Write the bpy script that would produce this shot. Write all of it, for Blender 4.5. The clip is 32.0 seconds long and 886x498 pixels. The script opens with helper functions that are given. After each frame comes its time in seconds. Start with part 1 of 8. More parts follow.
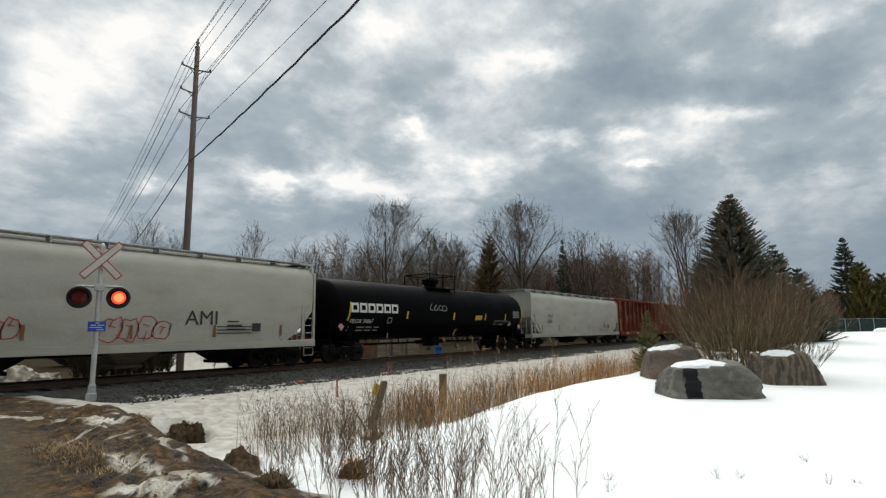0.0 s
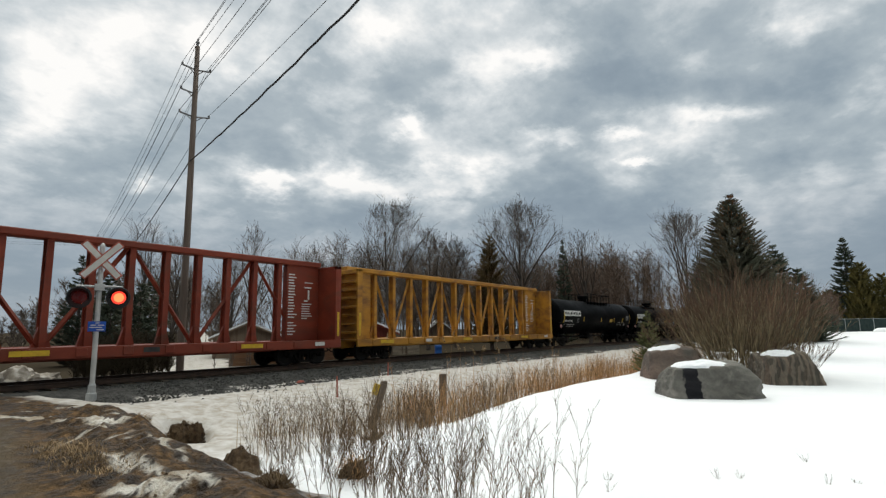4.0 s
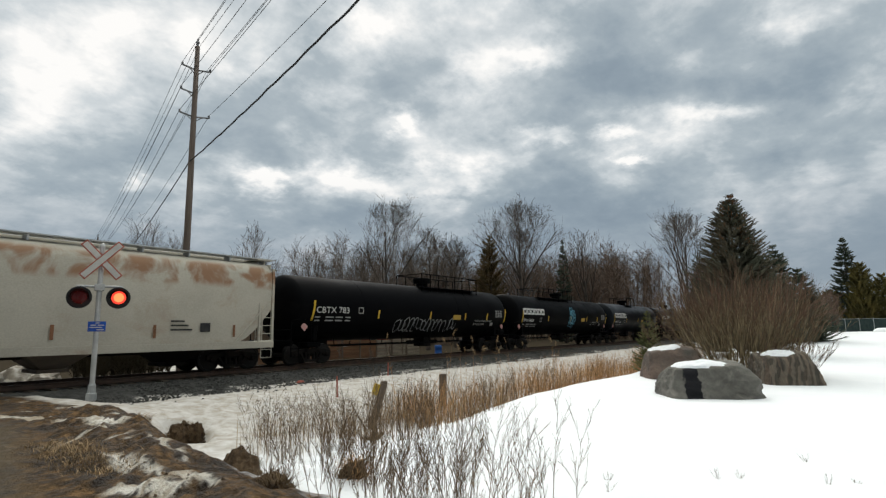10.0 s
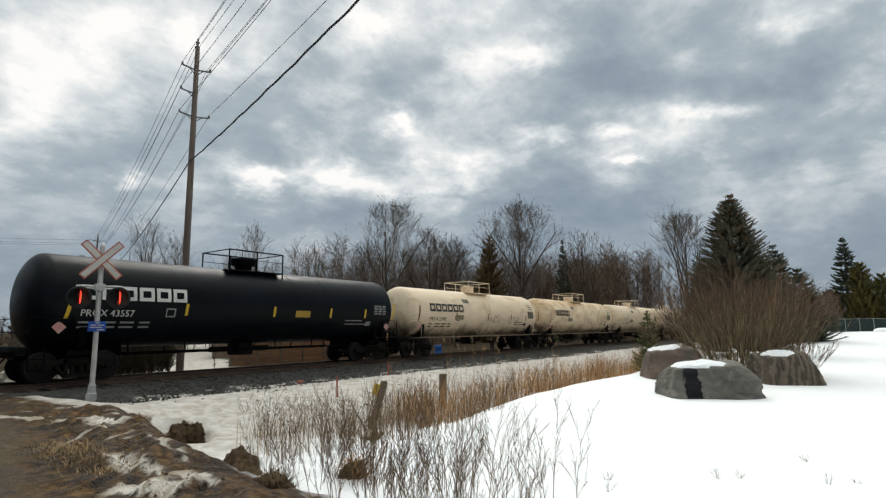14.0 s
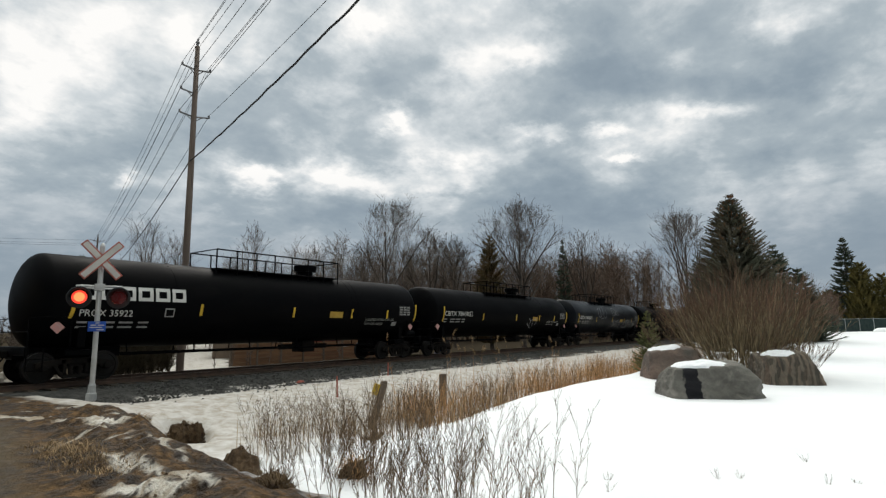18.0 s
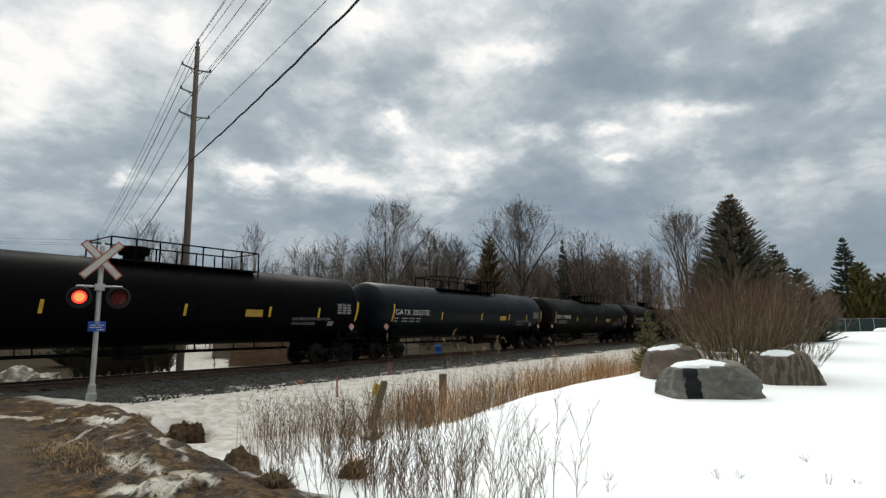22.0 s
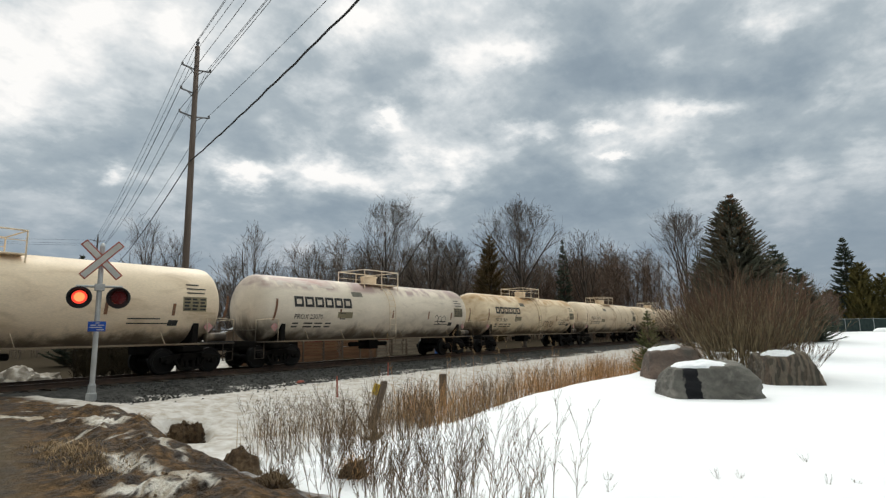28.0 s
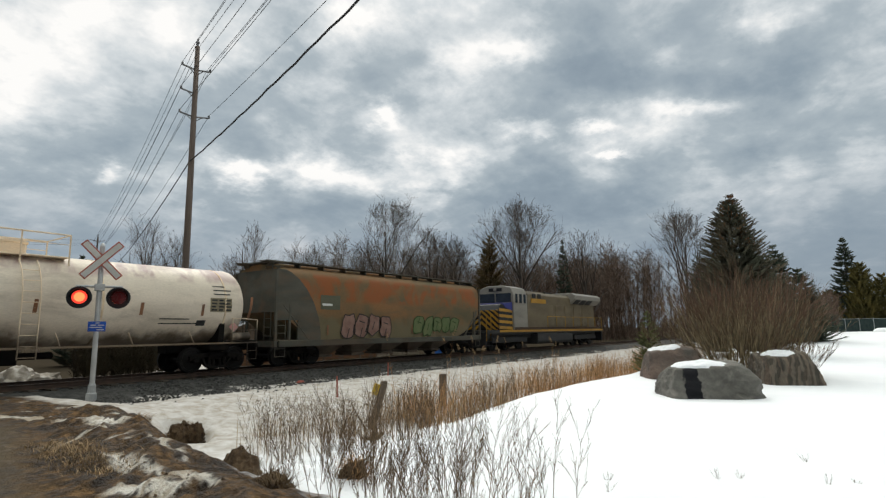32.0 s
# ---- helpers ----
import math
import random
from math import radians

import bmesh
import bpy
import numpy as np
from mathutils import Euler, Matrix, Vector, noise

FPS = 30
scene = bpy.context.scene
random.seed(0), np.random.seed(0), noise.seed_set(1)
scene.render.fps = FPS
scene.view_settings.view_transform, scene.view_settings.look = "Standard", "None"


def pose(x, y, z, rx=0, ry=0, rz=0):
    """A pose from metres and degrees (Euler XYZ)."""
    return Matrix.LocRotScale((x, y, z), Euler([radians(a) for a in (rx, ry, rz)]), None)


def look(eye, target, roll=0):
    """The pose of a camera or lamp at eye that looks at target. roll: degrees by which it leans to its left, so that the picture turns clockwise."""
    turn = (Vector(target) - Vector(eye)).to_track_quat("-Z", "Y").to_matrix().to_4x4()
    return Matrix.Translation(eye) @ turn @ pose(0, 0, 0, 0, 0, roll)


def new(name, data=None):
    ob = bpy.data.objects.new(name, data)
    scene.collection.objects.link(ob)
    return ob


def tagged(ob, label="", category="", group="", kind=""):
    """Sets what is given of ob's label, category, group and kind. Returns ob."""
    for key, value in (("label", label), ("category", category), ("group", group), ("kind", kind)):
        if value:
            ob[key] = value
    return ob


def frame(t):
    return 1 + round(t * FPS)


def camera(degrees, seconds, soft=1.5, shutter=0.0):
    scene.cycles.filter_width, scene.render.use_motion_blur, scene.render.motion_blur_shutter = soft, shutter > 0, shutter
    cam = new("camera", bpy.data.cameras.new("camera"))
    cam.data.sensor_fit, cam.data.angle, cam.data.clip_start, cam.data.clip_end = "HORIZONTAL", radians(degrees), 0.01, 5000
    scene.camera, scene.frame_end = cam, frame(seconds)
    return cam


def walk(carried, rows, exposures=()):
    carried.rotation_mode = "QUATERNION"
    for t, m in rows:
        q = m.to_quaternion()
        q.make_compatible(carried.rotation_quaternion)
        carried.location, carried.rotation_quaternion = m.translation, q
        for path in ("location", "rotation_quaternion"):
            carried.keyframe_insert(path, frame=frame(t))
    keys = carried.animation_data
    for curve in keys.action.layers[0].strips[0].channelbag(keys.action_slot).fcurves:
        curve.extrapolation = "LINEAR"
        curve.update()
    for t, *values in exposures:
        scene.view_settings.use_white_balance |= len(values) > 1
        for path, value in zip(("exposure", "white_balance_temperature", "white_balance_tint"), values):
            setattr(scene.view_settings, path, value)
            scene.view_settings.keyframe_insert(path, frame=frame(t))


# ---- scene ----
# The camera stands still beside a level crossing and looks along the track.
RAIL_Y = 20.76          # centre line of the track; rail top is z = 0
SPEED = 21.11           # metres a second, towards -x
EYE = (0.0, 0.0, 1.453)
STILL = look(EYE, (16.0416, 11.5898, 4.3418), -0.66)

cam = camera(76.98, 32.0, soft=1.3)
walk(cam, [(0.0, STILL), (32.0, STILL)], exposures=[(0.0, 0.0), (32.0, 0.0)])


# ---- node helpers ----
def nd(nt, kind, links=None, **attrs):
    """A node with its attributes set and its inputs linked or filled."""
    n = nt.nodes.new(kind)
    for key, value in attrs.items():
        setattr(n, key, value)
    for key, value in (links or {}).items():
        if isinstance(value, bpy.types.NodeSocket):
            nt.links.new(value, n.inputs[key])
        else:
            n.inputs[key].default_value = value
    return n


def maths(nt, op, a, b=0.0, c=0.0, clamp=False):
    n = nd(nt, "ShaderNodeMath", {0: a, 1: b, 2: c}, operation=op)
    n.use_clamp = clamp
    return n.outputs[0]


def span(nt, value, lo, hi, a=0.0, b=1.0):
    return nd(nt, "ShaderNodeMapRange", {"Value": value, "From Min": lo, "From Max": hi, "To Min": a, "To Max": b},
              interpolation_type="SMOOTHSTEP").outputs[0]


def blend(nt, fac, a, b, how="MIX"):
    n = nd(nt, "ShaderNodeMix", None, data_type="RGBA", blend_type=how)
    for socket, value in ((n.inputs[0], fac), (n.inputs[6], a), (n.inputs[7], b)):
        if isinstance(value, bpy.types.NodeSocket):
            nt.links.new(value, socket)
        else:
            socket.default_value = value if isinstance(value, float) else (*value, 1.0)[:4]
    return n.outputs[2]


def noise_at(nt, vec, scale, detail=4.0, rough=0.55, warp=0.0):
    return nd(nt, "ShaderNodeTexNoise", {"Vector": vec, "Scale": scale, "Detail": detail, "Roughness": rough,
                                         "Distortion": warp}).outputs["Fac"]


# ---- world: broken overcast, brighter overhead, drifting slowly ----
cloud_layer = new("cloud_layer")

world = bpy.data.worlds.new("overcast_sky")
scene.world = world
world.use_nodes = True
wt = world.node_tree
wt.nodes.clear()
SUN_EL, SUN_AZ = 48.0, 44.0
coord = nd(wt, "ShaderNodeTexCoord", object=cloud_layer).outputs["Object"]
fixed = nd(wt, "ShaderNodeTexCoord").outputs["Generated"]
way = nd(wt, "ShaderNodeVectorMath", {0: coord}, operation="NORMALIZE").outputs[0]
axes = nd(wt, "ShaderNodeSeparateXYZ", {0: way})
lift = maths(wt, "MAXIMUM", axes.outputs[2], 0.0)
flat = maths(wt, "ADD", lift, 0.32)
deck = nd(wt, "ShaderNodeCombineXYZ", {0: maths(wt, "DIVIDE", axes.outputs[0], flat),
                                       1: maths(wt, "DIVIDE", axes.outputs[1], flat), 2: 3.7}).outputs[0]
big = noise_at(wt, deck, 1.3, 3.0, 0.5, 0.4)
mid = noise_at(wt, deck, 3.2, 8.0, 0.57, 0.3)
fine = noise_at(wt, deck, 10.0, 6.0, 0.6, 0.2)
heaps = nd(wt, "ShaderNodeTexVoronoi", {"Vector": nd(wt, "ShaderNodeVectorMath", {0: deck, 1: nd(wt, "ShaderNodeTexNoise", {"Vector": deck, "Scale": 2.6, "Detail": 6.0, "Roughness": 0.6}).outputs["Color"]}, operation="ADD").outputs[0],
                                        "Scale": 3.6, "Smoothness": 0.55}, feature="SMOOTH_F1").outputs["Distance"]
cover = maths(wt, "ADD", maths(wt, "MULTIPLY", big, 0.20), maths(wt, "MULTIPLY", mid, 0.40))
cover = maths(wt, "ADD", cover, maths(wt, "MULTIPLY", fine, 0.17))
cover = maths(wt, "SUBTRACT", cover, maths(wt, "MULTIPLY", heaps, 0.16))
cover = maths(wt, "ADD", cover, 0.408)

# thin (bright) and thick (dark) places of the cloud deck ahead: across, down, half width, half height, gain
HALF = math.tan(radians(76.98) / 2)
THIN = [(0.415, 0.06, 0.035, 0.055, 0.17), (0.60, 0.12, 0.035, 0.022, 0.15), (0.535, 0.15, 0.025, 0.04, 0.11), (0.555, 0.05, 0.07, 0.06, 0.05), (0.455, 0.24, 0.012, 0.02, 0.15),
        (0.285, 0.375, 0.022, 0.022, 0.20), (0.42, 0.36, 0.10, 0.03, 0.15), (0.52, 0.36, 0.045, 0.035, 0.08), (0.135, 0.36, 0.012, 0.022, 0.16), (0.015, 0.20, 0.04, 0.09, 0.11),
        (0.12, 0.07, 0.16, 0.08, 0.09), (0.08, 0.43, 0.12, 0.04, 0.07), (0.612, 0.27, 0.022, 0.014, 0.13), (0.695, 0.26, 0.022, 0.012, 0.12), (0.80, 0.222, 0.05, 0.013, 0.10),
        (0.703, 0.317, 0.016, 0.008, 0.15), (0.884, 0.05, 0.028, 0.034, 0.15), (0.775, 0.10, 0.02, 0.025, 0.07), (0.985, 0.37, 0.08, 0.05, 0.07)]
THICK = [(0.28, 0.22, 0.11, 0.08, -0.05), (0.10, 0.31, 0.06, 0.035, -0.07), (0.45, 0.13, 0.05, 0.05, -0.04), (0.78, 0.165, 0.12, 0.035, -0.08), (0.69, 0.05, 0.05, 0.06, -0.05),
         (0.66, 0.43, 0.14, 0.06, -0.09), (0.36, 0.44, 0.05, 0.025, -0.05), (0.88, 0.31, 0.08, 0.06, -0.06), (0.94, 0.12, 0.05, 0.05, -0.05), (0.35, 0.31, 0.08, 0.035, -0.05)]
rt, up, ahead = STILL.to_3x3() @ Vector((1, 0, 0)), STILL.to_3x3() @ Vector((0, 1, 0)), STILL.to_3x3() @ Vector((0, 0, -1))
dots = [nd(wt, "ShaderNodeVectorMath", {0: way, 1: w}, operation="DOT_PRODUCT").outputs["Value"] for w in (rt, up, ahead)]
deep = maths(wt, "MAXIMUM", dots[2], 0.08)
spot = nd(wt, "ShaderNodeCombineXYZ", {0: maths(wt, "MULTIPLY_ADD", maths(wt, "DIVIDE", dots[0], deep), 0.5 / HALF, 0.5),
                                       1: maths(wt, "MULTIPLY_ADD", maths(wt, "DIVIDE", dots[1], deep), -0.5 / HALF * 1568 / 882, 0.5)}).outputs[0]
for scale, wide, tall in ((2.2, 0.10, 0.12), (8.0, 0.075, 0.085)):
    ragged = nd(wt, "ShaderNodeTexNoise", {"Vector": deck, "Scale": scale, "Detail": 7.0, "Roughness": 0.62}).outputs["Color"]
    ragged = nd(wt, "ShaderNodeVectorMath", {0: ragged, 1: (0.5, 0.5, 0.5)}, operation="SUBTRACT").outputs[0]
    ragged = nd(wt, "ShaderNodeVectorMath", {0: ragged, 1: (wide, tall, 0.0)}, operation="MULTIPLY").outputs[0]
    spot = nd(wt, "ShaderNodeVectorMath", {0: spot, 1: ragged}, operation="ADD").outputs[0]
for across, down, wide, tall, gain in THIN + THICK:
    off = nd(wt, "ShaderNodeVectorMath", {0: spot, 1: (1 / wide, 1 / tall, 0), 2: (-across / wide, -down / tall, 0)}, operation="MULTIPLY_ADD").outputs[0]
    far = nd(wt, "ShaderNodeVectorMath", {0: off, 1: off}, operation="DOT_PRODUCT").outputs["Value"]
    cover = maths(wt, "MULTIPLY_ADD", maths(wt, "POWER", 0.5, far), gain, cover)
ramp = nd(wt, "ShaderNodeValToRGB", {0: cover})
stops = [(0.45, (0.19, 0.245, 0.298)), (0.59, (0.272, 0.334, 0.383)), (0.70, (0.395, 0.455, 0.49)), (0.785, (0.635, 0.675, 0.69)), (0.875, (0.97, 0.955, 0.925))]
ramp.color_ramp.elements.remove(ramp.color_ramp.elements[1])
ramp.color_ramp.elements[0].position, ramp.color_ramp.elements[0].color = stops[0][0], (*stops[0][1], 1)
for at, col in stops[1:]:
    ramp.color_ramp.elements.new(at).color = (*col, 1)
high = nd(wt, "ShaderNodeSeparateXYZ", {0: fixed}).outputs[2]
# a paler, warmer veil low down; the overcast grows brighter towards the zenith
veil = blend(wt, span(wt, high, 0.08, 0.28, 0.78, 0.0), ramp.outputs[0], (0.225, 0.283, 0.345))
zenith = span(wt, high, 0.5, 0.95, 1.0, 3.2)
# the half of the sky away from the hidden sun is duller
glare = nd(wt, "ShaderNodeVectorMath", {0: fixed, 1: (math.sin(radians(SUN_AZ)) * 0.67, math.cos(radians(SUN_AZ)) * 0.67, 0.74)}, operation="DOT_PRODUCT").outputs["Value"]
zenith = maths(wt, "MULTIPLY", zenith, span(wt, glare, -0.5, 0.6, 0.42, 1.0))
# the thin cloud overhead lets a warmer light through
veil = blend(wt, 1.0, veil, blend(wt, span(wt, high, 0.55, 0.85), (1.0, 1.0, 1.0), (1.07, 1.0, 0.87)), "MULTIPLY")
shown = nd(wt, "ShaderNodeVectorMath", {0: veil, "Scale": zenith}, operation="SCALE").outputs[0]
air = nd(wt, "ShaderNodeTexSky", sky_type="NISHITA", sun_disc=False, sun_elevation=radians(SUN_EL), sun_rotation=radians(SUN_AZ))
both = nd(wt, "ShaderNodeAddShader", {
    0: nd(wt, "ShaderNodeBackground", {"Color": shown, "Strength": 1.0}).outputs[0],
    1: nd(wt, "ShaderNodeBackground", {"Color": air.outputs[0], "Strength": 0.004}).outputs[0]})
nd(wt, "ShaderNodeOutputWorld", {"Surface": both.outputs[0]})

sun = new("sun", bpy.data.lights.new("sun", "SUN"))
sun.data.energy, sun.data.angle, sun.data.color = 1.5, radians(30), (1.0, 0.95, 0.88)
a, e = radians(SUN_AZ), radians(SUN_EL)
sun.matrix_world = look((math.sin(a) * math.cos(e) * 60, math.cos(a) * math.cos(e) * 60, math.sin(e) * 60), (0, 0, 0))


# ---- materials ----
def surface(name, c1, c2, scale=2.0, fine=30.0, rough=0.7, metal=0.0, bump=0.15, dirt=None, dirt_amount=0.5, dirt_scale=1.2,
            stretch=(1, 1, 1), space="Object", soft_dirt=0.18, islands=0.0, gloss=0.22):
    """A procedural surface: two tones at a coarse and a fine scale, an optional dirt tone in streaks or patches, and fine relief."""
    m = bpy.data.materials.new(name)
    m.use_nodes = True
    nt = m.node_tree
    bsdf = nt.nodes["Principled BSDF"]
    if space == "World":
        base = nd(nt, "ShaderNodeNewGeometry").outputs["Position"]
    else:
        base = nd(nt, "ShaderNodeTexCoord").outputs["Object"]
        shift = maths(nt, "MULTIPLY", nd(nt, "ShaderNodeObjectInfo").outputs["Random"], 57.0)
        base = nd(nt, "ShaderNodeVectorMath", {0: base, 1: shift}, operation="ADD").outputs[0]
    vec = nd(nt, "ShaderNodeVectorMath", {0: base, 1: stretch}, operation="MULTIPLY").outputs[0]
    coarse = noise_at(nt, vec, scale, 4.0)
    grain = noise_at(nt, vec, fine, 3.0)
    col = blend(nt, span(nt, coarse, 0.3, 0.7), c1, c2)
    col = blend(nt, 0.35, col, nd(nt, "ShaderNodeMapRange", {"Value": grain, "To Min": 0.45, "To Max": 1.55}).outputs[0], "MULTIPLY")
    if dirt:
        spots = noise_at(nt, vec, dirt_scale, 6.0, 0.6, 0.6)
        mask = span(nt, spots, 1.0 - dirt_amount - soft_dirt, 1.0 - dirt_amount + soft_dirt)
        col = blend(nt, mask, col, dirt)
    if islands:
        each = nd(nt, "ShaderNodeNewGeometry").outputs["Random Per Island"]
        col = blend(nt, 1.0, col, span(nt, each, 0.0, 1.0, 1.0 - islands, 1.0 + islands), "MULTIPLY")
    nt.links.new(col, bsdf.inputs["Base Color"])
    bsdf.inputs["Metallic"].default_value = metal
    bsdf.inputs["Specular IOR Level"].default_value = gloss
    nt.links.new(span(nt, coarse, 0.25, 0.75, max(0.03, rough - 0.1), min(1.0, rough + 0.1)), bsdf.inputs["Roughness"])
    if bump:
        b = nd(nt, "ShaderNodeBump", {"Strength": bump, "Distance": 0.02, "Height": maths(nt, "ADD", grain, maths(nt, "MULTIPLY", coarse, 1.5))})
        nt.links.new(b.outputs[0], bsdf.inputs["Normal"])
    return m


def glow(name, colour, strength):
    m = bpy.data.materials.new(name)
    m.use_nodes = True
    b = m.node_tree.nodes["Principled BSDF"]
    b.inputs["Base Color"].default_value = (*colour, 1)
    b.inputs["Emission Color"].default_value = (*colour, 1)
    b.inputs["Emission Strength"].default_value = strength
    return m


M_SNOW = surface("snow", (0.86, 0.87, 0.89), (0.80, 0.82, 0.85), 0.7, 25, 0.75, bump=0.12, space="World")
M_BALLAST = surface("ballast", (0.062, 0.060, 0.056), (0.032, 0.031, 0.029), 5, 60, 0.9, bump=0.6, space="World")
M_RAIL = surface("rail_steel", (0.07, 0.05, 0.04), (0.12, 0.08, 0.06), 3, 50, 0.55, 0.6)
M_TIE = surface("creosoted_tie", (0.05, 0.04, 0.03), (0.09, 0.075, 0.06), 3, 40, 0.9)
M_WOOD = surface("weathered_wood", (0.155, 0.12, 0.09), (0.08, 0.062, 0.048), 1.2, 40, 0.85, stretch=(3, 3, 0.4))
M_POLE = surface("pole_wood", (0.19, 0.15, 0.125), (0.115, 0.09, 0.075), 1.0, 30, 0.85, stretch=(4, 4, 0.3))
M_GALV = surface("galvanised_steel", (0.42, 0.43, 0.43), (0.33, 0.34, 0.34), 4, 50, 0.5, 0.4, bump=0.05)
M_BLACKPAINT = surface("flat_black_paint", (0.012, 0.012, 0.013), (0.02, 0.02, 0.021), 4, 50, 0.55)
M_IRON = surface("truck_iron", (0.006, 0.0054, 0.005), (0.013, 0.011, 0.0095), 3, 30, 0.85, 0.0, dirt=(0.03, 0.022, 0.016), dirt_amount=0.30, gloss=0.12)
M_WHEEL = surface("wheel_steel", (0.006, 0.0055, 0.005), (0.013, 0.011, 0.01), 3, 30, 0.6, 0.0, gloss=0.2)
M_WIRE = surface("wire", (0.03, 0.03, 0.032), (0.05, 0.05, 0.052), 3, 30, 0.6)
M_BARK = surface("grey_bark", (0.105, 0.085, 0.072), (0.06, 0.05, 0.044), 2, 30, 0.95, bump=0.3)
M_TWIG = surface("brown_twigs", (0.19, 0.15, 0.122), (0.12, 0.095, 0.08), 0.6, 20, 0.95, bump=0, islands=0.4)
M_TWIGRED = surface("red_brown_twigs", (0.165, 0.114, 0.085), (0.10, 0.07, 0.053), 0.6, 20, 0.95, bump=0, islands=0.4)
M_STEM = surface("shrub_stems", (0.225, 0.175, 0.10), (0.115, 0.088, 0.052), 1.5, 30, 0.9, bump=0, islands=0.5)
M_NEEDLE = surface("spruce_needles", (0.075, 0.09, 0.062), (0.045, 0.06, 0.045), 1.0, 25, 0.85, bump=0, dirt=(0.10, 0.075, 0.045), dirt_amount=0.36)
M_SPRUCE = surface("grey_spruce_needles", (0.105, 0.108, 0.078), (0.06, 0.066, 0.046), 1.0, 25, 0.85, bump=0, dirt=(0.14, 0.10, 0.066), dirt_amount=0.42, dirt_scale=0.6)
M_CONE = surface("spruce_cones", (0.20, 0.105, 0.055), (0.12, 0.062, 0.035), 3, 30, 0.9, bump=0)
M_YOUNG = surface("young_needles", (0.16, 0.165, 0.07), (0.095, 0.105, 0.045), 2.0, 25, 0.85, bump=0)
M_CEDAR = surface("brownish_cedar", (0.125, 0.08, 0.034), (0.07, 0.055, 0.026), 1.0, 25, 0.9, bump=0)
M_HAZE = surface("shrub_twigs", (0.15, 0.088, 0.058), (0.085, 0.052, 0.036), 0.9, 20, 0.95, bump=0, islands=0.4)
M_CROWN = surface("dark_tree_twigs", (0.115, 0.092, 0.075), (0.07, 0.056, 0.047), 0.6, 20, 0.95, bump=0, islands=0.35)
M_WEED = surface("weed_stems", (0.165, 0.112, 0.066), (0.09, 0.06, 0.037), 1.5, 30, 0.95, bump=0, islands=0.5)
M_REED = surface("dry_reeds", (0.42, 0.245, 0.115), (0.22, 0.12, 0.055), 0.8, 20, 0.9, bump=0, islands=0.55)
M_STRAW = surface("dry_grass", (0.32, 0.225, 0.125), (0.20, 0.135, 0.075), 2, 40, 0.9, bump=0, islands=0.55)
M_CEDAROLIVE = surface("olive_cedar", (0.150, 0.118, 0.036), (0.082, 0.075, 0.027), 0.7, 20, 0.9, bump=0)
M_TWIGPALE = surface("grey_brown_twigs", (0.17, 0.128, 0.10), (0.105, 0.08, 0.066), 0.8, 20, 0.95, bump=0, islands=0.4)


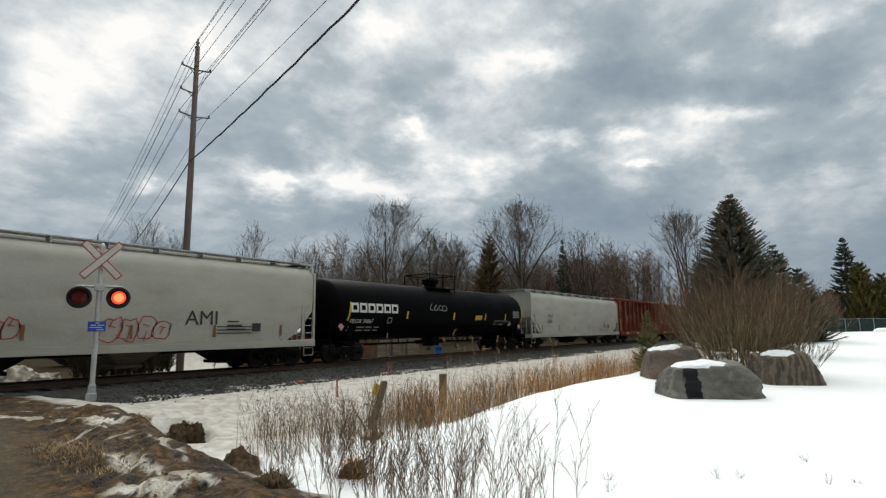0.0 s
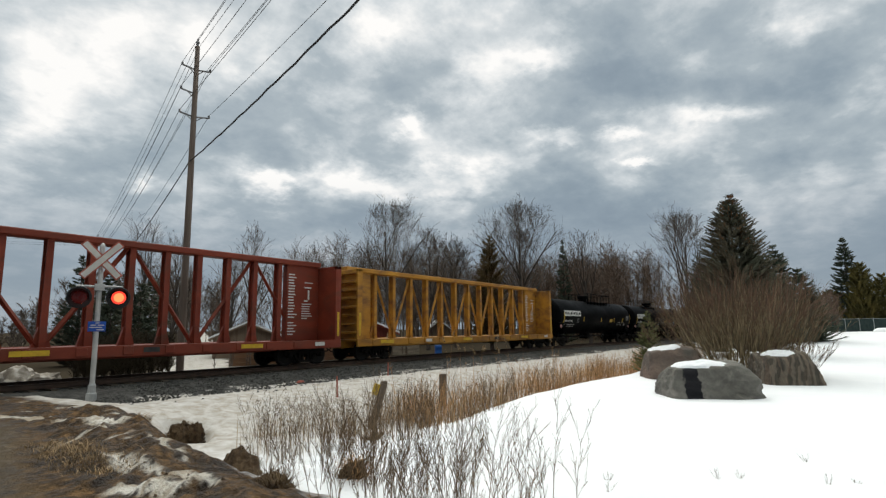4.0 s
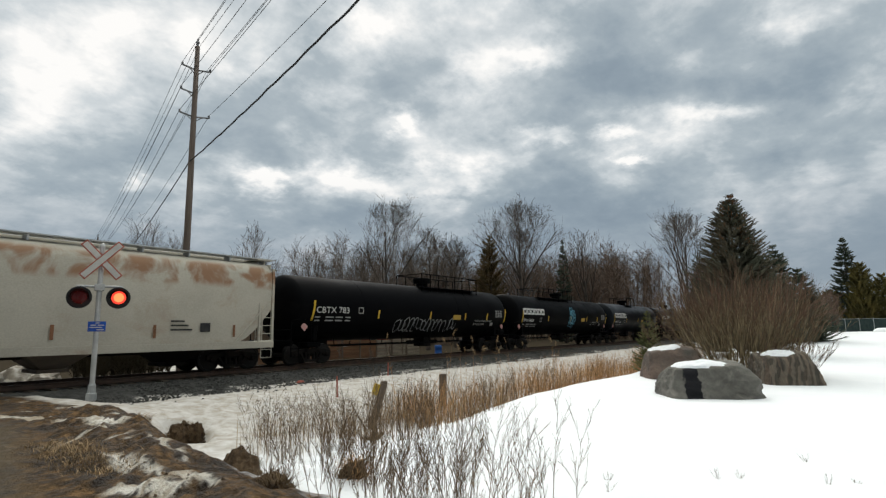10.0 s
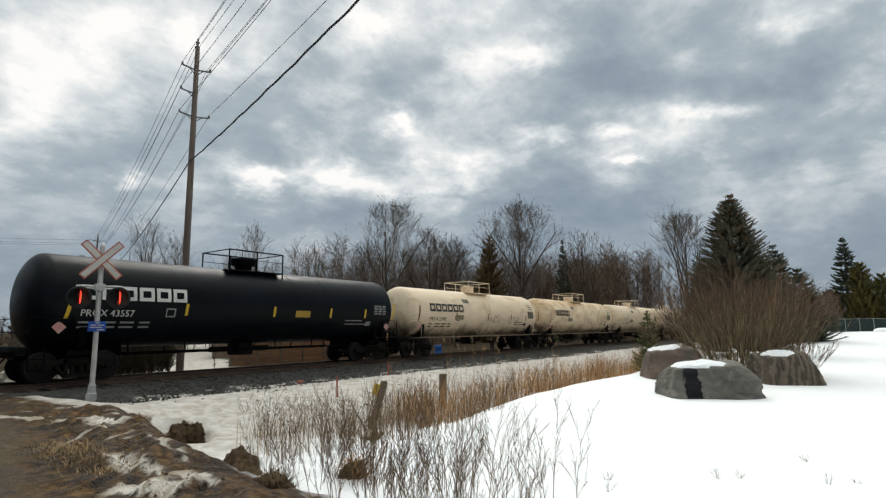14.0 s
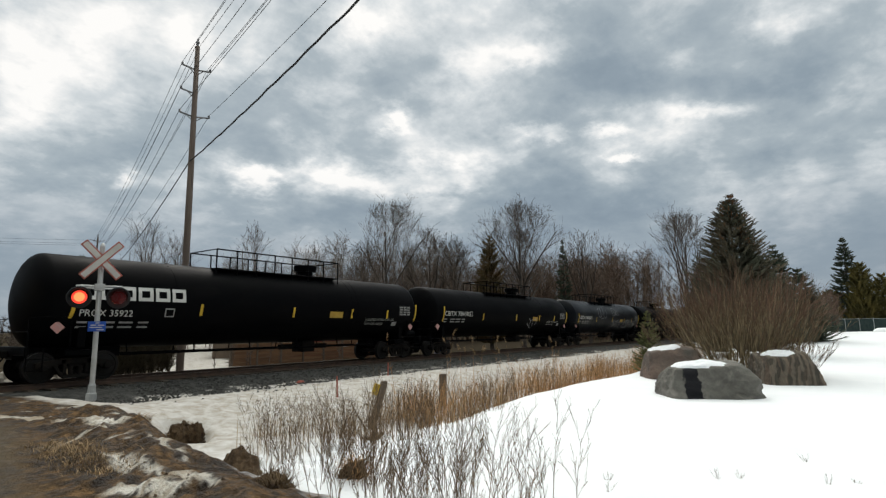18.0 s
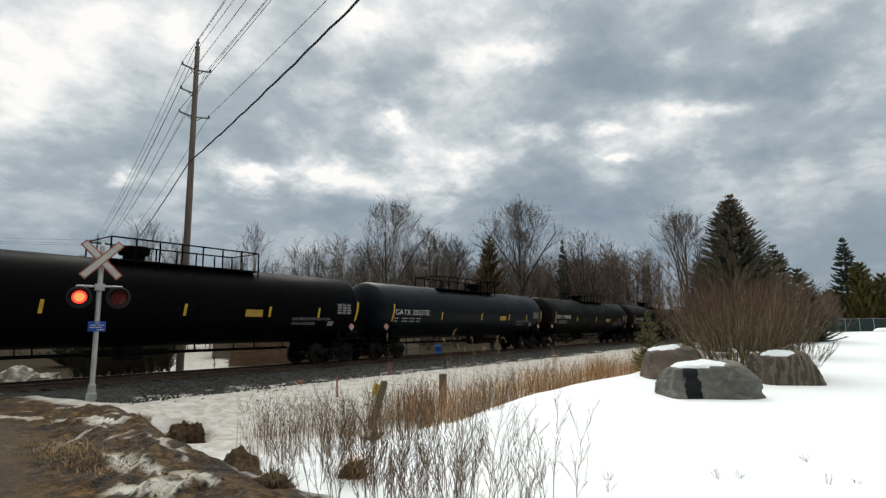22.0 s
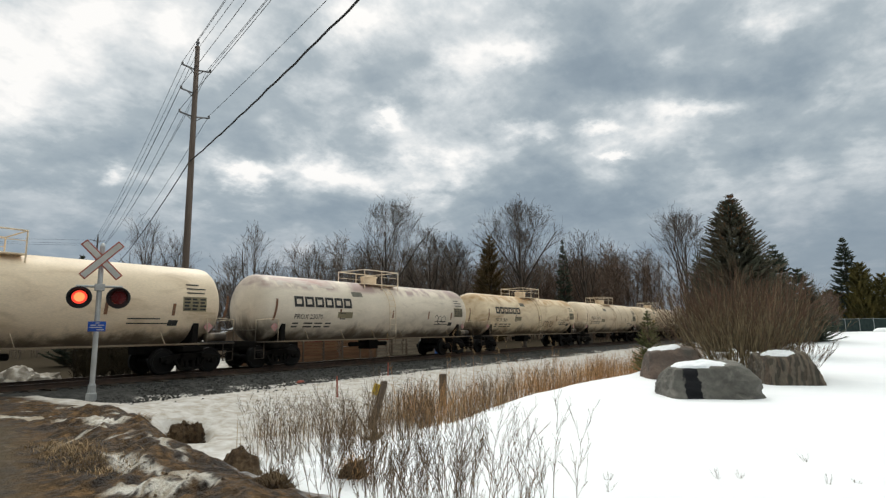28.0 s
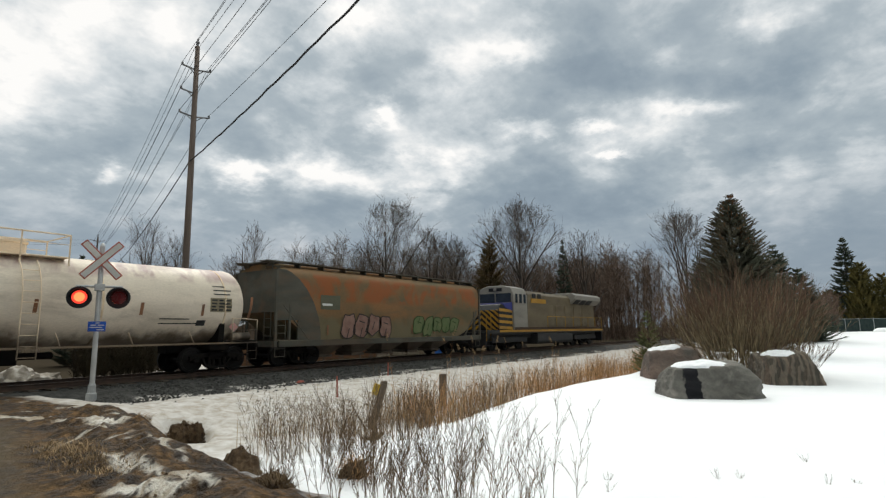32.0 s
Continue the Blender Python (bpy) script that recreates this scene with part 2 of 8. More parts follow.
# ---- mesh helpers ----
class Build:
    """Collects simple solids, then becomes one mesh object."""

    def __init__(self):
        self.v, self.f = [], []

    def add(self, verts, faces):
        n = len(self.v)
        self.v.extend(verts)
        self.f.extend([tuple(i + n for i in face) for face in faces])
        return self

    def box(self, x0, x1, y0, y1, z0, z1, m=None):
        vs = [Vector(p) for p in ((x0, y0, z0), (x1, y0, z0), (x1, y1, z0), (x0, y1, z0), (x0, y0, z1), (x1, y0, z1), (x1, y1, z1), (x0, y1, z1))]
        if m is not None:
            vs = [m @ p for p in vs]
        return self.add([tuple(p) for p in vs], [(3, 2, 1, 0), (4, 5, 6, 7), (0, 1, 5, 4), (1, 2, 6, 5), (2, 3, 7, 6), (3, 0, 4, 7)])

    def tube(self, points, radii, n=6, caps=True):
        """A round bar through the points."""
        pts = [Vector(p) for p in points]
        if not hasattr(radii, "__len__"):
            radii = [radii] * len(pts)
        verts, faces = [], []
        side = None
        for i, p in enumerate(pts):
            d = (pts[min(i + 1, len(pts) - 1)] - pts[max(i - 1, 0)]).normalized()
            if side is None:
                side = d.cross(Vector((0, 0, 1)) if abs(d.z) < 0.9 else Vector((1, 0, 0))).normalized()
            else:
                side = (side - d * side.dot(d)).normalized()
            other = d.cross(side)
            for k in range(n):
                a = 2 * math.pi * k / n
                verts.append(tuple(p + (side * math.cos(a) + other * math.sin(a)) * radii[i]))
        for i in range(len(pts) - 1):
            for k in range(n):
                a, b = i * n + k, i * n + (k + 1) % n
                faces.append((a, b, b + n, a + n))
        if caps:
            faces.append(tuple(range(n - 1, -1, -1)))
            faces.append(tuple((len(pts) - 1) * n + k for k in range(n)))
        return self.add(verts, faces)

    def lathe(self, profile, axis="z", n=24, at=(0, 0, 0)):
        """Turns a profile of (along, radius) about an axis."""
        verts, faces = [], []
        for h, r in profile:
            for k in range(n):
                a = 2 * math.pi * k / n
                c, s = r * math.cos(a), r * math.sin(a)
                p = {"z": (c, s, h), "x": (h, c, s), "y": (s, h, c)}[axis]
                verts.append((p[0] + at[0], p[1] + at[1], p[2] + at[2]))
        for i in range(len(profile) - 1):
            for k in range(n):
                a, b = i * n + k, i * n + (k + 1) % n
                faces.append((a, b, b + n, a + n))
        faces.append(tuple(range(n - 1, -1, -1)))
        faces.append(tuple((len(profile) - 1) * n + k for k in range(n)))
        return self.add(verts, faces)

    def prism(self, outline, y0, y1, axis="y"):
        """An outline of (x, z) pulled from y0 to y1 (or of (y, z) pulled along x)."""
        n = len(outline)
        if axis == "y":
            verts = [(x, y0, z) for x, z in outline] + [(x, y1, z) for x, z in outline]
        else:
            verts = [(y0, y, z) for y, z in outline] + [(y1, y, z) for y, z in outline]
        faces = [tuple(range(n)), tuple(range(2 * n - 1, n - 1, -1))]
        faces += [(i, i + n, (i + 1) % n + n, (i + 1) % n) for i in range(n)]
        return self.add(verts, faces)

    def mesh(self, name, material, bevel=0.0, smooth=False):
        me = bpy.data.meshes.new(name)
        me.from_pydata(self.v, [], self.f)
        bm = bmesh.new()
        bm.from_mesh(me)
        if bevel or len(self.f) < 6000:
            bmesh.ops.recalc_face_normals(bm, faces=bm.faces)
        if bevel:
            edges = [e for e in bm.edges if len(e.link_faces) == 2 and e.calc_face_angle(0) > 0.6]
            bmesh.ops.bevel(bm, geom=edges, offset=bevel, segments=1, affect="EDGES", clamp_overlap=True)
        bm.to_mesh(me)
        bm.free()
        if smooth:
            me.shade_smooth()
            me.set_sharp_from_angle(angle=radians(40))
        me.materials.append(material)
        return me


def part(name, build, material, parent=None, label="", bevel=0.0, smooth=False, at=None):
    """Links what was built as one mesh object under a thing or a part."""
    me = build if isinstance(build, bpy.types.Mesh) else build.mesh(name, material, bevel, smooth)
    ob = new(name, me)
    ob.parent = parent
    if at is not None:
        ob.location = at
    return tagged(ob, label)


def thing(name, label, category, at=None, group="", kind=""):
    ob = tagged(new(name), label, category, group, kind)
    if at is not None:
        ob.matrix_basis = at
    return ob


def solid(name, build, material, label, category, at=None, group="", kind="", bevel=0.0, smooth=False):
    ob = tagged(new(name, build.mesh(name, material, bevel, smooth)), label, category, group, kind)
    if at is not None:
        ob.matrix_basis = at
    return ob


def lettering(text, size):
    """The flat mesh of a line of writing in the built-in font, as points (x, z) and triangles."""
    cu = bpy.data.curves.new("writing", "FONT")
    cu.body, cu.size, cu.resolution_u = text, size, 2
    ob = bpy.data.objects.new("writing", cu)
    scene.collection.objects.link(ob)
    bpy.context.view_layer.update()
    me = bpy.data.meshes.new_from_object(ob.evaluated_get(bpy.context.evaluated_depsgraph_get()))
    pts, faces = [tuple(v.co[:2]) for v in me.vertices], [tuple(p.vertices) for p in me.polygons]
    bpy.data.objects.remove(ob)
    bpy.data.curves.remove(cu)
    bpy.data.meshes.remove(me)
    return pts, faces


# ---- the ground ----
def ease(a, b, x):
    t = min(1.0, max(0.0, (x - a) / (b - a)))
    return t * t * (3 - 2 * t)


def lumps(x, y, scale, seed=0.0):
    return noise.noise(Vector((x * scale, y * scale, seed)))


def ground_z(x, y):
    """Height of the ground: a snowy field, a ditch along the track, the track's bank and the dirt road to the crossing."""
    far = ease(30, 95, x)
    field = -0.2 + 0.75 * far + 0.05 * lumps(x, y, 0.25) + 0.02 * lumps(x, y, 0.9, 4)
    ditch = -1.0 + 0.10 * lumps(x, y, 0.5, 2) + 0.09 * lumps(x, y, 1.4, 6) + 0.35 * far
    bank = -0.46 + 0.06 * lumps(x, y, 0.7, 3)
    crest = 6.55 + 0.25 * lumps(x, 0, 0.2, 9)
    near = 1 - ease(8.0, 14.0, x)
    crest -= 2.6 * near
    z = field + (ditch - field) * ease(crest, crest + 3.0 + 2.8 * near, y)
    z += near * ease(3.6, 5.0, y) * (1 - ease(9.0, 11.0, y)) * 0.12 * (abs(lumps(x, y, 1.5, 31)) * 2 - 0.6)
    z = z + (bank - z) * ease(11.6, 16.0, y)
    behind = -0.75 + 0.12 * lumps(x, y, 0.3, 5) + 0.004 * max(0.0, y - 30) + 0.5 * far
    z = z + (behind - z) * ease(23.8, 26.5, y)
    # the road, and the ridge of churned mud between it and the ditch
    crest = min(5.5, 3.4 + 0.30 * (y - 5)) + 0.18 * lumps(0, y, 0.9, 7)
    rough = 0.20 * (0.35 - abs(lumps(x, y, 0.9, 11))) + 0.11 * lumps(x, y, 2.4, 12) + 0.075 * abs(lumps(x, y, 4.2, 14)) + 0.045 * lumps(x, y, 7.5, 15) - 0.02
    on_ridge = ease(crest - 1.9, crest - 0.7, x)
    road = -0.14 + (0.13 * ease(crest - 1.3, crest - 0.35, x) * (1 - ease(12.0, 14.0, y)) + rough * (1 - 0.6 * ease(12.5, 14.5, y))) * on_ridge
    fall = ease(crest - 0.15, crest + 1.25 + 0.3 * lumps(x, y, 0.8, 13), x)
    if y > 12.5:
        fall = fall * (1 - ease(12.5, 15.0, y)) + ease(5.2, 8.2, x) * ease(12.5, 15.0, y)
    z = road + (z - road) * fall
    # the hollow washed out under the snow bank
    dent = math.exp(-(((x - 7.5) * 0.87 - (y - 13.05) * 0.5) / 0.52) ** 6 - (((x - 7.5) * 0.5 + (y - 13.05) * 0.87) / 0.78) ** 6)
    return z - 0.26 * dent


def ground_sheet():
    """One sheet of ground out to the horizon, finer near the road and the ditch."""
    xs = [-3000, -1200, -500, -220, -100, -50, -25, -14, -8, -4] + [-2 + 0.3 * i for i in range(14)] + [2.2 + 0.06 * i for i in range(100)] + [8.25 + 0.2 * i for i in range(25)] + [13.2 + 0.5 * i for i in range(44)]
    xs += [36 + 2.0 * i for i in range(33)] + [110, 130, 160, 220, 320, 520, 900, 1600, 3200]
    ys = [-3000, -1200, -500, -220, -100, -50, -25, -14, -8, -4, -2, -1] + [0.35 * i for i in range(12)] + [4.2 + 0.065 * i for i in range(120)] + [12.0 + 0.11 * i for i in range(57)]
    ys += [18.4, 19, 20, 21, 22, 23, 23.5] + [24 + 0.75 * i for i in range(12)] + [34, 37, 41, 46, 52, 60, 70, 85, 105, 140, 200, 320, 520, 900, 1600, 3200]
    b = Build()
    b.v = [(x, y, ground_z(x, y)) for y in ys for x in xs]
    w = len(xs)
    b.f = [(j * w + i, j * w + i + 1, (j + 1) * w + i + 1, (j + 1) * w + i) for j in range(len(ys) - 1) for i in range(w - 1)]
    return b


def ground_material():
    """Snow on the field and in the ditch, wet mud and old snow on the road and its shoulder."""
    m = bpy.data.materials.new("snow_and_mud")
    m.use_nodes = True
    nt = m.node_tree
    bsdf = nt.nodes["Principled BSDF"]
    pos = nd(nt, "ShaderNodeNewGeometry").outputs["Position"]
    xyz = nd(nt, "ShaderNodeSeparateXYZ", {0: pos})
    x, y = xyz.outputs[0], xyz.outputs[1]
    wob = noise_at(nt, pos, 0.9, 5.0, 0.6)
    wob2 = noise_at(nt, pos, 3.2, 6.0, 0.62, 0.5)
    grain = noise_at(nt, pos, 28.0, 4.0)
    # distance past the crest of the muddy ridge
    past = maths(nt, "SUBTRACT", x, maths(nt, "MINIMUM", maths(nt, "MULTIPLY_ADD", y, 0.30, 1.9), 5.5))
    past = maths(nt, "ADD", past, maths(nt, "MULTIPLY", maths(nt, "SUBTRACT", wob2, 0.5), 1.0))
    reach = span(nt, y, 11.5, 14.5, 0.75, 0.1)
    muddy = span(nt, maths(nt, "SUBTRACT", past, reach), -0.2, 0.25, 1.0, 0.0)
    muddy = maths(nt, "MULTIPLY", muddy, span(nt, past, -11.6, -10.6))
    # bare earth in the hollow under the bank
    hx, hy = maths(nt, "SUBTRACT", x, 7.5), maths(nt, "SUBTRACT", y, 13.05)
    ha = maths(nt, "DIVIDE", maths(nt, "SUBTRACT", maths(nt, "MULTIPLY", hx, 0.87), maths(nt, "MULTIPLY", hy, 0.5)), 0.47)
    hb = maths(nt, "DIVIDE", maths(nt, "ADD", maths(nt, "MULTIPLY", hx, 0.5), maths(nt, "MULTIPLY", hy, 0.87)), 0.72)
    hole = maths(nt, "ADD", maths(nt, "MULTIPLY", ha, ha), maths(nt, "MULTIPLY", hb, hb))
    hole = span(nt, maths(nt, "ADD", hole, maths(nt, "MULTIPLY", maths(nt, "SUBTRACT", wob2, 0.5), 1.6)), 0.85, 1.05, 1.0, 0.0)
    muddy = maths(nt, "MAXIMUM", muddy, hole)
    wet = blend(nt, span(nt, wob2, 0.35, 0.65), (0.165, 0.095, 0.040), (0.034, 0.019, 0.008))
    wet = blend(nt, span(nt, past, -2.2, -1.3), (0.078, 0.061, 0.038), wet)
    wet = blend(nt, 0.55, wet, nd(nt, "ShaderNodeMapRange", {"Value": grain, "To Min": 0.35, "To Max": 1.65}).outputs[0], "MULTIPLY")
    # mud colour on the ridge darkens towards the borders of warped cells, for contrast
    cell_tone = span(nt, nd(nt, "ShaderNodeTexVoronoi", {"Vector": nd(nt, "ShaderNodeVectorMath", {0: pos, 1: nd(nt, "ShaderNodeVectorMath", {0: nd(nt, "ShaderNodeTexNoise", {"Vector": pos, "Scale": 6.0, "Detail": 4.0}).outputs["Color"], "Scale": 0.25}, operation="SCALE").outputs[0]}, operation="ADD").outputs[0], "Scale": 7.0}).outputs["Distance"], 0.1, 0.75, 1.15, 0.35)
    wet = blend(nt, span(nt, past, -2.2, -1.3), wet, blend(nt, 1.0, wet, cell_tone, "MULTIPLY"))
    wet = blend(nt, hole, wet, blend(nt, grain, (0.03, 0.02, 0.012), (0.07, 0.05, 0.03)))
    # old snow lies in streaks along the shoulder
    streak = nd(nt, "ShaderNodeVectorMath", {0: pos, 1: (0.55, 1.2, 1.0)}, operation="MULTIPLY").outputs[0]
    old = noise_at(nt, streak, 0.85, 6.0, 0.6, 0.8)
    zone = maths(nt, "MULTIPLY", span(nt, past, -1.6, -0.9), span(nt, past, 0.5, 0.0))
    old = maths(nt, "MULTIPLY", span(nt, old, 0.58, 0.66, 0.0, 0.75), zone)
    # longer drifts that have stayed in the ruts: ends and half width
    for x0, y0, x1, y1, wide in ((3.9, 14.1, 4.5, 12.35, 0.15), (4.45, 11.9, 4.6, 10.9, 0.13), (4.6, 10.9, 4.4, 9.9, 0.20), (4.4, 9.9, 4.95, 10.0, 0.13), (3.35, 9.5, 4.25, 9.65, 0.13), (3.5, 7.75, 3.25, 6.7, 0.15),
                                (2.85, 6.1, 3.05, 5.4, 0.17), (3.35, 6.9, 3.25, 5.1, 0.12), (4.25, 8.2, 3.85, 6.7, 0.11)):
        ax, ay = x1 - x0, y1 - y0
        rx, ry = maths(nt, "SUBTRACT", x, x0), maths(nt, "SUBTRACT", y, y0)
        run = maths(nt, "DIVIDE", maths(nt, "ADD", maths(nt, "MULTIPLY", rx, ax), maths(nt, "MULTIPLY", ry, ay)), ax * ax + ay * ay, clamp=True)
        ex, ey = maths(nt, "SUBTRACT", rx, maths(nt, "MULTIPLY", run, ax)), maths(nt, "SUBTRACT", ry, maths(nt, "MULTIPLY", run, ay))
        off = maths(nt, "SQRT", maths(nt, "ADD", maths(nt, "MULTIPLY", ex, ex), maths(nt, "MULTIPLY", ey, ey)))
        off = maths(nt, "ADD", off, maths(nt, "MULTIPLY", maths(nt, "SUBTRACT", wob2, 0.5), 0.7))
        old = maths(nt, "MAXIMUM", old, span(nt, off, wide - 0.12, wide + 0.0, 1.0, 0.0))
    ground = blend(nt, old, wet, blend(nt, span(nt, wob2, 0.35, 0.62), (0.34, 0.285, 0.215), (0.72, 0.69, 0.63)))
    # dirty snow and coloured-in ditch shade near the track, clean on the field
    snow = blend(nt, span(nt, wob, 0.3, 0.7), (0.86, 0.87, 0.89), (0.82, 0.835, 0.86))
    soot_shade = maths(nt, "MULTIPLY", span(nt, y, 7.8, 12.0), span(nt, wob2, 0.25, 0.75, 0.55, 1.0))
    snow = blend(nt, maths(nt, "MULTIPLY", soot_shade, 0.92), snow, (0.27, 0.228, 0.172))
    specks = span(nt, noise_at(nt, pos, 7.0, 6.0, 0.7), 0.62, 0.74, 0.0, 0.75)
    snow = blend(nt, maths(nt, "MULTIPLY", specks, span(nt, y, 13.5, 16.5)), snow, (0.07, 0.055, 0.04))
    aslant = maths(nt, "ADD", maths(nt, "SUBTRACT", x, maths(nt, "MULTIPLY", y, 0.60)), maths(nt, "MULTIPLY", maths(nt, "SUBTRACT", wob, 0.5), 3.0))
    open_snow = maths(nt, "MULTIPLY", span(nt, aslant, -3.0, -2.2), span(nt, aslant, 1.8, 2.6, 1.0, 0.0))
    beyond = span(nt, y, 23.6, 25.0)
    beyond = maths(nt, "MULTIPLY", beyond, maths(nt, "SUBTRACT", 1.0, maths(nt, "MULTIPLY", open_snow, span(nt, y, 27.0, 30.0))))
    snow = blend(nt, beyond, snow, blend(nt, wob2, (0.035, 0.028, 0.020), (0.062, 0.05, 0.036)))
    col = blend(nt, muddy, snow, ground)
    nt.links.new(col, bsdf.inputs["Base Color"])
    nt.links.new(span(nt, y, 19.0, 24.0, 0.12, 0.0), bsdf.inputs["Specular IOR Level"])
    damp = maths(nt, "MULTIPLY", muddy, span(nt, wob2, 0.35, 0.6, 0.0, 1.0))
    nt.links.new(span(nt, damp, 0.0, 1.0, 0.78, 0.5), bsdf.inputs["Roughness"])
    h = maths(nt, "ADD", maths(nt, "MULTIPLY", grain, maths(nt, "ADD", 0.12, muddy)), maths(nt, "MULTIPLY", wob2, maths(nt, "ADD", 0.3, maths(nt, "MULTIPLY", muddy, 2.0))))
    nt.links.new(nd(nt, "ShaderNodeBump", {"Strength": 0.8, "Distance": 0.07, "Height": h}).outputs[0], bsdf.inputs["Normal"])
    return m


solid("ground", ground_sheet(), ground_material(), "snow-covered field with a ditch and a muddy dirt road", "ground", kind="structure", smooth=True)


def track_bed():
    """The ballast bank under the track."""
    prof = [(-4.15, -0.60), (-3.7, -0.47), (-2.3, -0.24), (-1.5, -0.20), (1.5, -0.20), (2.3, -0.24), (4.0, -0.85)]
    b = Build()
    xs = [-760, -300, -100, -30, -8] + [-4 + 0.3 * i for i in range(200)] + [56 + 3 * i for i in range(20)] + [130, 200, 320, 520, 820]
    for x in xs:
        for j, (dy, z) in enumerate(prof):
            fade = ease(4.5, 10.0, x)
            edge = -2.4 + (dy + 2.4) * (0.4 + 0.6 * fade) if dy < -2.4 else dy
            lift = z + (0.0 if dy > -2.2 else (1 - fade) * 0.15)
            b.v.append((x, RAIL_Y + edge + 0.14 * lumps(x, dy, 0.8, 21) * (dy < -2.4), lift + 0.05 * lumps(x, dy, 2.1, 22)))
    w = len(prof)
    b.f = [(i * w + j, (i + 1) * w + j, (i + 1) * w + j + 1, i * w + j + 1) for i in range(len(xs) - 1) for j in range(w - 1)]
    return b


def snow_patches(m):
    """Thin old snow left in patches along the foot of the ballast."""
    nt = m.node_tree
    skin = nt.nodes["Principled BSDF"].inputs["Base Color"]
    pos = nd(nt, "ShaderNodeNewGeometry").outputs["Position"]
    y = nd(nt, "ShaderNodeSeparateXYZ", {0: pos}).outputs[1]
    flat = nd(nt, "ShaderNodeVectorMath", {0: pos, 1: (0.5, 1.6, 1.0)}, operation="MULTIPLY").outputs[0]
    left = span(nt, maths(nt, "ADD", noise_at(nt, flat, 1.6, 6.0, 0.65), span(nt, y, RAIL_Y - 3.9, RAIL_Y - 2.4, 0.12, -0.12)), 0.60, 0.66)
    nt.links.new(blend(nt, maths(nt, "MULTIPLY", left, span(nt, y, RAIL_Y - 2.2, RAIL_Y - 2.0, 1.0, 0.0)), skin.links[0].from_socket, (0.42, 0.40, 0.37)), skin)


snow_patches(M_BALLAST)
track = thing("railway_track", "railway track of worn steel rails on wooden ties and grey ballast", "track", kind="structure")
part("ballast", track_bed(), M_BALLAST, track, "crushed grey stone ballast", smooth=True)
RAIL = [(-0.075, -0.17), (0.075, -0.17), (0.02, -0.14), (0.012, -0.05), (0.036, -0.035), (0.036, 0.0), (-0.036, 0.0), (-0.036, -0.035), (-0.012, -0.05), (-0.02, -0.14)]
for side in (-0.754, 0.754):
    part("rail", Build().prism([(RAIL_Y + side + y, z) for y, z in RAIL], -760, 820, "x"), M_RAIL, track, "rusty steel rail with a worn top")


# ---- the crossing signal ----
M_SIGNPOST = surface("aluminium_mast", (0.50, 0.50, 0.49), (0.40, 0.40, 0.395), 3, 40, 0.45, 0.3, 0.04)
M_SIGNWHITE = surface("white_sign_sheeting", (0.55, 0.535, 0.50), (0.47, 0.455, 0.43), 3, 40, 0.45, 0, 0.02)
M_SIGNRED = surface("red_sign_edge", (0.40, 0.10, 0.07), (0.33, 0.10, 0.07), 3, 40, 0.45, 0, 0)
M_SIGNBLUE = surface("blue_sign", (0.02, 0.09, 0.42), (0.02, 0.07, 0.33), 3, 40, 0.4, 0, 0)
M_LENS = surface("dark_red_lens", (0.10, 0.008, 0.008), (0.07, 0.006, 0.006), 20, 90, 0.25, 0, 0.1)
M_LIT = glow("lit_red_lamp", (1.0, 0.055, 0.03), 1.0)
M_LITCORE = glow("lit_lamp_core", (1.0, 0.20, 0.065), 1.7)

LENSES = []
POST = (6.92, 16.76)
signal = thing("crossing_signal", "railway crossing signal mast with crossbuck and two red lamps", "crossing signal", pose(POST[0], POST[1], -0.17, 0, 0, -20))
part("mast", Build().tube([(0, 0, 0.1), (0.0, 0, 4.05)], 0.065, 12).lathe([(4.05, 0.07), (4.12, 0.05), (4.16, 0.01)], "z", 12), M_SIGNPOST, signal, smooth=True)
part("base", Build().lathe([(-0.15, 0.13), (0.05, 0.13), (0.06, 0.10), (0.26, 0.095), (0.28, 0.08), (0.31, 0.072)], "z", 14), M_GALV, signal, bevel=0.008)
for roll in (47, -47):
    m = pose(0, -0.11 if roll > 0 else -0.135, 3.66, 0, roll, 0)
    board = part("crossbuck_board", Build().box(-0.66, 0.66, -0.01, 0.01, -0.105, 0.105, m), M_SIGNRED, signal, "white crossbuck board with a red edge", bevel=0.004)
    part("board_face", Build().box(-0.625, 0.625, -0.016, -0.0102, -0.072, 0.072, m), M_SIGNWHITE, board)
part("cross_arm", Build().tube([(-0.55, -0.05, 2.93), (0.55, -0.05, 2.93)], 0.035, 8).box(-0.12, 0.12, -0.12, 0.1, 2.82, 3.0), M_SIGNPOST, signal, bevel=0.004)
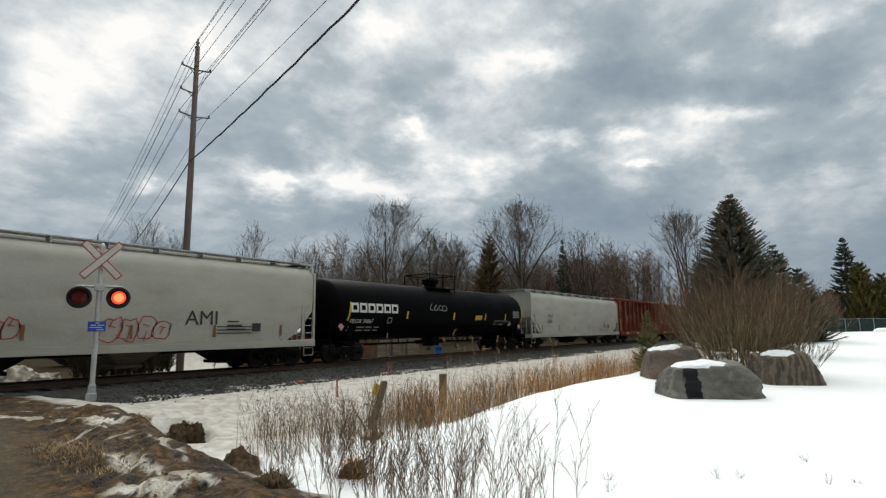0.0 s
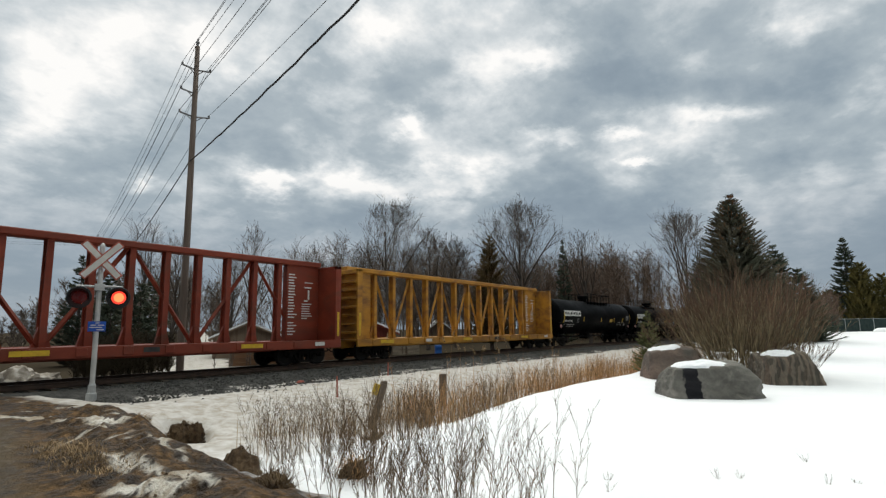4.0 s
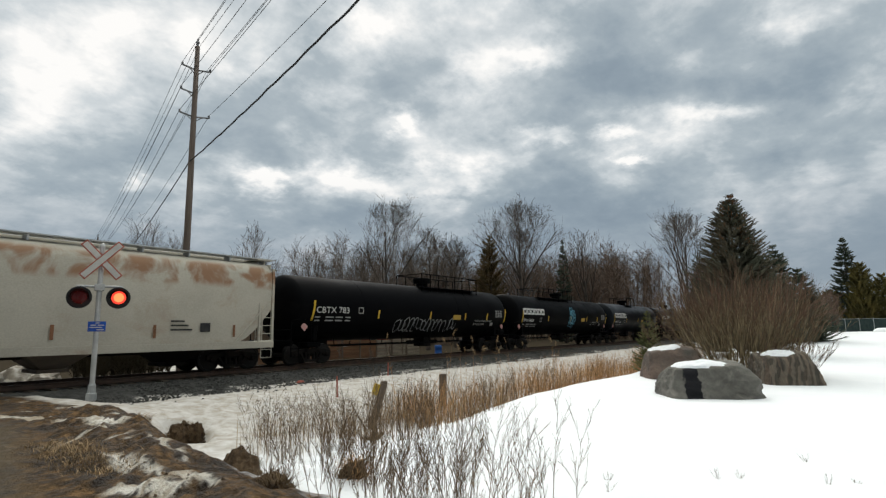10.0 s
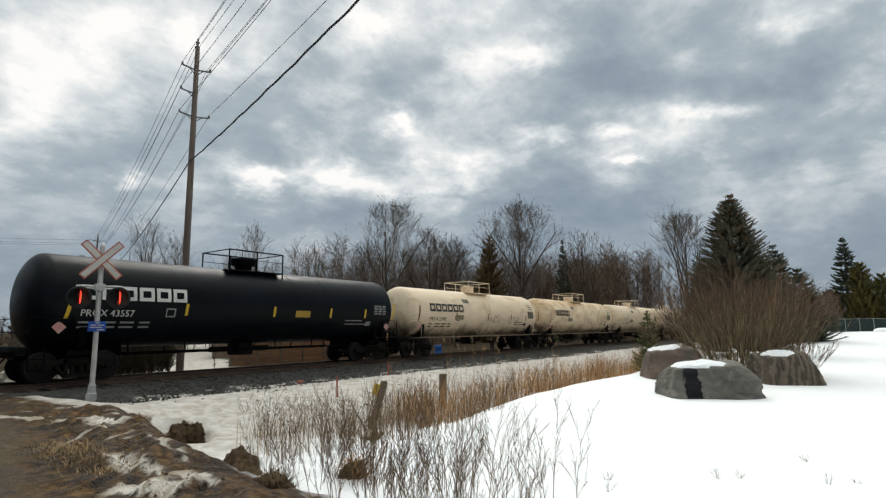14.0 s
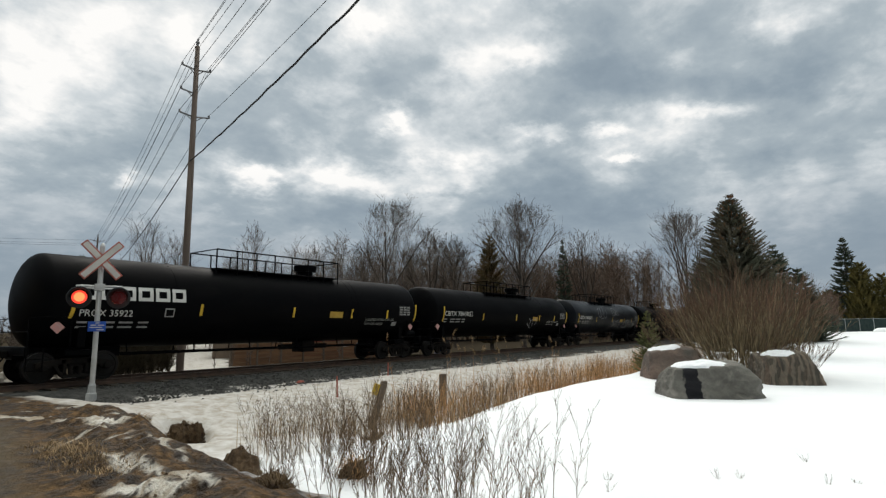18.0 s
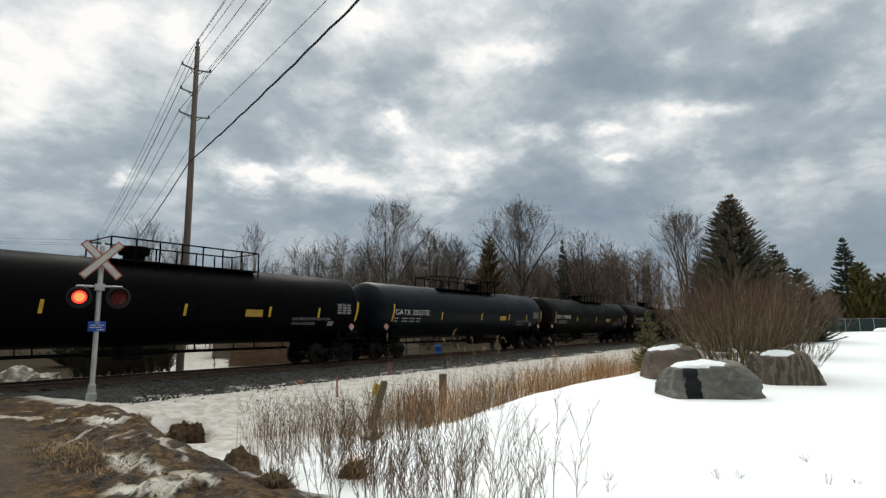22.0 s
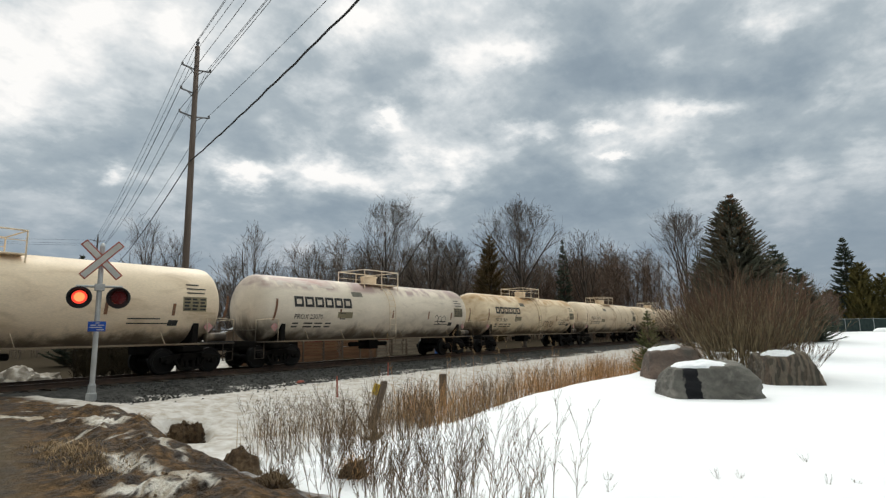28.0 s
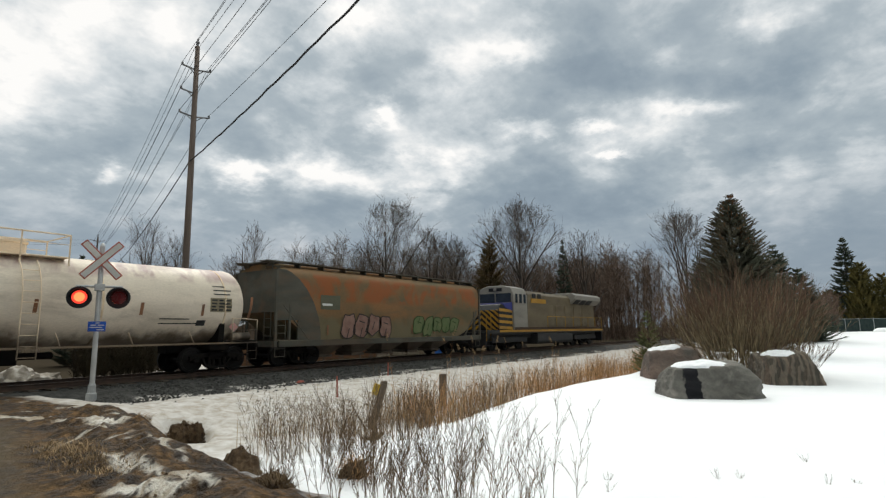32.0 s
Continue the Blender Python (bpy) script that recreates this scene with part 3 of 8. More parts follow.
for s in (-1, 1):
    lamp = part("lamp_unit", Build().lathe([(-0.07, 0.285), (-0.05, 0.30), (0.0, 0.295), (0.18, 0.17), (0.2, 0.05)], "y", 28, (s * 0.46, -0.12, 2.62)), M_BLACKPAINT, signal, "black round background of a lamp", smooth=True)
    hood = Build()
    for k in range(14):
        a0, a1 = math.pi * (-0.1 + 1.2 * k / 14), math.pi * (-0.1 + 1.2 * (k + 1) / 14)
        for q, d in ((0.23, 0.20), (0.224, 0.20)):
            p = [(math.cos(a) * q + s * 0.46, y, math.sin(a) * q + 2.62) for a, y in ((a0, -0.17), (a1, -0.17), (a1, -0.17 - 0.34 * max(0.2, math.sin(a1))), (a0, -0.17 - 0.34 * max(0.2, math.sin(a0))))]
            hood.add(p, [(0, 1, 2, 3)])
    part("hood", hood, M_BLACKPAINT, lamp)
    # the lens turns on its upright pin: one face lit, the other dark
    lens = part("lens", Build().lathe([(-0.004, 0.18), (0.035, 0.17), (0.05, 0.09), (0.055, 0.01)], "y", 24), M_LENS, lamp, "round red lens", at=(s * 0.46, -0.25, 2.62))
    face = Build().lathe([(-0.05, 0.02), (-0.045, 0.125), (-0.03, 0.17), (-0.006, 0.18)], "y", 24)
    me = face.mesh("lens", M_LIT)
    lens.data.materials.append(M_LIT)
    lens.data.materials.append(M_LITCORE)
    bm = bmesh.new()
    bm.from_mesh(lens.data)
    n = len(bm.faces)
    bm.from_mesh(me)
    bm.faces.ensure_lookup_table()
    for f in bm.faces[n:]:
        c = f.calc_center_median()
        f.material_index = 2 if math.hypot(c.x, c.z) < 0.13 else 1
    bm.to_mesh(lens.data)
    bm.free()
    LENSES.append((lens, s))
sign = part("notice_plate", Build().box(-0.21, 0.21, -0.10, -0.085, 1.70, 1.97), M_SIGNBLUE, signal, "small blue notice with unreadable white lines", bevel=0.004)
b = Build()
for z, x0, x1 in ((1.93, -0.04, 0.06), (1.87, -0.15, -0.02), (1.87, 0.02, 0.17), (1.81, -0.17, 0.12), (1.745, 0.0, 0.17)):
    b.box(x0, x1, -0.104, -0.1012, z - 0.012, z + 0.012)
part("notice_lines", b, M_SIGNWHITE, sign)


def flash():
    """The lamps light in turn, about once a second: one for 0.6 s, then the other for 0.4 s."""
    period = 0.982
    for lens, s in LENSES:
        at = tuple(lens.location)
        rows, turned = [], 0.0
        events = []
        k = 0
        while k * period < 33:
            events += [(0.234 + k * period, "left"), (0.854 + k * period, "right")]
            k += 1
        lit = s > 0
        turned = 0.0 if lit else 178.0
        rows.append((0.0, pose(*at, 0, 0, turned)))
        for t, who in events:
            want = (who == "left") == (s < 0)
            if want != lit and t < 31.85:
                n, back = int(t * FPS), -1 if turned > 90 else 1
                for step in range(3):
                    rows.append(((n + step) / FPS, pose(*at, 0, 0, turned + 89 * back * step)))
                turned += 178.0 * back
                lit = want
        rows.append((32.0, pose(*at, 0, 0, turned)))
        walk(lens, rows)


# ---- rolling stock ----
def paint(name, c1, c2, dirt=None, amount=0.3, rough=0.42, stretch=(0.5, 1, 1.4), scale=0.8, gloss=0.3):
    return surface(name, c1, c2, scale, 26, rough, 0.0, 0.04, dirt, amount, 1.1, stretch, soft_dirt=0.2, gloss=gloss)


P_BLACK = paint("black_tank_paint", (0.0021, 0.0022, 0.0026), (0.0032, 0.0034, 0.004), (0.0065, 0.0062, 0.006), 0.30, 0.5, gloss=0.022)
P_BLUEBLACK = paint("blue_black_tank_paint", (0.0034, 0.0046, 0.0066), (0.0055, 0.0075, 0.0105), (0.009, 0.0098, 0.0108), 0.3, 0.38, gloss=0.085)
P_BROWNBLACK = paint("brown_black_tank_paint", (0.0046, 0.0038, 0.0036), (0.007, 0.0058, 0.0056), (0.011, 0.0095, 0.0083), 0.34, 0.48, gloss=0.045)
P_BLUEGREY = paint("blue_grey_tank_paint", (0.013, 0.022, 0.031), (0.018, 0.028, 0.038), (0.030, 0.032, 0.032), 0.3, 0.40, gloss=0.16)
P_CREAM = paint("cream_tank_paint", (0.81, 0.66, 0.48), (0.73, 0.59, 0.43), (0.42, 0.29, 0.165), 0.33, 0.5)
P_WHITE = paint("dirty_white_tank_paint", (0.74, 0.645, 0.525), (0.64, 0.56, 0.455), (0.34, 0.275, 0.205), 0.34, 0.5)
P_STAINED = paint("rust_streaked_cream_paint", (0.80, 0.655, 0.455), (0.71, 0.57, 0.39), (0.40, 0.235, 0.115), 0.40, 0.55)
P_REDSTAIN = paint("red_spill_stain", (0.42, 0.23, 0.20), (0.50, 0.36, 0.32), (0.58, 0.52, 0.45), 0.5, 0.6, scale=2.0)
P_GREY = paint("pale_grey_hopper_paint", (0.375, 0.365, 0.32), (0.335, 0.325, 0.285), (0.28, 0.265, 0.225), 0.36, 0.55)
P_RUSTY = paint("rusty_cream_hopper_paint", (0.46, 0.43, 0.36), (0.40, 0.37, 0.31), (0.30, 0.20, 0.13), 0.28, 0.6, (0.7, 1, 0.9))
P_OLIVE = paint("rust_brown_hopper_paint", (0.23, 0.108, 0.038), (0.17, 0.10, 0.045), (0.10, 0.085, 0.046), 0.46, 0.7, (0.4, 1, 0.7), 0.55)
P_OLIVEGREY = paint("olive_grey_hopper_end", (0.085, 0.082, 0.064), (0.052, 0.05, 0.04), (0.10, 0.07, 0.045), 0.4, 0.7)


def rust_blotches(m, low, high, rust, faded=0.85):
    """A row of rust blotches along the top of a car's side, and older olive paint showing lower down."""
    nt = m.node_tree
    skin = nt.nodes["Principled BSDF"].inputs["Base Color"]
    pos = nd(nt, "ShaderNodeTexCoord").outputs["Object"]
    z = nd(nt, "ShaderNodeSeparateXYZ", {0: pos}).outputs[2]
    flat = nd(nt, "ShaderNodeVectorMath", {0: pos, 1: (0.55, 0.2, 0.5)}, operation="MULTIPLY").outputs[0]
    blot = noise_at(nt, flat, 1.7, 4.0, 0.55, 0.6)
    row = maths(nt, "MULTIPLY", span(nt, z, low, low + 0.3), span(nt, z, high - 0.2, high, 1.0, 0.0))
    old = span(nt, maths(nt, "ADD", z, maths(nt, "MULTIPLY", maths(nt, "SUBTRACT", noise_at(nt, flat, 2.6, 5.0), 0.5), 1.6)), 1.6, 2.2, faded, 0.0)
    col = blend(nt, old, skin.links[0].from_socket, (0.135, 0.115, 0.064))
    nt.links.new(blend(nt, maths(nt, "MULTIPLY", row, span(nt, blot, 0.42, 0.60)), col, rust), skin)


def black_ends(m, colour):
    """Black spills that have run down the shell near both heads, and a ragged brown tone low along the belly."""
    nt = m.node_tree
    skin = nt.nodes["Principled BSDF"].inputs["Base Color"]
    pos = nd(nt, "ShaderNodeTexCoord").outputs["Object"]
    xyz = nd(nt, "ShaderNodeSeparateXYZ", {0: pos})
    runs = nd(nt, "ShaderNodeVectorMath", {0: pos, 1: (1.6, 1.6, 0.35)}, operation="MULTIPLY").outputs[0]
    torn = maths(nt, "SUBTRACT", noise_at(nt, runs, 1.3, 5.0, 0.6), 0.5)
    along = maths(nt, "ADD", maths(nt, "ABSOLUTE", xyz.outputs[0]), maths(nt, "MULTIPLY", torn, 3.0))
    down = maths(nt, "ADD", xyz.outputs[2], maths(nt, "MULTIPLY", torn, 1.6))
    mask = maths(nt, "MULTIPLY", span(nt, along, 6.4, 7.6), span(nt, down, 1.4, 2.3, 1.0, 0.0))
    belly_tone = maths(nt, "ADD", xyz.outputs[2], maths(nt, "MULTIPLY", maths(nt, "SUBTRACT", noise_at(nt, runs, 0.8, 6.0, 0.65), 0.5), 1.5))
    col = blend(nt, span(nt, belly_tone, 1.15, 1.75, 0.85, 0.0), skin.links[0].from_socket, (0.10, 0.066, 0.042))
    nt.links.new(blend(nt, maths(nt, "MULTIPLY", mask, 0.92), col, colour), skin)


rust_blotches(P_RUSTY, 3.1, 4.2, (0.27, 0.15, 0.085), 0.0)
rust_blotches(P_STAINED, 3.2, 4.05, (0.50, 0.31, 0.15), 0.0)
rust_blotches(P_WHITE, 3.2, 4.05, (0.38, 0.27, 0.245), 0.0)
rust_blotches(P_OLIVE, 2.7, 4.1, (0.23, 0.075, 0.022))
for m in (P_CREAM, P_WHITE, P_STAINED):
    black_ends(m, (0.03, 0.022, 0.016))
P_RED = paint("oxide_red_paint", (0.20, 0.034, 0.015), (0.145, 0.026, 0.013), (0.09, 0.034, 0.02), 0.36, 0.6)
P_YELLOW = paint("worn_yellow_paint", (0.47, 0.225, 0.025), (0.38, 0.175, 0.02), (0.13, 0.06, 0.028), 0.44, 0.6)
P_REFLECT = surface("yellow_reflector", (0.62, 0.40, 0.03), (0.48, 0.30, 0.03), 3, 30, 0.5, bump=0)
P_REFLECTDULL = surface("dull_rust_reflector", (0.22, 0.10, 0.05), (0.15, 0.08, 0.05), 3, 30, 0.6, bump=0)
P_LETTER = surface("white_lettering", (0.62, 0.62, 0.60), (0.52, 0.52, 0.50), 3, 30, 0.6, bump=0)
P_LETTERDARK = surface("black_lettering", (0.025, 0.025, 0.027), (0.05, 0.048, 0.045), 3, 30, 0.6, bump=0)
P_LETTERYELLOW = surface("ochre_lettering", (0.45, 0.29, 0.05), (0.36, 0.23, 0.04), 3, 30, 0.6, bump=0)
P_PALEBAR = surface("pale_data_bars", (0.30, 0.30, 0.29), (0.22, 0.22, 0.21), 6, 40, 0.6, bump=0)
P_PANEL = surface("dark_data_panel", (0.03, 0.03, 0.031), (0.022, 0.022, 0.023), 6, 40, 0.6, bump=0)
P_SCRAWL = surface("white_spray_paint", (0.36, 0.365, 0.37), (0.20, 0.205, 0.21), 3, 30, 0.7, bump=0)
P_SCRAWLYELLOW = surface("yellow_spray_paint", (0.45, 0.32, 0.06), (0.36, 0.2, 0.05), 2, 30, 0.7, bump=0)
P_SCRAWLBLUE = surface("blue_spray_paint", (0.10, 0.30, 0.42), (0.16, 0.40, 0.52), 2, 30, 0.7, bump=0)
P_SCRAWLRED = surface("red_spray_paint", (0.45, 0.06, 0.05), (0.36, 0.06, 0.05), 2, 30, 0.7, bump=0)
P_SCRAWLGREEN = surface("green_spray_paint", (0.09, 0.13, 0.05), (0.13, 0.15, 0.07), 2, 30, 0.7, bump=0)
P_SCRAWLDARK = surface("dark_green_spray_paint", (0.03, 0.06, 0.02), (0.04, 0.07, 0.03), 2, 30, 0.7, bump=0)
P_SCRAWLPINK = surface("pink_spray_paint", (0.24, 0.145, 0.115), (0.17, 0.095, 0.075), 2, 30, 0.7, bump=0)
P_OUTLET = paint("dusty_outlet_paint", (0.20, 0.165, 0.13), (0.14, 0.11, 0.085), (0.09, 0.06, 0.045), 0.4, 0.8)
P_PATCH = paint("grey_green_patch_paint", (0.10, 0.10, 0.065), (0.08, 0.082, 0.055), (0.13, 0.10, 0.06), 0.35, 0.7)
P_PLACARD = surface("placard", (0.50, 0.22, 0.20), (0.45, 0.30, 0.28), 9, 40, 0.5, bump=0)
P_DULLPLATE = surface("dull_grey_plate", (0.17, 0.155, 0.12), (0.12, 0.11, 0.09), 5, 30, 0.6, bump=0)
P_TAN = surface("tan_label", (0.28, 0.23, 0.14), (0.2, 0.17, 0.11), 3, 30, 0.6, bump=0)

SHARED = {}


def shared(key, make):
    """One mesh for all parts that are alike."""
    if key not in SHARED:
        SHARED[key] = make()
    return SHARED[key]


def wheelset_mesh(r=0.457):
    h = [(-1.05, 0.075), (-0.84, 0.085), (-0.82, 0.10), (-0.815, r * 0.45), (-0.80, r * 0.80), (-0.825, r * 0.84), (-0.822, r), (-0.70, r + 0.004), (-0.69, r + 0.028),
         (-0.665, r + 0.028), (-0.66, r * 0.82), (-0.70, r * 0.78), (-0.71, r * 0.40), (-0.64, 0.11), (-0.6, 0.085)]
    return Build().lathe(h + [(-y, q) for y, q in reversed(h)], "y", 20).mesh("wheelset", M_WHEEL, smooth=True)


def side_frame_mesh(half=0.889, r=0.457):
    b = Build()
    for s in (-1, 1):
        b.prism([(s * (half + 0.22), r - 0.02), (s * (half + 0.22), r + 0.16), (s * (half - 0.15), r + 0.22), (s * 0.30, r + 0.26), (s * 0.28, r + 0.12), (s * (half - 0.24), r + 0.06), (s * (half - 0.2), r - 0.04)], -0.07, 0.07)
        b.prism([(s * (half - 0.20), r + 0.10), (s * 0.40, r - 0.30), (s * 0.24, r - 0.30), (s * 0.24, r - 0.18), (s * 0.42, r - 0.14), (s * (half - 0.34), r + 0.12)], -0.06, 0.06)
        b.box(s * 0.31 - 0.05, s * 0.31 + 0.05, -0.06, 0.06, r - 0.25, r + 0.2)
        b.lathe([(-0.16, 0.07), (-0.15, 0.11), (0.08, 0.12)], "y", 12, (s * half, 0, r))
        b.tube([(s * 0.13, 0, r - 0.22), (s * 0.13, 0, r + 0.02)], 0.075, 8)
    b.box(-0.42, 0.42, -0.07, 0.07, r + 0.10, r + 0.28)
    b.box(-0.36, 0.36, -0.08, 0.08, r - 0.33, r - 0.22)
    return b.mesh("side_frame", M_IRON, bevel=0.012)


WHEELS = []     # every turning wheelset, with its place along its truck and its radius


def truck(parent, x, half=0.889, r=0.457, middle=False):
    """A bogie: bolster, two side frames, and its wheelsets."""
    def bolster():
        b = Build()
        b.box(-0.22, 0.22, -1.02, 1.02, r + 0.02, r + 0.22).box(-0.3, 0.3, -0.35, 0.35, r + 0.18, r + 0.36)
        for s in (-1, 1):
            b.box(s * half - s * 0.62, s * half - s * 0.52, -0.95, 0.95, r - 0.12, r + 0.02)
        return b.mesh("truck", M_IRON, bevel=0.015)
    t = part("truck", shared(("bolster", half), bolster), M_IRON, parent, at=(x, 0, 0))
    for s in (-1, 1):
        part("side_frame", shared(("frame", half), lambda: side_frame_mesh(half, r)), M_IRON, t, at=(0, s * 1.0, 0))
    for k in ((-1, 0, 1) if middle else (-1, 1)):
        w = part("wheelset", shared(("wheels", r), lambda: wheelset_mesh(r)), M_WHEEL, t, at=(k * half, 0, r))
        WHEELS.append((w, k * half, r))
    return t


def coupler(parent, length):
    for s in (-1, 1):
        b = Build().box(-0.55, -0.02, -0.09, 0.09, 0.80, 0.98).box(-0.16, 0.05, -0.17, 0.17, 0.74, 1.03)
        b.tube([(-0.5, -0.25, 0.85), (-0.35, -0.28, 0.62), (-0.12, -0.3, 0.5), (0.0, -0.3, 0.52)], 0.03, 6)
        o = part("coupler", shared("coupler", lambda: b.mesh("coupler", M_IRON, bevel=0.015)), M_IRON, parent, at=(s * length / 2, 0, 0))
        o.rotation_euler = (0, 0, 0 if s > 0 else math.pi)


class Side:
    """The near wall of a car: where a mark at (x, z) lies on it."""

    def __init__(self, radius=None, zc=0.0, flat=None, lean=None):
        self.r, self.zc, self.flat = radius, zc, flat

    def y(self, z, off):
        if self.r:
            return -math.sqrt(max(0.0, (self.r + off) ** 2 - (z - self.zc) ** 2))
        return self.flat - off

    def patch(self, b, x0, x1, z0, z1, off=0.012, lean=0.0):
        n = max(1, int((z1 - z0) / 0.22)) if self.r else 1
        for i in range(n):
            a, c = z0 + (z1 - z0) * i / n, z0 + (z1 - z0) * (i + 1) / n
            la, lc = lean * (a - z0), lean * (c - z0)
            b.add([(x0 + la, self.y(a, off), a), (x1 + la, self.y(a, off), a), (x1 + lc, self.y(c, off), c), (x0 + lc, self.y(c, off), c)], [(0, 1, 2, 3)])
        return b

    def letter(self, b, text, x, z, size, off=0.03, wide=1.0):
        pts, faces = shared(("text", text, size), lambda: lettering(text, size))
        b.add([(x + u * wide, self.y(z + v, off), z + v) for u, v in pts], faces)
        return b

    def stroke(self, b, pts, w, off=0.018):
        """A sprayed line of that width through points (x, z)."""
        for (x0, z0), (x1, z1) in zip(pts, pts[1:]):
            d = math.hypot(x1 - x0, z1 - z0) or 1.0
            nx, nz = -(z1 - z0) / d * w / 2, (x1 - x0) / d * w / 2
            ex, ez = (x1 - x0) / d * w / 3, (z1 - z0) / d * w / 3
            q = [(x0 + nx - ex, z0 + nz - ez), (x0 - nx - ex, z0 - nz - ez), (x1 - nx + ex, z1 - nz + ez), (x1 + nx + ex, z1 + nz + ez)]
            b.add([(u, self.y(v, off), v) for u, v in q], [(0, 1, 2, 3)])
        return b

    def scrawl(self, b, x, z, w, h, seed, width=0.05, letters=5):
        """A loose run of sprayed loops."""
        rnd = random.Random(seed)
        for k in range(letters):
            cx, lw = x + w * (k + 0.5) / letters, w / letters
            turn = rnd.uniform(0, 6.283)
            pts = [(cx + lw * 0.6 * math.cos(turn + q * 1.3) * rnd.uniform(0.6, 1.2), z + h * 0.5 * math.sin(turn + q * 1.3) * rnd.uniform(0.5, 1.15)) for q in range(rnd.randint(4, 6))]
            fine = []
            for i in range(len(pts) - 1):
                for s in range(4):
                    p0, p1, p2, p3 = pts[max(i - 1, 0)], pts[i], pts[i + 1], pts[min(i + 2, len(pts) - 1)]
                    u = s / 4
                    fine.append(tuple(0.5 * (2 * p1[a] + (p2[a] - p0[a]) * u + (2 * p0[a] - 5 * p1[a] + 4 * p2[a] - p3[a]) * u * u + (3 * p1[a] - p0[a] - 3 * p2[a] + p3[a]) * u ** 3) for a in (0, 1)))
            self.stroke(b, fine, width)
        return b

    def bubble(self, fill, line, x, z, w, h, rnd, thick=0.05):
        """One fat sprayed letter: a filled blob with an outline and a slit."""
        n = 12
        lean = rnd.uniform(0.05, 0.25)
        ring = []
        for k in range(n):
            a = 6.2832 * k / n
            sq = 1.0 / (abs(math.cos(a)) ** 4 + abs(math.sin(a)) ** 4) ** 0.25
            q = sq * rnd.uniform(0.78, 1.12)
            u, v = math.cos(a) * q * w / 2, math.sin(a) * q * h / 2
            ring.append((x + u + lean * v, z + v))
        pts = [(x, z)] + [((x + p) / 2, (z + q) / 2) for p, q in ring] + ring
        faces = [(0, 1 + k, 1 + (k + 1) % n) for k in range(n)]
        faces += [(1 + k, 1 + n + k, 1 + n + (k + 1) % n, 1 + (k + 1) % n) for k in range(n)]
        fill.add([(u, self.y(v, 0.014), v) for u, v in pts], faces)
        self.stroke(line, ring + ring[:2], thick, 0.022)
        k = rnd.randint(0, 2)
        self.stroke(line, [(x - w * 0.1, z - h * 0.5 + h * 0.3 * k), (x + w * 0.05, z - h * 0.1 + h * 0.25 * k)], thick, 0.022)
        if rnd.random() < 0.6:
            self.stroke(line, [(x - w * 0.15, z + h * 0.2), (x + w * 0.2, z + h * 0.12)], thick, 0.022)

    def emblem(self, b, x, z, w, h):
        """One open block of the owner's wide emblem, as a plain shape."""
        t, x1 = h * 0.25, x + w * 0.86
        self.patch(b, x, x + t, z, z + h, 0.02)
        self.patch(b, x1 - t, x1, z, z + h, 0.02)
        self.patch(b, x + t, x1 - t, z + h - t, z + h, 0.02)
        self.patch(b, x + t, x1 - t, z, z + t, 0.02)
        return b


def marks(car, side, spec, x0, dark, length):
    """Reporting marks, rows of small data, labels and sprayed scrawls."""
    ink = P_LETTERDARK if dark else spec.get("ink", P_LETTER)
    if spec.get("emblem"):
        wide = 3.5 * spec.get("wide", 1.0)
        for k in range(6):
            part("emblem_block", side.emblem(Build(), x0 + 0.3 + k * wide / 6, spec.get("high", 2.54), wide / 6, 0.46), ink, car, "open block shape of the owner's emblem")
    zt = spec.get("high", 2.54) - 0.52 if spec.get("emblem") else 2.30
    if spec.get("mark"):
        part("reporting_mark", side.letter(Build(), spec["mark"], x0 + 0.3, zt, spec.get("tall", 0.30 if spec.get("emblem") else (0.36 if dark else 0.40)), wide=1.0 if spec.get("emblem") else 1.2), ink, car)
        b = Build()
        for r in range(2):
            for k in range(4):
                side.patch(b, x0 + 0.3 + k * 0.62, x0 + 0.3 + k * 0.62 + (0.3, 0.5, 0.45, 0.35)[k], zt - 0.22 - r * 0.15, zt - 0.16 - r * 0.15, 0.014)
        tagged(part("data_lines", b, P_LETTERDARK if dark else P_PALEBAR, car), kind="stuff")
        if spec.get("emblem") or not dark:
            part("data_box", side.patch(side.patch(side.patch(side.patch(Build(), x0 + 3.0, x0 + 3.04, zt, zt + .3), x0 + 3.3, x0 + 3.34, zt, zt + .3), x0 + 3.04, x0 + 3.3, zt, zt + .04), x0 + 3.04, x0 + 3.3, zt + .26, zt + .3), P_LETTERDARK if dark else P_PALEBAR, car)
    for fill, line, x, z, w, h, seed, count in spec.get("tags", ()):
        rnd = random.Random(seed)
        for k in range(count):
            b, c = Build(), Build()
            side.bubble(b, c, x + w * (k + 0.5) / count, z + rnd.uniform(-0.06, 0.06) * h, w / count * 1.12, h * rnd.uniform(0.85, 1.08), rnd)
            letter = part("graffiti_letter", b, fill, car, "fat sprayed letter with a dark outline")
            part("letter_outline", c, line, letter)
    for kind, x, z, w, h, seed in spec.get("spray", ()):
        if h < 0.6 or kind is P_LETTERDARK or seed in (21, 51, 81):
            part("graffiti", side.scrawl(Build(), x, z, w, h * 0.85, seed, 0.035, max(3, int(w / 0.36))), kind, car, "sprayed graffiti scrawl")
            continue
        rnd, b = random.Random(seed), Build()
        count = max(3, int(w / (h * 0.55)))
        for k in range(count):
            side.bubble(Build(), b, x + w * (k + 0.5) / count, z + rnd.uniform(-0.08, 0.08) * h, w / count * 1.1, h * rnd.uniform(0.75, 1.05), rnd, 0.034)
        part("graffiti", b, kind, car, "outlined sprayed graffiti letters")


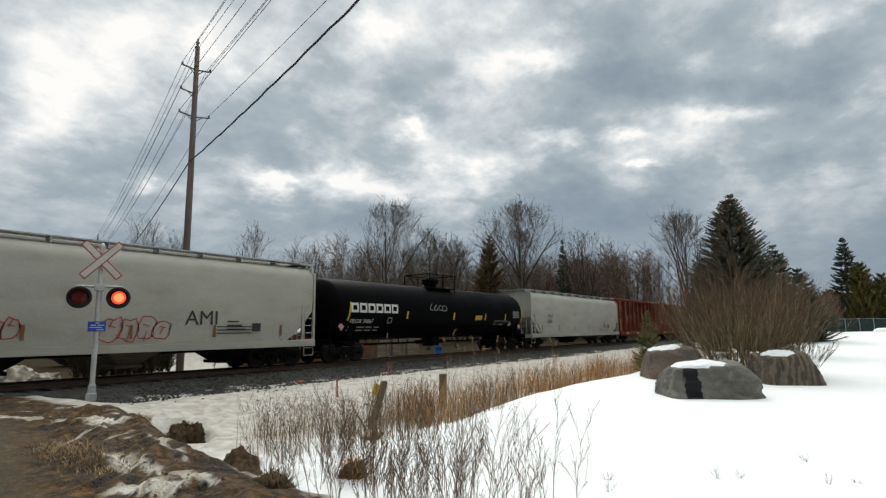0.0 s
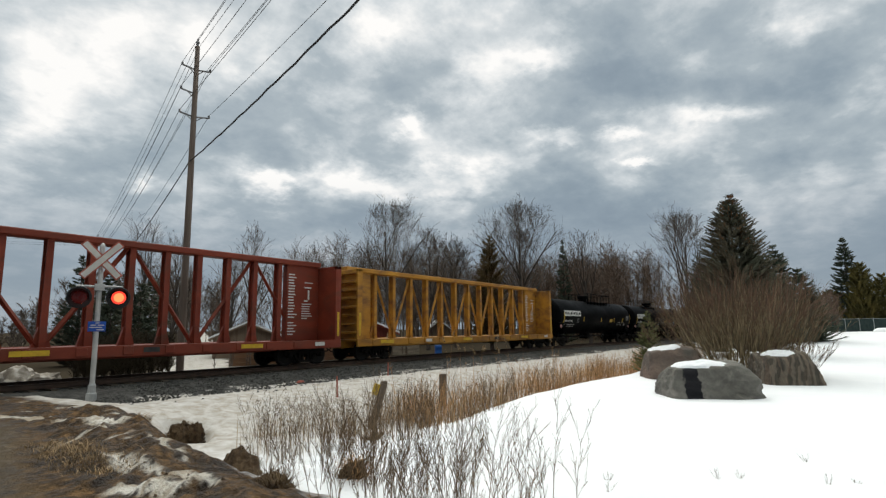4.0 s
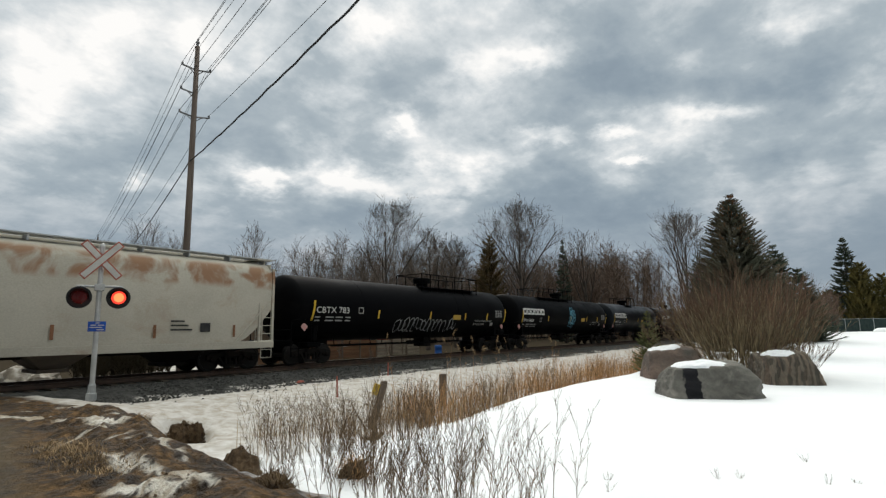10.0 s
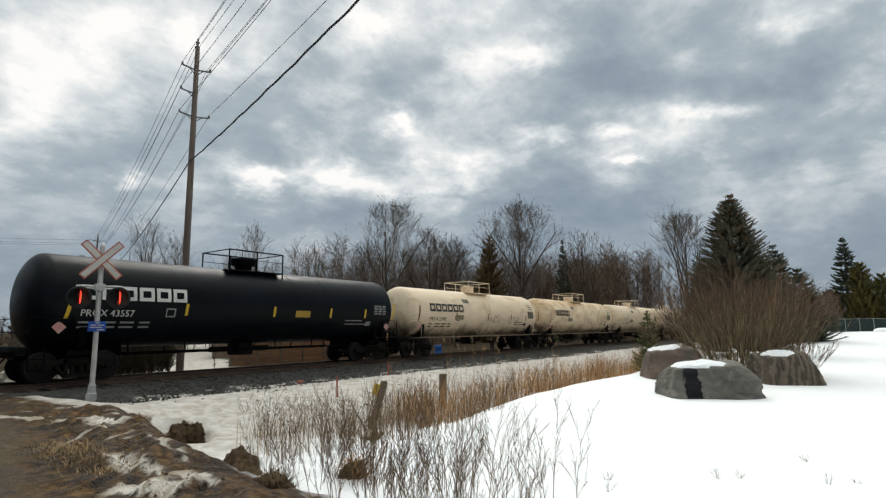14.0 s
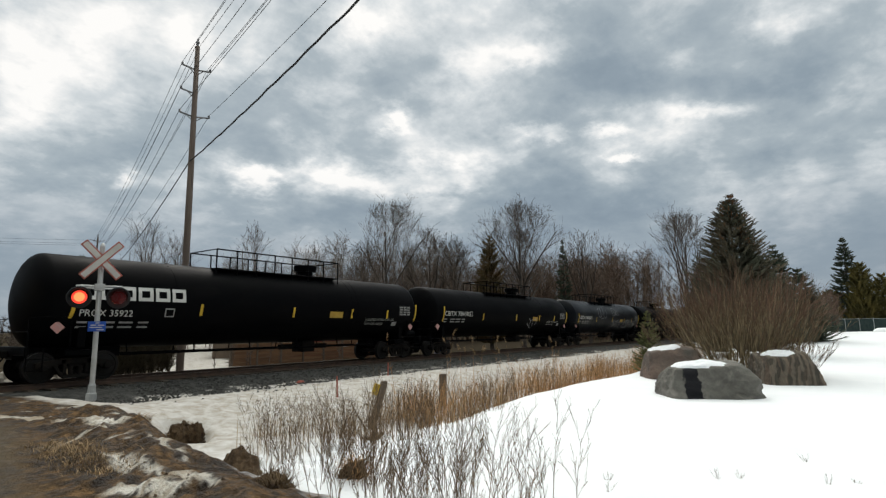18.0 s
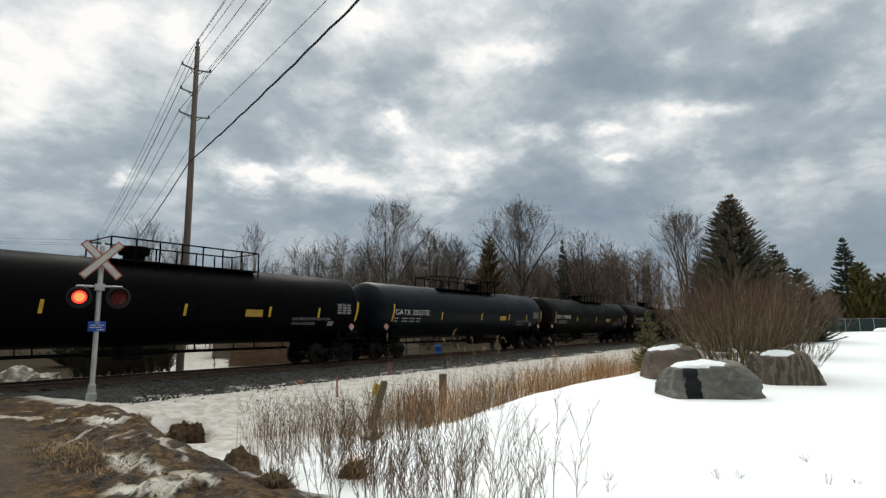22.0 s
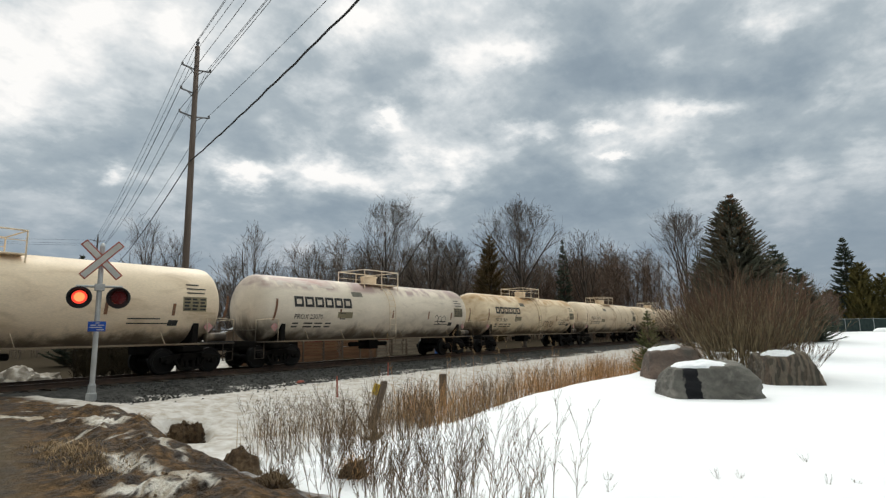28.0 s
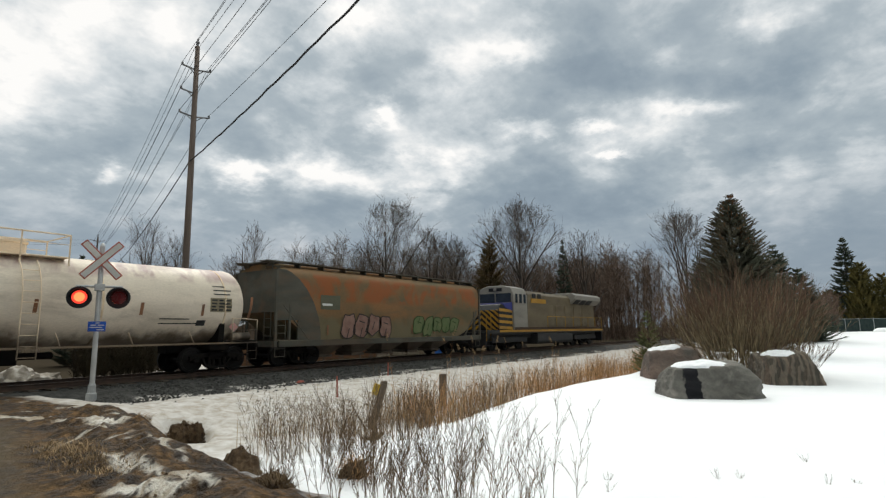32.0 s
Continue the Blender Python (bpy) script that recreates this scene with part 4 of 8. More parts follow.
def tank_car(spec):
    """A tank car with its shell, end sills, top fittings, handrails, marks and trucks."""
    length = spec["length"]
    radius, zc = (1.46, 2.49) if spec.get("pale") else (1.52, 2.53)
    dark = spec.get("pale", False)
    body = spec["paint"]
    car = thing("tank_car", spec["label"], "tank car", group="freight train")
    half = length / 2 - (0.75 if dark else 0.5)
    # shell with domed heads
    prof = []
    for i in range(9):
        a = math.pi / 2 * i / 8
        prof.append((-half + 0.62 * (1 - math.sin(a)), max(0.02, radius * math.sin(a + 1e-6) if i else 0.02)))
    prof = [(-half + 0.62 * (1 - math.cos(math.pi / 2 * i / 8)), max(0.02, radius * math.sin(math.pi / 2 * i / 8))) for i in range(9)]
    prof += [(x, radius) for x in np.linspace(-half + 2.5, half - 2.5, 5)] + [(-x, q) for x, q in reversed(prof)]
    part("tank", shared(("shell", length, radius, zc, body.name), lambda: Build().lathe(prof, "x", 40, (0, 0, zc)).mesh("tank", body, smooth=True)), body, car)
    side = Side(radius, zc)
    fit = P_CREAM if dark else P_BLACK
    # weld rings
    rings = spec.get("rings", 0)
    for k in range(rings):
        x = -half + 1.2 + (2 * half - 2.4) * k / max(1, rings - 1)
        part("weld_ring", shared(("ring", radius, zc, dark), lambda: Build().lathe([(-0.035, radius - 0.05), (-0.03, radius + 0.012), (0.03, radius + 0.012), (0.035, radius - 0.05)], "x", 40, (0, 0, zc)).mesh("weld_ring", P_STAINED if dark else body)), fit, car, at=(x, 0, 0))
    if not dark:
        # jacket seams either side of the fittings
        for x in (spec.get("dome", 0.0) + 1.7, -half + 4.4, half - 4.9):
            part("jacket_seam", shared(("seam", radius, zc, body.name), lambda: Build().lathe([(-0.03, radius - 0.05), (-0.025, radius + 0.007), (0.025, radius + 0.007), (0.03, radius - 0.05)], "x", 40, (0, 0, zc)).mesh("jacket_seam", body, smooth=True)), body, car, at=(x, 0, 0))
    # end sills, saddles and platforms
    for s in (-1, 1):
        xe = s * (length / 2 - 0.5)
        xt = s * (length / 2 - 1.97)
        b = Build().box(min(xe, xt - s * 1.6), max(xe, xt - s * 1.6), -0.32, 0.32, 0.72, 1.08)
        b.box(xe - 0.06, xe + 0.06, -1.45, 1.45, 0.86, 1.12)
        part("end_sill", b, P_BLACK if not dark else M_IRON, car, bevel=0.02)
        b = Build().prism([(-1.25, 1.05), (1.25, 1.05), (1.3, zc - 0.55), (0.9, zc - 1.1), (-0.9, zc - 1.1), (-1.3, zc - 0.55)], xt - 0.12, xt + 0.12, "x")
        b.box(xt - 0.4, xt + 0.4, -1.2, 1.2, 0.80, 0.98)
        part("saddle", b, P_BLACK if not dark else M_IRON, car, bevel=0.02)
        b = Build()
        for y in (-1.42, 1.42):
            b.tube([(xe, y, 1.1), (xe, y, 1.95), (xe - s * 0.55, y, 2.0), (xe - s * 1.1, y, 2.0), (xe - s * 1.1, y, 1.1)], 0.022, 6)
            b.tube([(xe, y, 1.1), (xe, y, 0.42), (xe - s * 0.42, y, 0.42), (xe - s * 0.42, y, 1.1)], 0.022, 6)
            b.tube([(xe, y, 0.75), (xe - s * 0.42, y, 0.75)], 0.018, 5)
        b.tube([(xe, -1.42, 1.55), (xe, 1.42, 1.55)], 0.018, 5)
        part("end_rail", b, fit, car)
        truck(car, xt)
        xp, yp = s * (half - 0.75), side.y(1.75, 0.05)
        part("placard", Build().add([(xp - 0.2, yp, 1.68), (xp, yp - 0.01, 1.48), (xp + 0.2, yp, 1.68), (xp, yp + 0.02, 1.88)], [(0, 1, 2, 3)]), P_PLACARD, car, "diamond hazard placard")
        if s > 0:
            b = Build().tube([(xe - 0.95, -1.05, 1.3), (xe - 0.15, -1.05, 1.3)], 0.17, 10)
            part("brake_cylinder", b, fit, car, smooth=True)
    coupler(car, length)
    # top fittings
    xd = spec.get("dome", 0.0)
    long = spec.get("rail", "short")
    top = zc + radius
    b = Build().lathe([(top - 0.06, 0.34), (top + 0.20, 0.36), (top + 0.22, 0.50), (top + 0.46, 0.55), (top + 0.50, 0.52), (top + 0.52, 0.3)] if not dark else
                      [(top - 0.06, 0.42), (top + 0.30, 0.42), (top + 0.32, 0.46), (top + 0.38, 0.46), (top + 0.40, 0.4)], "z", 20, (xd, 0, 0))
    part("valve_housing", b, fit, car, smooth=True)
    x0, x1 = (xd - 1.3, xd + 1.3) if long == "short" else ((xd - 1.2, xd + 4.6) if long == "after" else (xd - 5.2, xd + 1.2))
    part("walkway", Build().box(x0, x1, -0.95, -0.45, top - 0.12, top - 0.07).box(x0, x1, 0.45, 0.95, top - 0.12, top - 0.07), fit, car, bevel=0.01)
    b = Build()
    hgt = 0.62 if dark else (0.72 if long == "short" else 0.66)
    for y in (-0.95, 0.95):
        n = 3 if long == "short" else 8
        xs = [x0 + (x1 - x0) * k / (n - 1) for k in range(n)]
        b.tube([(x0, y, top + hgt), (x1, y, top + hgt)], 0.026 if dark else 0.03, 6)
        if long == "short":
            b.tube([(x0, y, top + hgt * 0.5), (x1, y, top + hgt * 0.5)], 0.012, 5)
        for x in xs:
            b.tube([(x, y, top - 0.35), (x, y, top + hgt)], 0.024 if dark else 0.028, 6)
    for x in (x0, x1):
        b.tube([(x, -0.95, top + hgt), (x, 0.95, top + hgt)], 0.022, 6)
    part("handrail", b, fit, car)
    # side ladder and the long rail or pipe along the bottom
    b = Build()
    xl = xd + (0.2 if dark else spec.get("ladder", -0.6))
    for dx in (-0.23, 0.23):
        pts = [(xl + dx, side.y(z, 0.10), z) for z in np.linspace(top - 0.25, zc, 7)] + [(xl + dx, -radius - 0.1, 0.75)]
        b.tube(pts, 0.02, 5)
    for z in np.arange(0.8, top - 0.35, 0.32):
        y = side.y(max(z, zc), 0.10)
        b.tube([(xl - 0.23, y, z), (xl + 0.23, y, z)], 0.014, 4)
    if dark or spec.get("show_ladder"):
        part("ladder", b, fit, car)
    b = Build()
    if dark:
        for y in (-1.48, 1.48):
            b.box(-length / 2 + 0.5, length / 2 - 0.5, y - 0.04, y + 0.04, 1.04, 1.10)
            for x in np.linspace(-length / 2 + 3.2, length / 2 - 3.2, 6):
                b.tube([(x, y, 1.1), (x - 0.1, y * 0.9, 1.5)], 0.018, 5)
        part("side_rail", b, P_STAINED, car)
    else:
        for y in (-0.75, 0.75):
            b.tube([(-half + 2.9, y, 0.78), (half - 2.9, y, 0.78)], 0.035, 6)
            for x in np.linspace(-half + 3.1, half - 3.1, 6):
                b.tube([(x, y, 0.78), (x, y * 0.9, zc - radius + 0.25)], 0.025, 5)
        part("train_line", b, P_BLACK, car)
    part("outlet", Build().box(xd - 0.35, xd + 0.35, -0.4, 0.4, 0.55, zc - radius + 0.06).tube([(xd - 1.4, 0, 0.8), (xd + 1.4, 0, 0.8)], 0.12, 8), M_IRON, car, bevel=0.03)
    # reflectors
    rm = spec.get("reflector", P_REFLECTDULL if dark else P_REFLECT)
    for k, f in enumerate((-0.42, -0.2, 0.02, 0.2, 0.33, 0.445)):
        tall = k in (0, 5)
        part("reflector", side.patch(Build(), f * length - 0.055, f * length + 0.055, 1.95 if tall else 2.08, 2.85 if tall else 2.50, 0.015, 0.16 if tall else 0.05), rm, car)
    # labels near the far end
    panel = part("data_panel", side.patch(Build(), half - 1.85, half - 0.95, 2.24, 2.76, 0.012), P_PANEL if not dark else P_TAN, car, "panel of small unreadable print")
    b = Build()
    for r in range(4):
        for c in range(3):
            side.patch(b, half - 1.80 + 0.30 * c, half - 1.80 + 0.30 * c + (0.24, 0.18, 0.22)[(c + r) % 3], 2.28 + 0.12 * r, 2.345 + 0.12 * r, 0.018)
    tagged(part("print_line", b, P_LETTERDARK if dark else P_PALEBAR, panel), kind="stuff")
    part("test_plate", side.patch(Build(), half - 2.3, half - 1.95, 1.72, 1.92, 0.014), P_PALEBAR if not dark else P_LETTERDARK, car)
    xw = -3.55 if dark else half - 6.7
    part("warning_label", side.patch(Build(), xw, xw + (0.95 if dark else 0.8), 2.08, 2.36, 0.014), spec.get("tag", P_TAN if dark else P_LETTERYELLOW), car)
    if dark:
        part("builder_plate", side.patch(Build(), -2.5, -1.8, 3.12, 3.36, 0.014), P_DULLPLATE, car, "small dull grey plate")
        b = Build()
        for r, wide in enumerate((0.5, 0.75, 0.68)):
            side.patch(b, half - 1.7, half - 1.7 + wide, 3.18 - 0.15 * r, 3.225 - 0.15 * r, 0.014)
        tagged(part("data_lines", b, P_LETTERDARK, car), kind="stuff")
    b = Build()
    if dark or (body is P_BLUEBLACK and spec.get("emblem")):
        for r in range(2):
            side.patch(b, half - 3.7, half - 2.3 - 0.3 * r, 1.78 + 0.16 * r, 1.82 + 0.16 * r, 0.014)
        tagged(part("data_lines", b, P_LETTERDARK if dark else P_PALEBAR, car), kind="stuff")
    else:
        for text, z in (("LIQUEFIED PETROLEUM GAS", 1.96), ("NON-ODORIZED", 1.76)):
            part("notice_line", side.letter(Build(), text, half - 4.35, z, 0.17, 0.016), P_PALEBAR, car, "white stencilled notice")
    marks(car, side, spec, -half + spec.get("from", 1.35 if dark else 0.95), dark, length)
    if spec.get("stain"):
        b = Build()
        n, m = 10, 6
        for i in range(n):
            for j in range(m):
                xa, xb = -half + 1.0 + 3.2 * i / n, -half + 1.0 + 3.2 * (i + 1) / n
                za, zb = 3.2 + 0.77 * j / m, 3.2 + 0.77 * (j + 1) / m
                if j >= 2 + 2 * abs(noise.noise(Vector((i * 0.4, 3, 1)))) * 2 - (i > 2) * 1.0:
                    b.add([(x, side.y(z, 0.008), z) for x, z in ((xa, za), (xb, za), (xb, zb), (xa, zb))], [(0, 1, 2, 3)])
        part("spill_stain", b, P_REDSTAIN, car, "faded red spill stain")
    return car


def hopper_car(spec):
    """A covered hopper: body with sloped ends, sills, outlets, roof walk, end ladders, trucks."""
    length = spec["length"]
    body, ends = spec["paint"], spec.get("ends", spec["paint"])
    car = thing("hopper_car", spec["label"], "hopper car", group="freight train")
    a = length / 2 - (0.5 if spec.get("old") else 0.62)
    cut = 2.7 if spec.get("old") else spec.get("cut", 1.7)
    b = Build()
    xs = [-a, -a + 0.02] + list(np.linspace(-a + 0.5, -a + cut, 5)) + [-a / 2, 0, a / 2] + list(np.linspace(a - cut, a - 0.5, 5)) + [a - 0.02, a]
    rows = []
    for x in xs:
        u = max(0.0, min(1.0, (a - abs(x)) / cut))
        zb = 2.35 - 1.28 * math.sin(u * math.pi / 2)
        w = 1.5
        half = [(w - 0.03, zb), (w, zb * 0.6 + 1.56), (w, 3.75), (w - 0.09, 4.0), (w - 0.30, 4.2), (w - 0.75, 4.34), (0.0, 4.40)]
        rows.append([(x, -y, z) for y, z in half] + [(x, y, z) for y, z in reversed(half[:-1])])
    n = len(rows[0])
    for r in rows:
        b.v.extend(r)
    for i in range(len(rows) - 1):
        for k in range(n):
            p, q = i * n + k, i * n + (k + 1) % n
            b.f.append((p, q, q + n, p + n))
    b.f.append(tuple(range(n)))
    b.f.append(tuple(reversed(range((len(rows) - 1) * n, len(rows) * n))))
    part("body", b, body, car, smooth=True)
    if spec.get("old"):
        # flush plates close the sides below the sloped ends
        for s in (-1,):
            part("end_sheet", Build().box(s * (a + 0.05), s * (a + 0.01), -1.44, 1.44, 2.3, 4.12), ends, car, "olive-grey end sheet")
            for y in (-1.47, 1.47):
                pts = [(s * (a + 0.12), 1.95), (s * (a + 0.12), 4.1), (s * (a - 0.3), 4.1)]
                pts += [(s * (a - 0.3 - (cut - 0.7) * math.sin(q) ** 1.35), 1.08 + 3.0 * math.cos(q)) for q in (0.25, 0.5, 0.75, 1.0, 1.25, 1.45)]
                pts += [(s * (a - cut + 0.4), 1.08), (s * (a - 1.0), 1.08), (s * (a - 1.0), 1.95)]
                part("end_plate", Build().prism(pts if s < 0 else pts[::-1], y - 0.035 - 0.01 * (y < 0), y + 0.035 + 0.01 * (y > 0)), ends, car, "olive-grey end plate")
    for s in (-1, 1):
        part("side_sill", Build().box(-length / 2 + 0.5, length / 2 - 0.5, s * 1.53 - 0.04, s * 1.53 + 0.04, 0.84, 1.10), ends if spec.get("old") else body, car, bevel=0.01)
    part("centre_sill", Build().box(-length / 2 + 0.3, length / 2 - 0.3, -0.3, 0.3, 0.72, 1.05), M_IRON, car)
    for s in (-1, 1):
        xe = s * (length / 2 - (0.35 if spec.get("old") else 0.55))
        b = Build().box(xe - 0.07, xe + 0.07, -1.53, 1.53, 0.84, 1.10)
        b.prism([(s * (a - 0.02), 4.25), (s * a, 2.4), (s * (a - cut), 1.0), (s * (a - cut - 0.2), 1.0), (s * (a - 0.3), 2.6)], -1.42, 1.42)
        part("end_slope", b, ends, car)
        for y in (-1.48, 1.48):
            b = Build().box(xe - 0.05, xe + 0.05, y - 0.05, y + 0.05, 1.1, 4.05)
            b.tube([(xe, y, 2.7), (s * (a + 0.02), y, 2.7)], 0.03, 6)
            b.tube([(xe, y, 1.1), (s * (a - 1.6), y, 1.1), (s * (a - 0.2), y, 2.6)], 0.05, 6)
            b.box(s * (a - 0.55) - 0.05, s * (a - 0.55) + 0.05, y - 0.05, y + 0.05, 1.1, 2.6)
            for z in np.arange(0.45, 2.7, 0.32):
                b.tube([(xe, y, z), (xe - s * 0.5, y, z)], 0.018, 5)
            b.tube([(xe - s * 0.5, y, 0.45), (xe - s * 0.5, y, 2.7)], 0.02, 5)
            b.tube([(xe, y, 0.45), (xe, y, 1.1)], 0.02, 5)
            part("end_ladder", b, ends, car)
        b = Build()
        for y in (-1.0, -0.55):
            b.tube([(xe - s * 0.12, y, 1.1), (xe - s * 0.12, y, 4.45)], 0.022, 5)
        for z in np.arange(1.3, 4.4, 0.36):
            b.tube([(xe - s * 0.12, -1.0, z), (xe - s * 0.12, -0.55, z)], 0.016, 4)
        b.box(xe - 0.1 - (0.5 if s > 0 else 0), xe + 0.1 + (0.5 if s < 0 else 0), -1.2, 1.2, 4.42, 4.47)
        part("roof_ladder", b, ends, car)
        truck(car, s * (length / 2 - 2.0))
    coupler(car, length)
    b = Build()
    for y in (-0.85, 0.85):
        b.box(-a - 0.4, a + 0.4, y - 0.28, y + 0.28, 4.46, 4.50)
        for x in np.linspace(-a, a, 12):
            b.box(x - 0.03, x + 0.03, y - 0.2, y + 0.2, 4.28, 4.47)
    part("roof_walk", b, M_GALV if not spec.get("old") else ends, car)
    part("hatch", Build().box(-a + 0.6, a - 0.6, -0.36, 0.36, 4.36, 4.49), body, car, bevel=0.02)
    count = spec.get("bays", 4)
    for k in range(count):
        x = (k - (count - 1) / 2) * (2 * (a - 3.4)) / (count - 1)
        b = Build()
        vs = [(x - 1.15, -1.3, 1.06), (x + 1.15, -1.3, 1.06), (x + 1.15, 1.3, 1.06), (x - 1.15, 1.3, 1.06), (x - 0.32, -0.5, 0.38), (x + 0.32, -0.5, 0.38), (x + 0.32, 0.5, 0.38), (x - 0.32, 0.5, 0.38)]
        b.add(vs, [(3, 2, 1, 0), (4, 5, 6, 7), (0, 1, 5, 4), (1, 2, 6, 5), (2, 3, 7, 6), (3, 0, 4, 7)])
        b.box(x - 0.45, x + 0.45, -0.6, 0.6, 0.28, 0.40)
        part("outlet", b, M_IRON if k % 2 and not spec.get("old") else P_OUTLET, car, bevel=0.02)
    side = Side(flat=-1.51)
    for k in range(6):
        part("reflector", side.patch(Build(), -a + cut + k * (2 * a - 2 * cut) / 5 - 0.05, -a + cut + k * (2 * a - 2 * cut) / 5 + 0.05, 1.3, 1.75, 0.01), spec.get("reflector", P_REFLECTDULL), car)
    marks(car, side, {**spec, "emblem": False, "mark": None}, 0, True, length)
    if spec.get("plate"):
        sign = part("painted_patch", side.patch(Build(), -5.5, -4.3, 2.45, 3.1, 0.008), P_PATCH, car, "grey-green painted patch")
        part("mark_bar", side.patch(Build(), -5.4, -4.8, 2.62, 2.72, 0.014), P_LETTER, sign)
    if spec.get("tagged_text"):
        part("graffiti", side.letter(Build(), spec["tagged_text"], 3.35, 1.76, 0.74, 0.012, 1.05), P_LETTERDARK, car, "black sprayed letters")
        b = Build()
        for r in range(3):
            side.patch(b, 4.6, 6.1, 1.42 + 0.12 * r, 1.46 + 0.12 * r, 0.012)
        tagged(part("stencil_lines", b, P_LETTERDARK, car), kind="stuff")
    if spec.get("mark"):
        part("reporting_mark", side.letter(side.letter(Build(), spec["mark"][0], -a + cut + 1.0, 2.38, 0.34, 0.012), spec["mark"][1], -a + cut + 0.8, 1.93, 0.40, 0.012), P_LETTERDARK, car)
    b = Build()
    for r in range(3):
        side.patch(b, a - 4.2, a - 3.4 - 0.15 * r, 1.55 + 0.15 * r, 1.61 + 0.15 * r, 0.012)
    side.patch(b, a - 3.1, a - 2.7, 1.5, 1.82, 0.012)
    tagged(part("data_lines", b, P_LETTERDARK, car), kind="stuff")
    return car


def centre_beam(spec):
    """A centre-beam flat car: deck, two bulkheads, a truss of posts and braces under a top chord."""
    length, body = spec["length"], spec["paint"]
    car = thing("centrebeam_flatcar", spec["label"], "flatcar", group="freight train")
    e = length / 2 - 0.55
    b = Build().box(-e, e, -1.38, 1.38, 0.98, 1.06).box(-e, e, -0.32, 0.32, 0.62, 0.98)
    part("deck", b, body, car, bevel=0.01)
    for s in (-1, 1):
        b = Build().box(-e, e, s * 1.36 - 0.05, s * 1.36 + 0.05, 0.72, 1.08)
        for k in range(15):
            x = -e + 1.2 + k * (2 * e - 2.4) / 14
            b.box(x - 0.16, x + 0.16, s * 1.42 - 0.03, s * 1.42 + 0.03, 0.78, 1.04)
        part("side_sill", b, body, car, bevel=0.01)
    for s in (-1, 1):
        x0, x1 = sorted((s * e, s * (e - 0.34)))
        b = Build().box(x0, x1, -1.38, -1.26, 1.06, 4.5).box(x0, x1, 1.26, 1.38, 1.06, 4.5).box(x0, x1, -1.38, 1.38, 4.38, 4.5)
        xm = s * (e - 0.27)
        b.box(xm - 0.05, xm + 0.05, -1.3, 1.3, 1.06, 4.4)
        wall = part("bulkhead", b, body, car, bevel=0.012)
        for z in np.arange(1.35, 4.3, 0.42):
            part("rib", Build().box(min(s * e, xm), max(s * e, xm), -1.255, 1.255, z, z + 0.1), body, wall, bevel=0.01)
        part("reflector", Build().box(s * (e - 0.17) - 0.06, s * (e - 0.17) + 0.06, -1.392, -1.383, 1.25, 2.35), P_REFLECT, wall)
        b = Build().box(min(s * (e - 0.34), s * (e - 2.2)), max(s * (e - 0.34), s * (e - 2.2)), -0.16, 0.16, 1.06, 4.52)
        part("end_panel", b, body, car, bevel=0.02)
    part("top_chord", Build().box(-e + 0.3, e - 0.3, -0.30, 0.30, 4.50, 4.74), body, car, bevel=0.03)
    n = spec.get("posts", 12)
    for k in range(n):
        x = -e + 2.6 + k * (2 * e - 5.2) / (n - 1)
        part("post", shared(("post", body.name), lambda: Build().box(-0.1, 0.1, -0.17, -0.13, 1.06, 4.52).box(-0.1, 0.1, 0.13, 0.17, 1.06, 4.52).box(-0.03, 0.03, -0.15, 0.15, 1.06, 4.52)
                                .prism([(-0.1, 1.06), (0.1, 1.06), (0.28, 1.06), (0.1, 1.7), (-0.1, 1.7), (-0.28, 1.06)], -0.06, 0.06).mesh("post", body)), body, car, at=(x, 0, 0))
        if k < n - 1 and (k % 2 == 0 or spec.get("lattice")):
            step = (2 * e - 5.2) / (n - 1)
            up = (k // (1 if spec.get("lattice") else 2)) % 2 == 0
            part("brace", Build().tube([(x + 0.05, 0, 4.5 if up else 1.1), (x + step * (1 if spec.get("lattice") else 1.9), 0, 1.1 if up else 4.5)], 0.085, 4), body, car)
    side = Side(flat=-1.45)
    for k, mm in enumerate((P_REFLECT, P_LETTER, P_REFLECT, P_LETTERDARK, P_REFLECT, P_LETTER)):
        x = -e + 1.6 + k * (2 * e - 3.2) / 5
        part("sill_label", side.patch(Build(), x, x + (1.0 if mm is P_REFLECT else 0.55), 0.84, 1.0, 0.012), mm, car)
    panel = Side(flat=-0.16)
    b = Build()
    lines = random.Random(int(length * 10))
    for r in range(21):
        panel.patch(b, e - 2.12, e - 1.62 - lines.uniform(0, 0.22), 4.05 - 0.13 * r - 0.12 * (r > 15), 4.10 - 0.13 * r - 0.12 * (r > 15), 0.012)
    for r in range(7):
        panel.patch(b, e - 1.35, e - 0.72 - lines.uniform(0, 0.3), 2.72 - 0.11 * r, 2.76 - 0.11 * r, 0.012)
    for z0, z1, w in ((3.72, 3.76, 0.5), (3.48, 3.54, 0.42), (2.86, 2.92, 0.2)):
        panel.patch(b, e - 1.2, e - 1.2 + w, z0, z1, 0.012)
    panel.patch(b, e - 1.0, e - 0.90, 2.95, 3.40, 0.014)
    tagged(part("data_lines", b, P_LETTER, car), kind="stuff")
    for s in (-1, 1):
        truck(car, s * (length / 2 - 2.35))
    coupler(car, length)
    return car


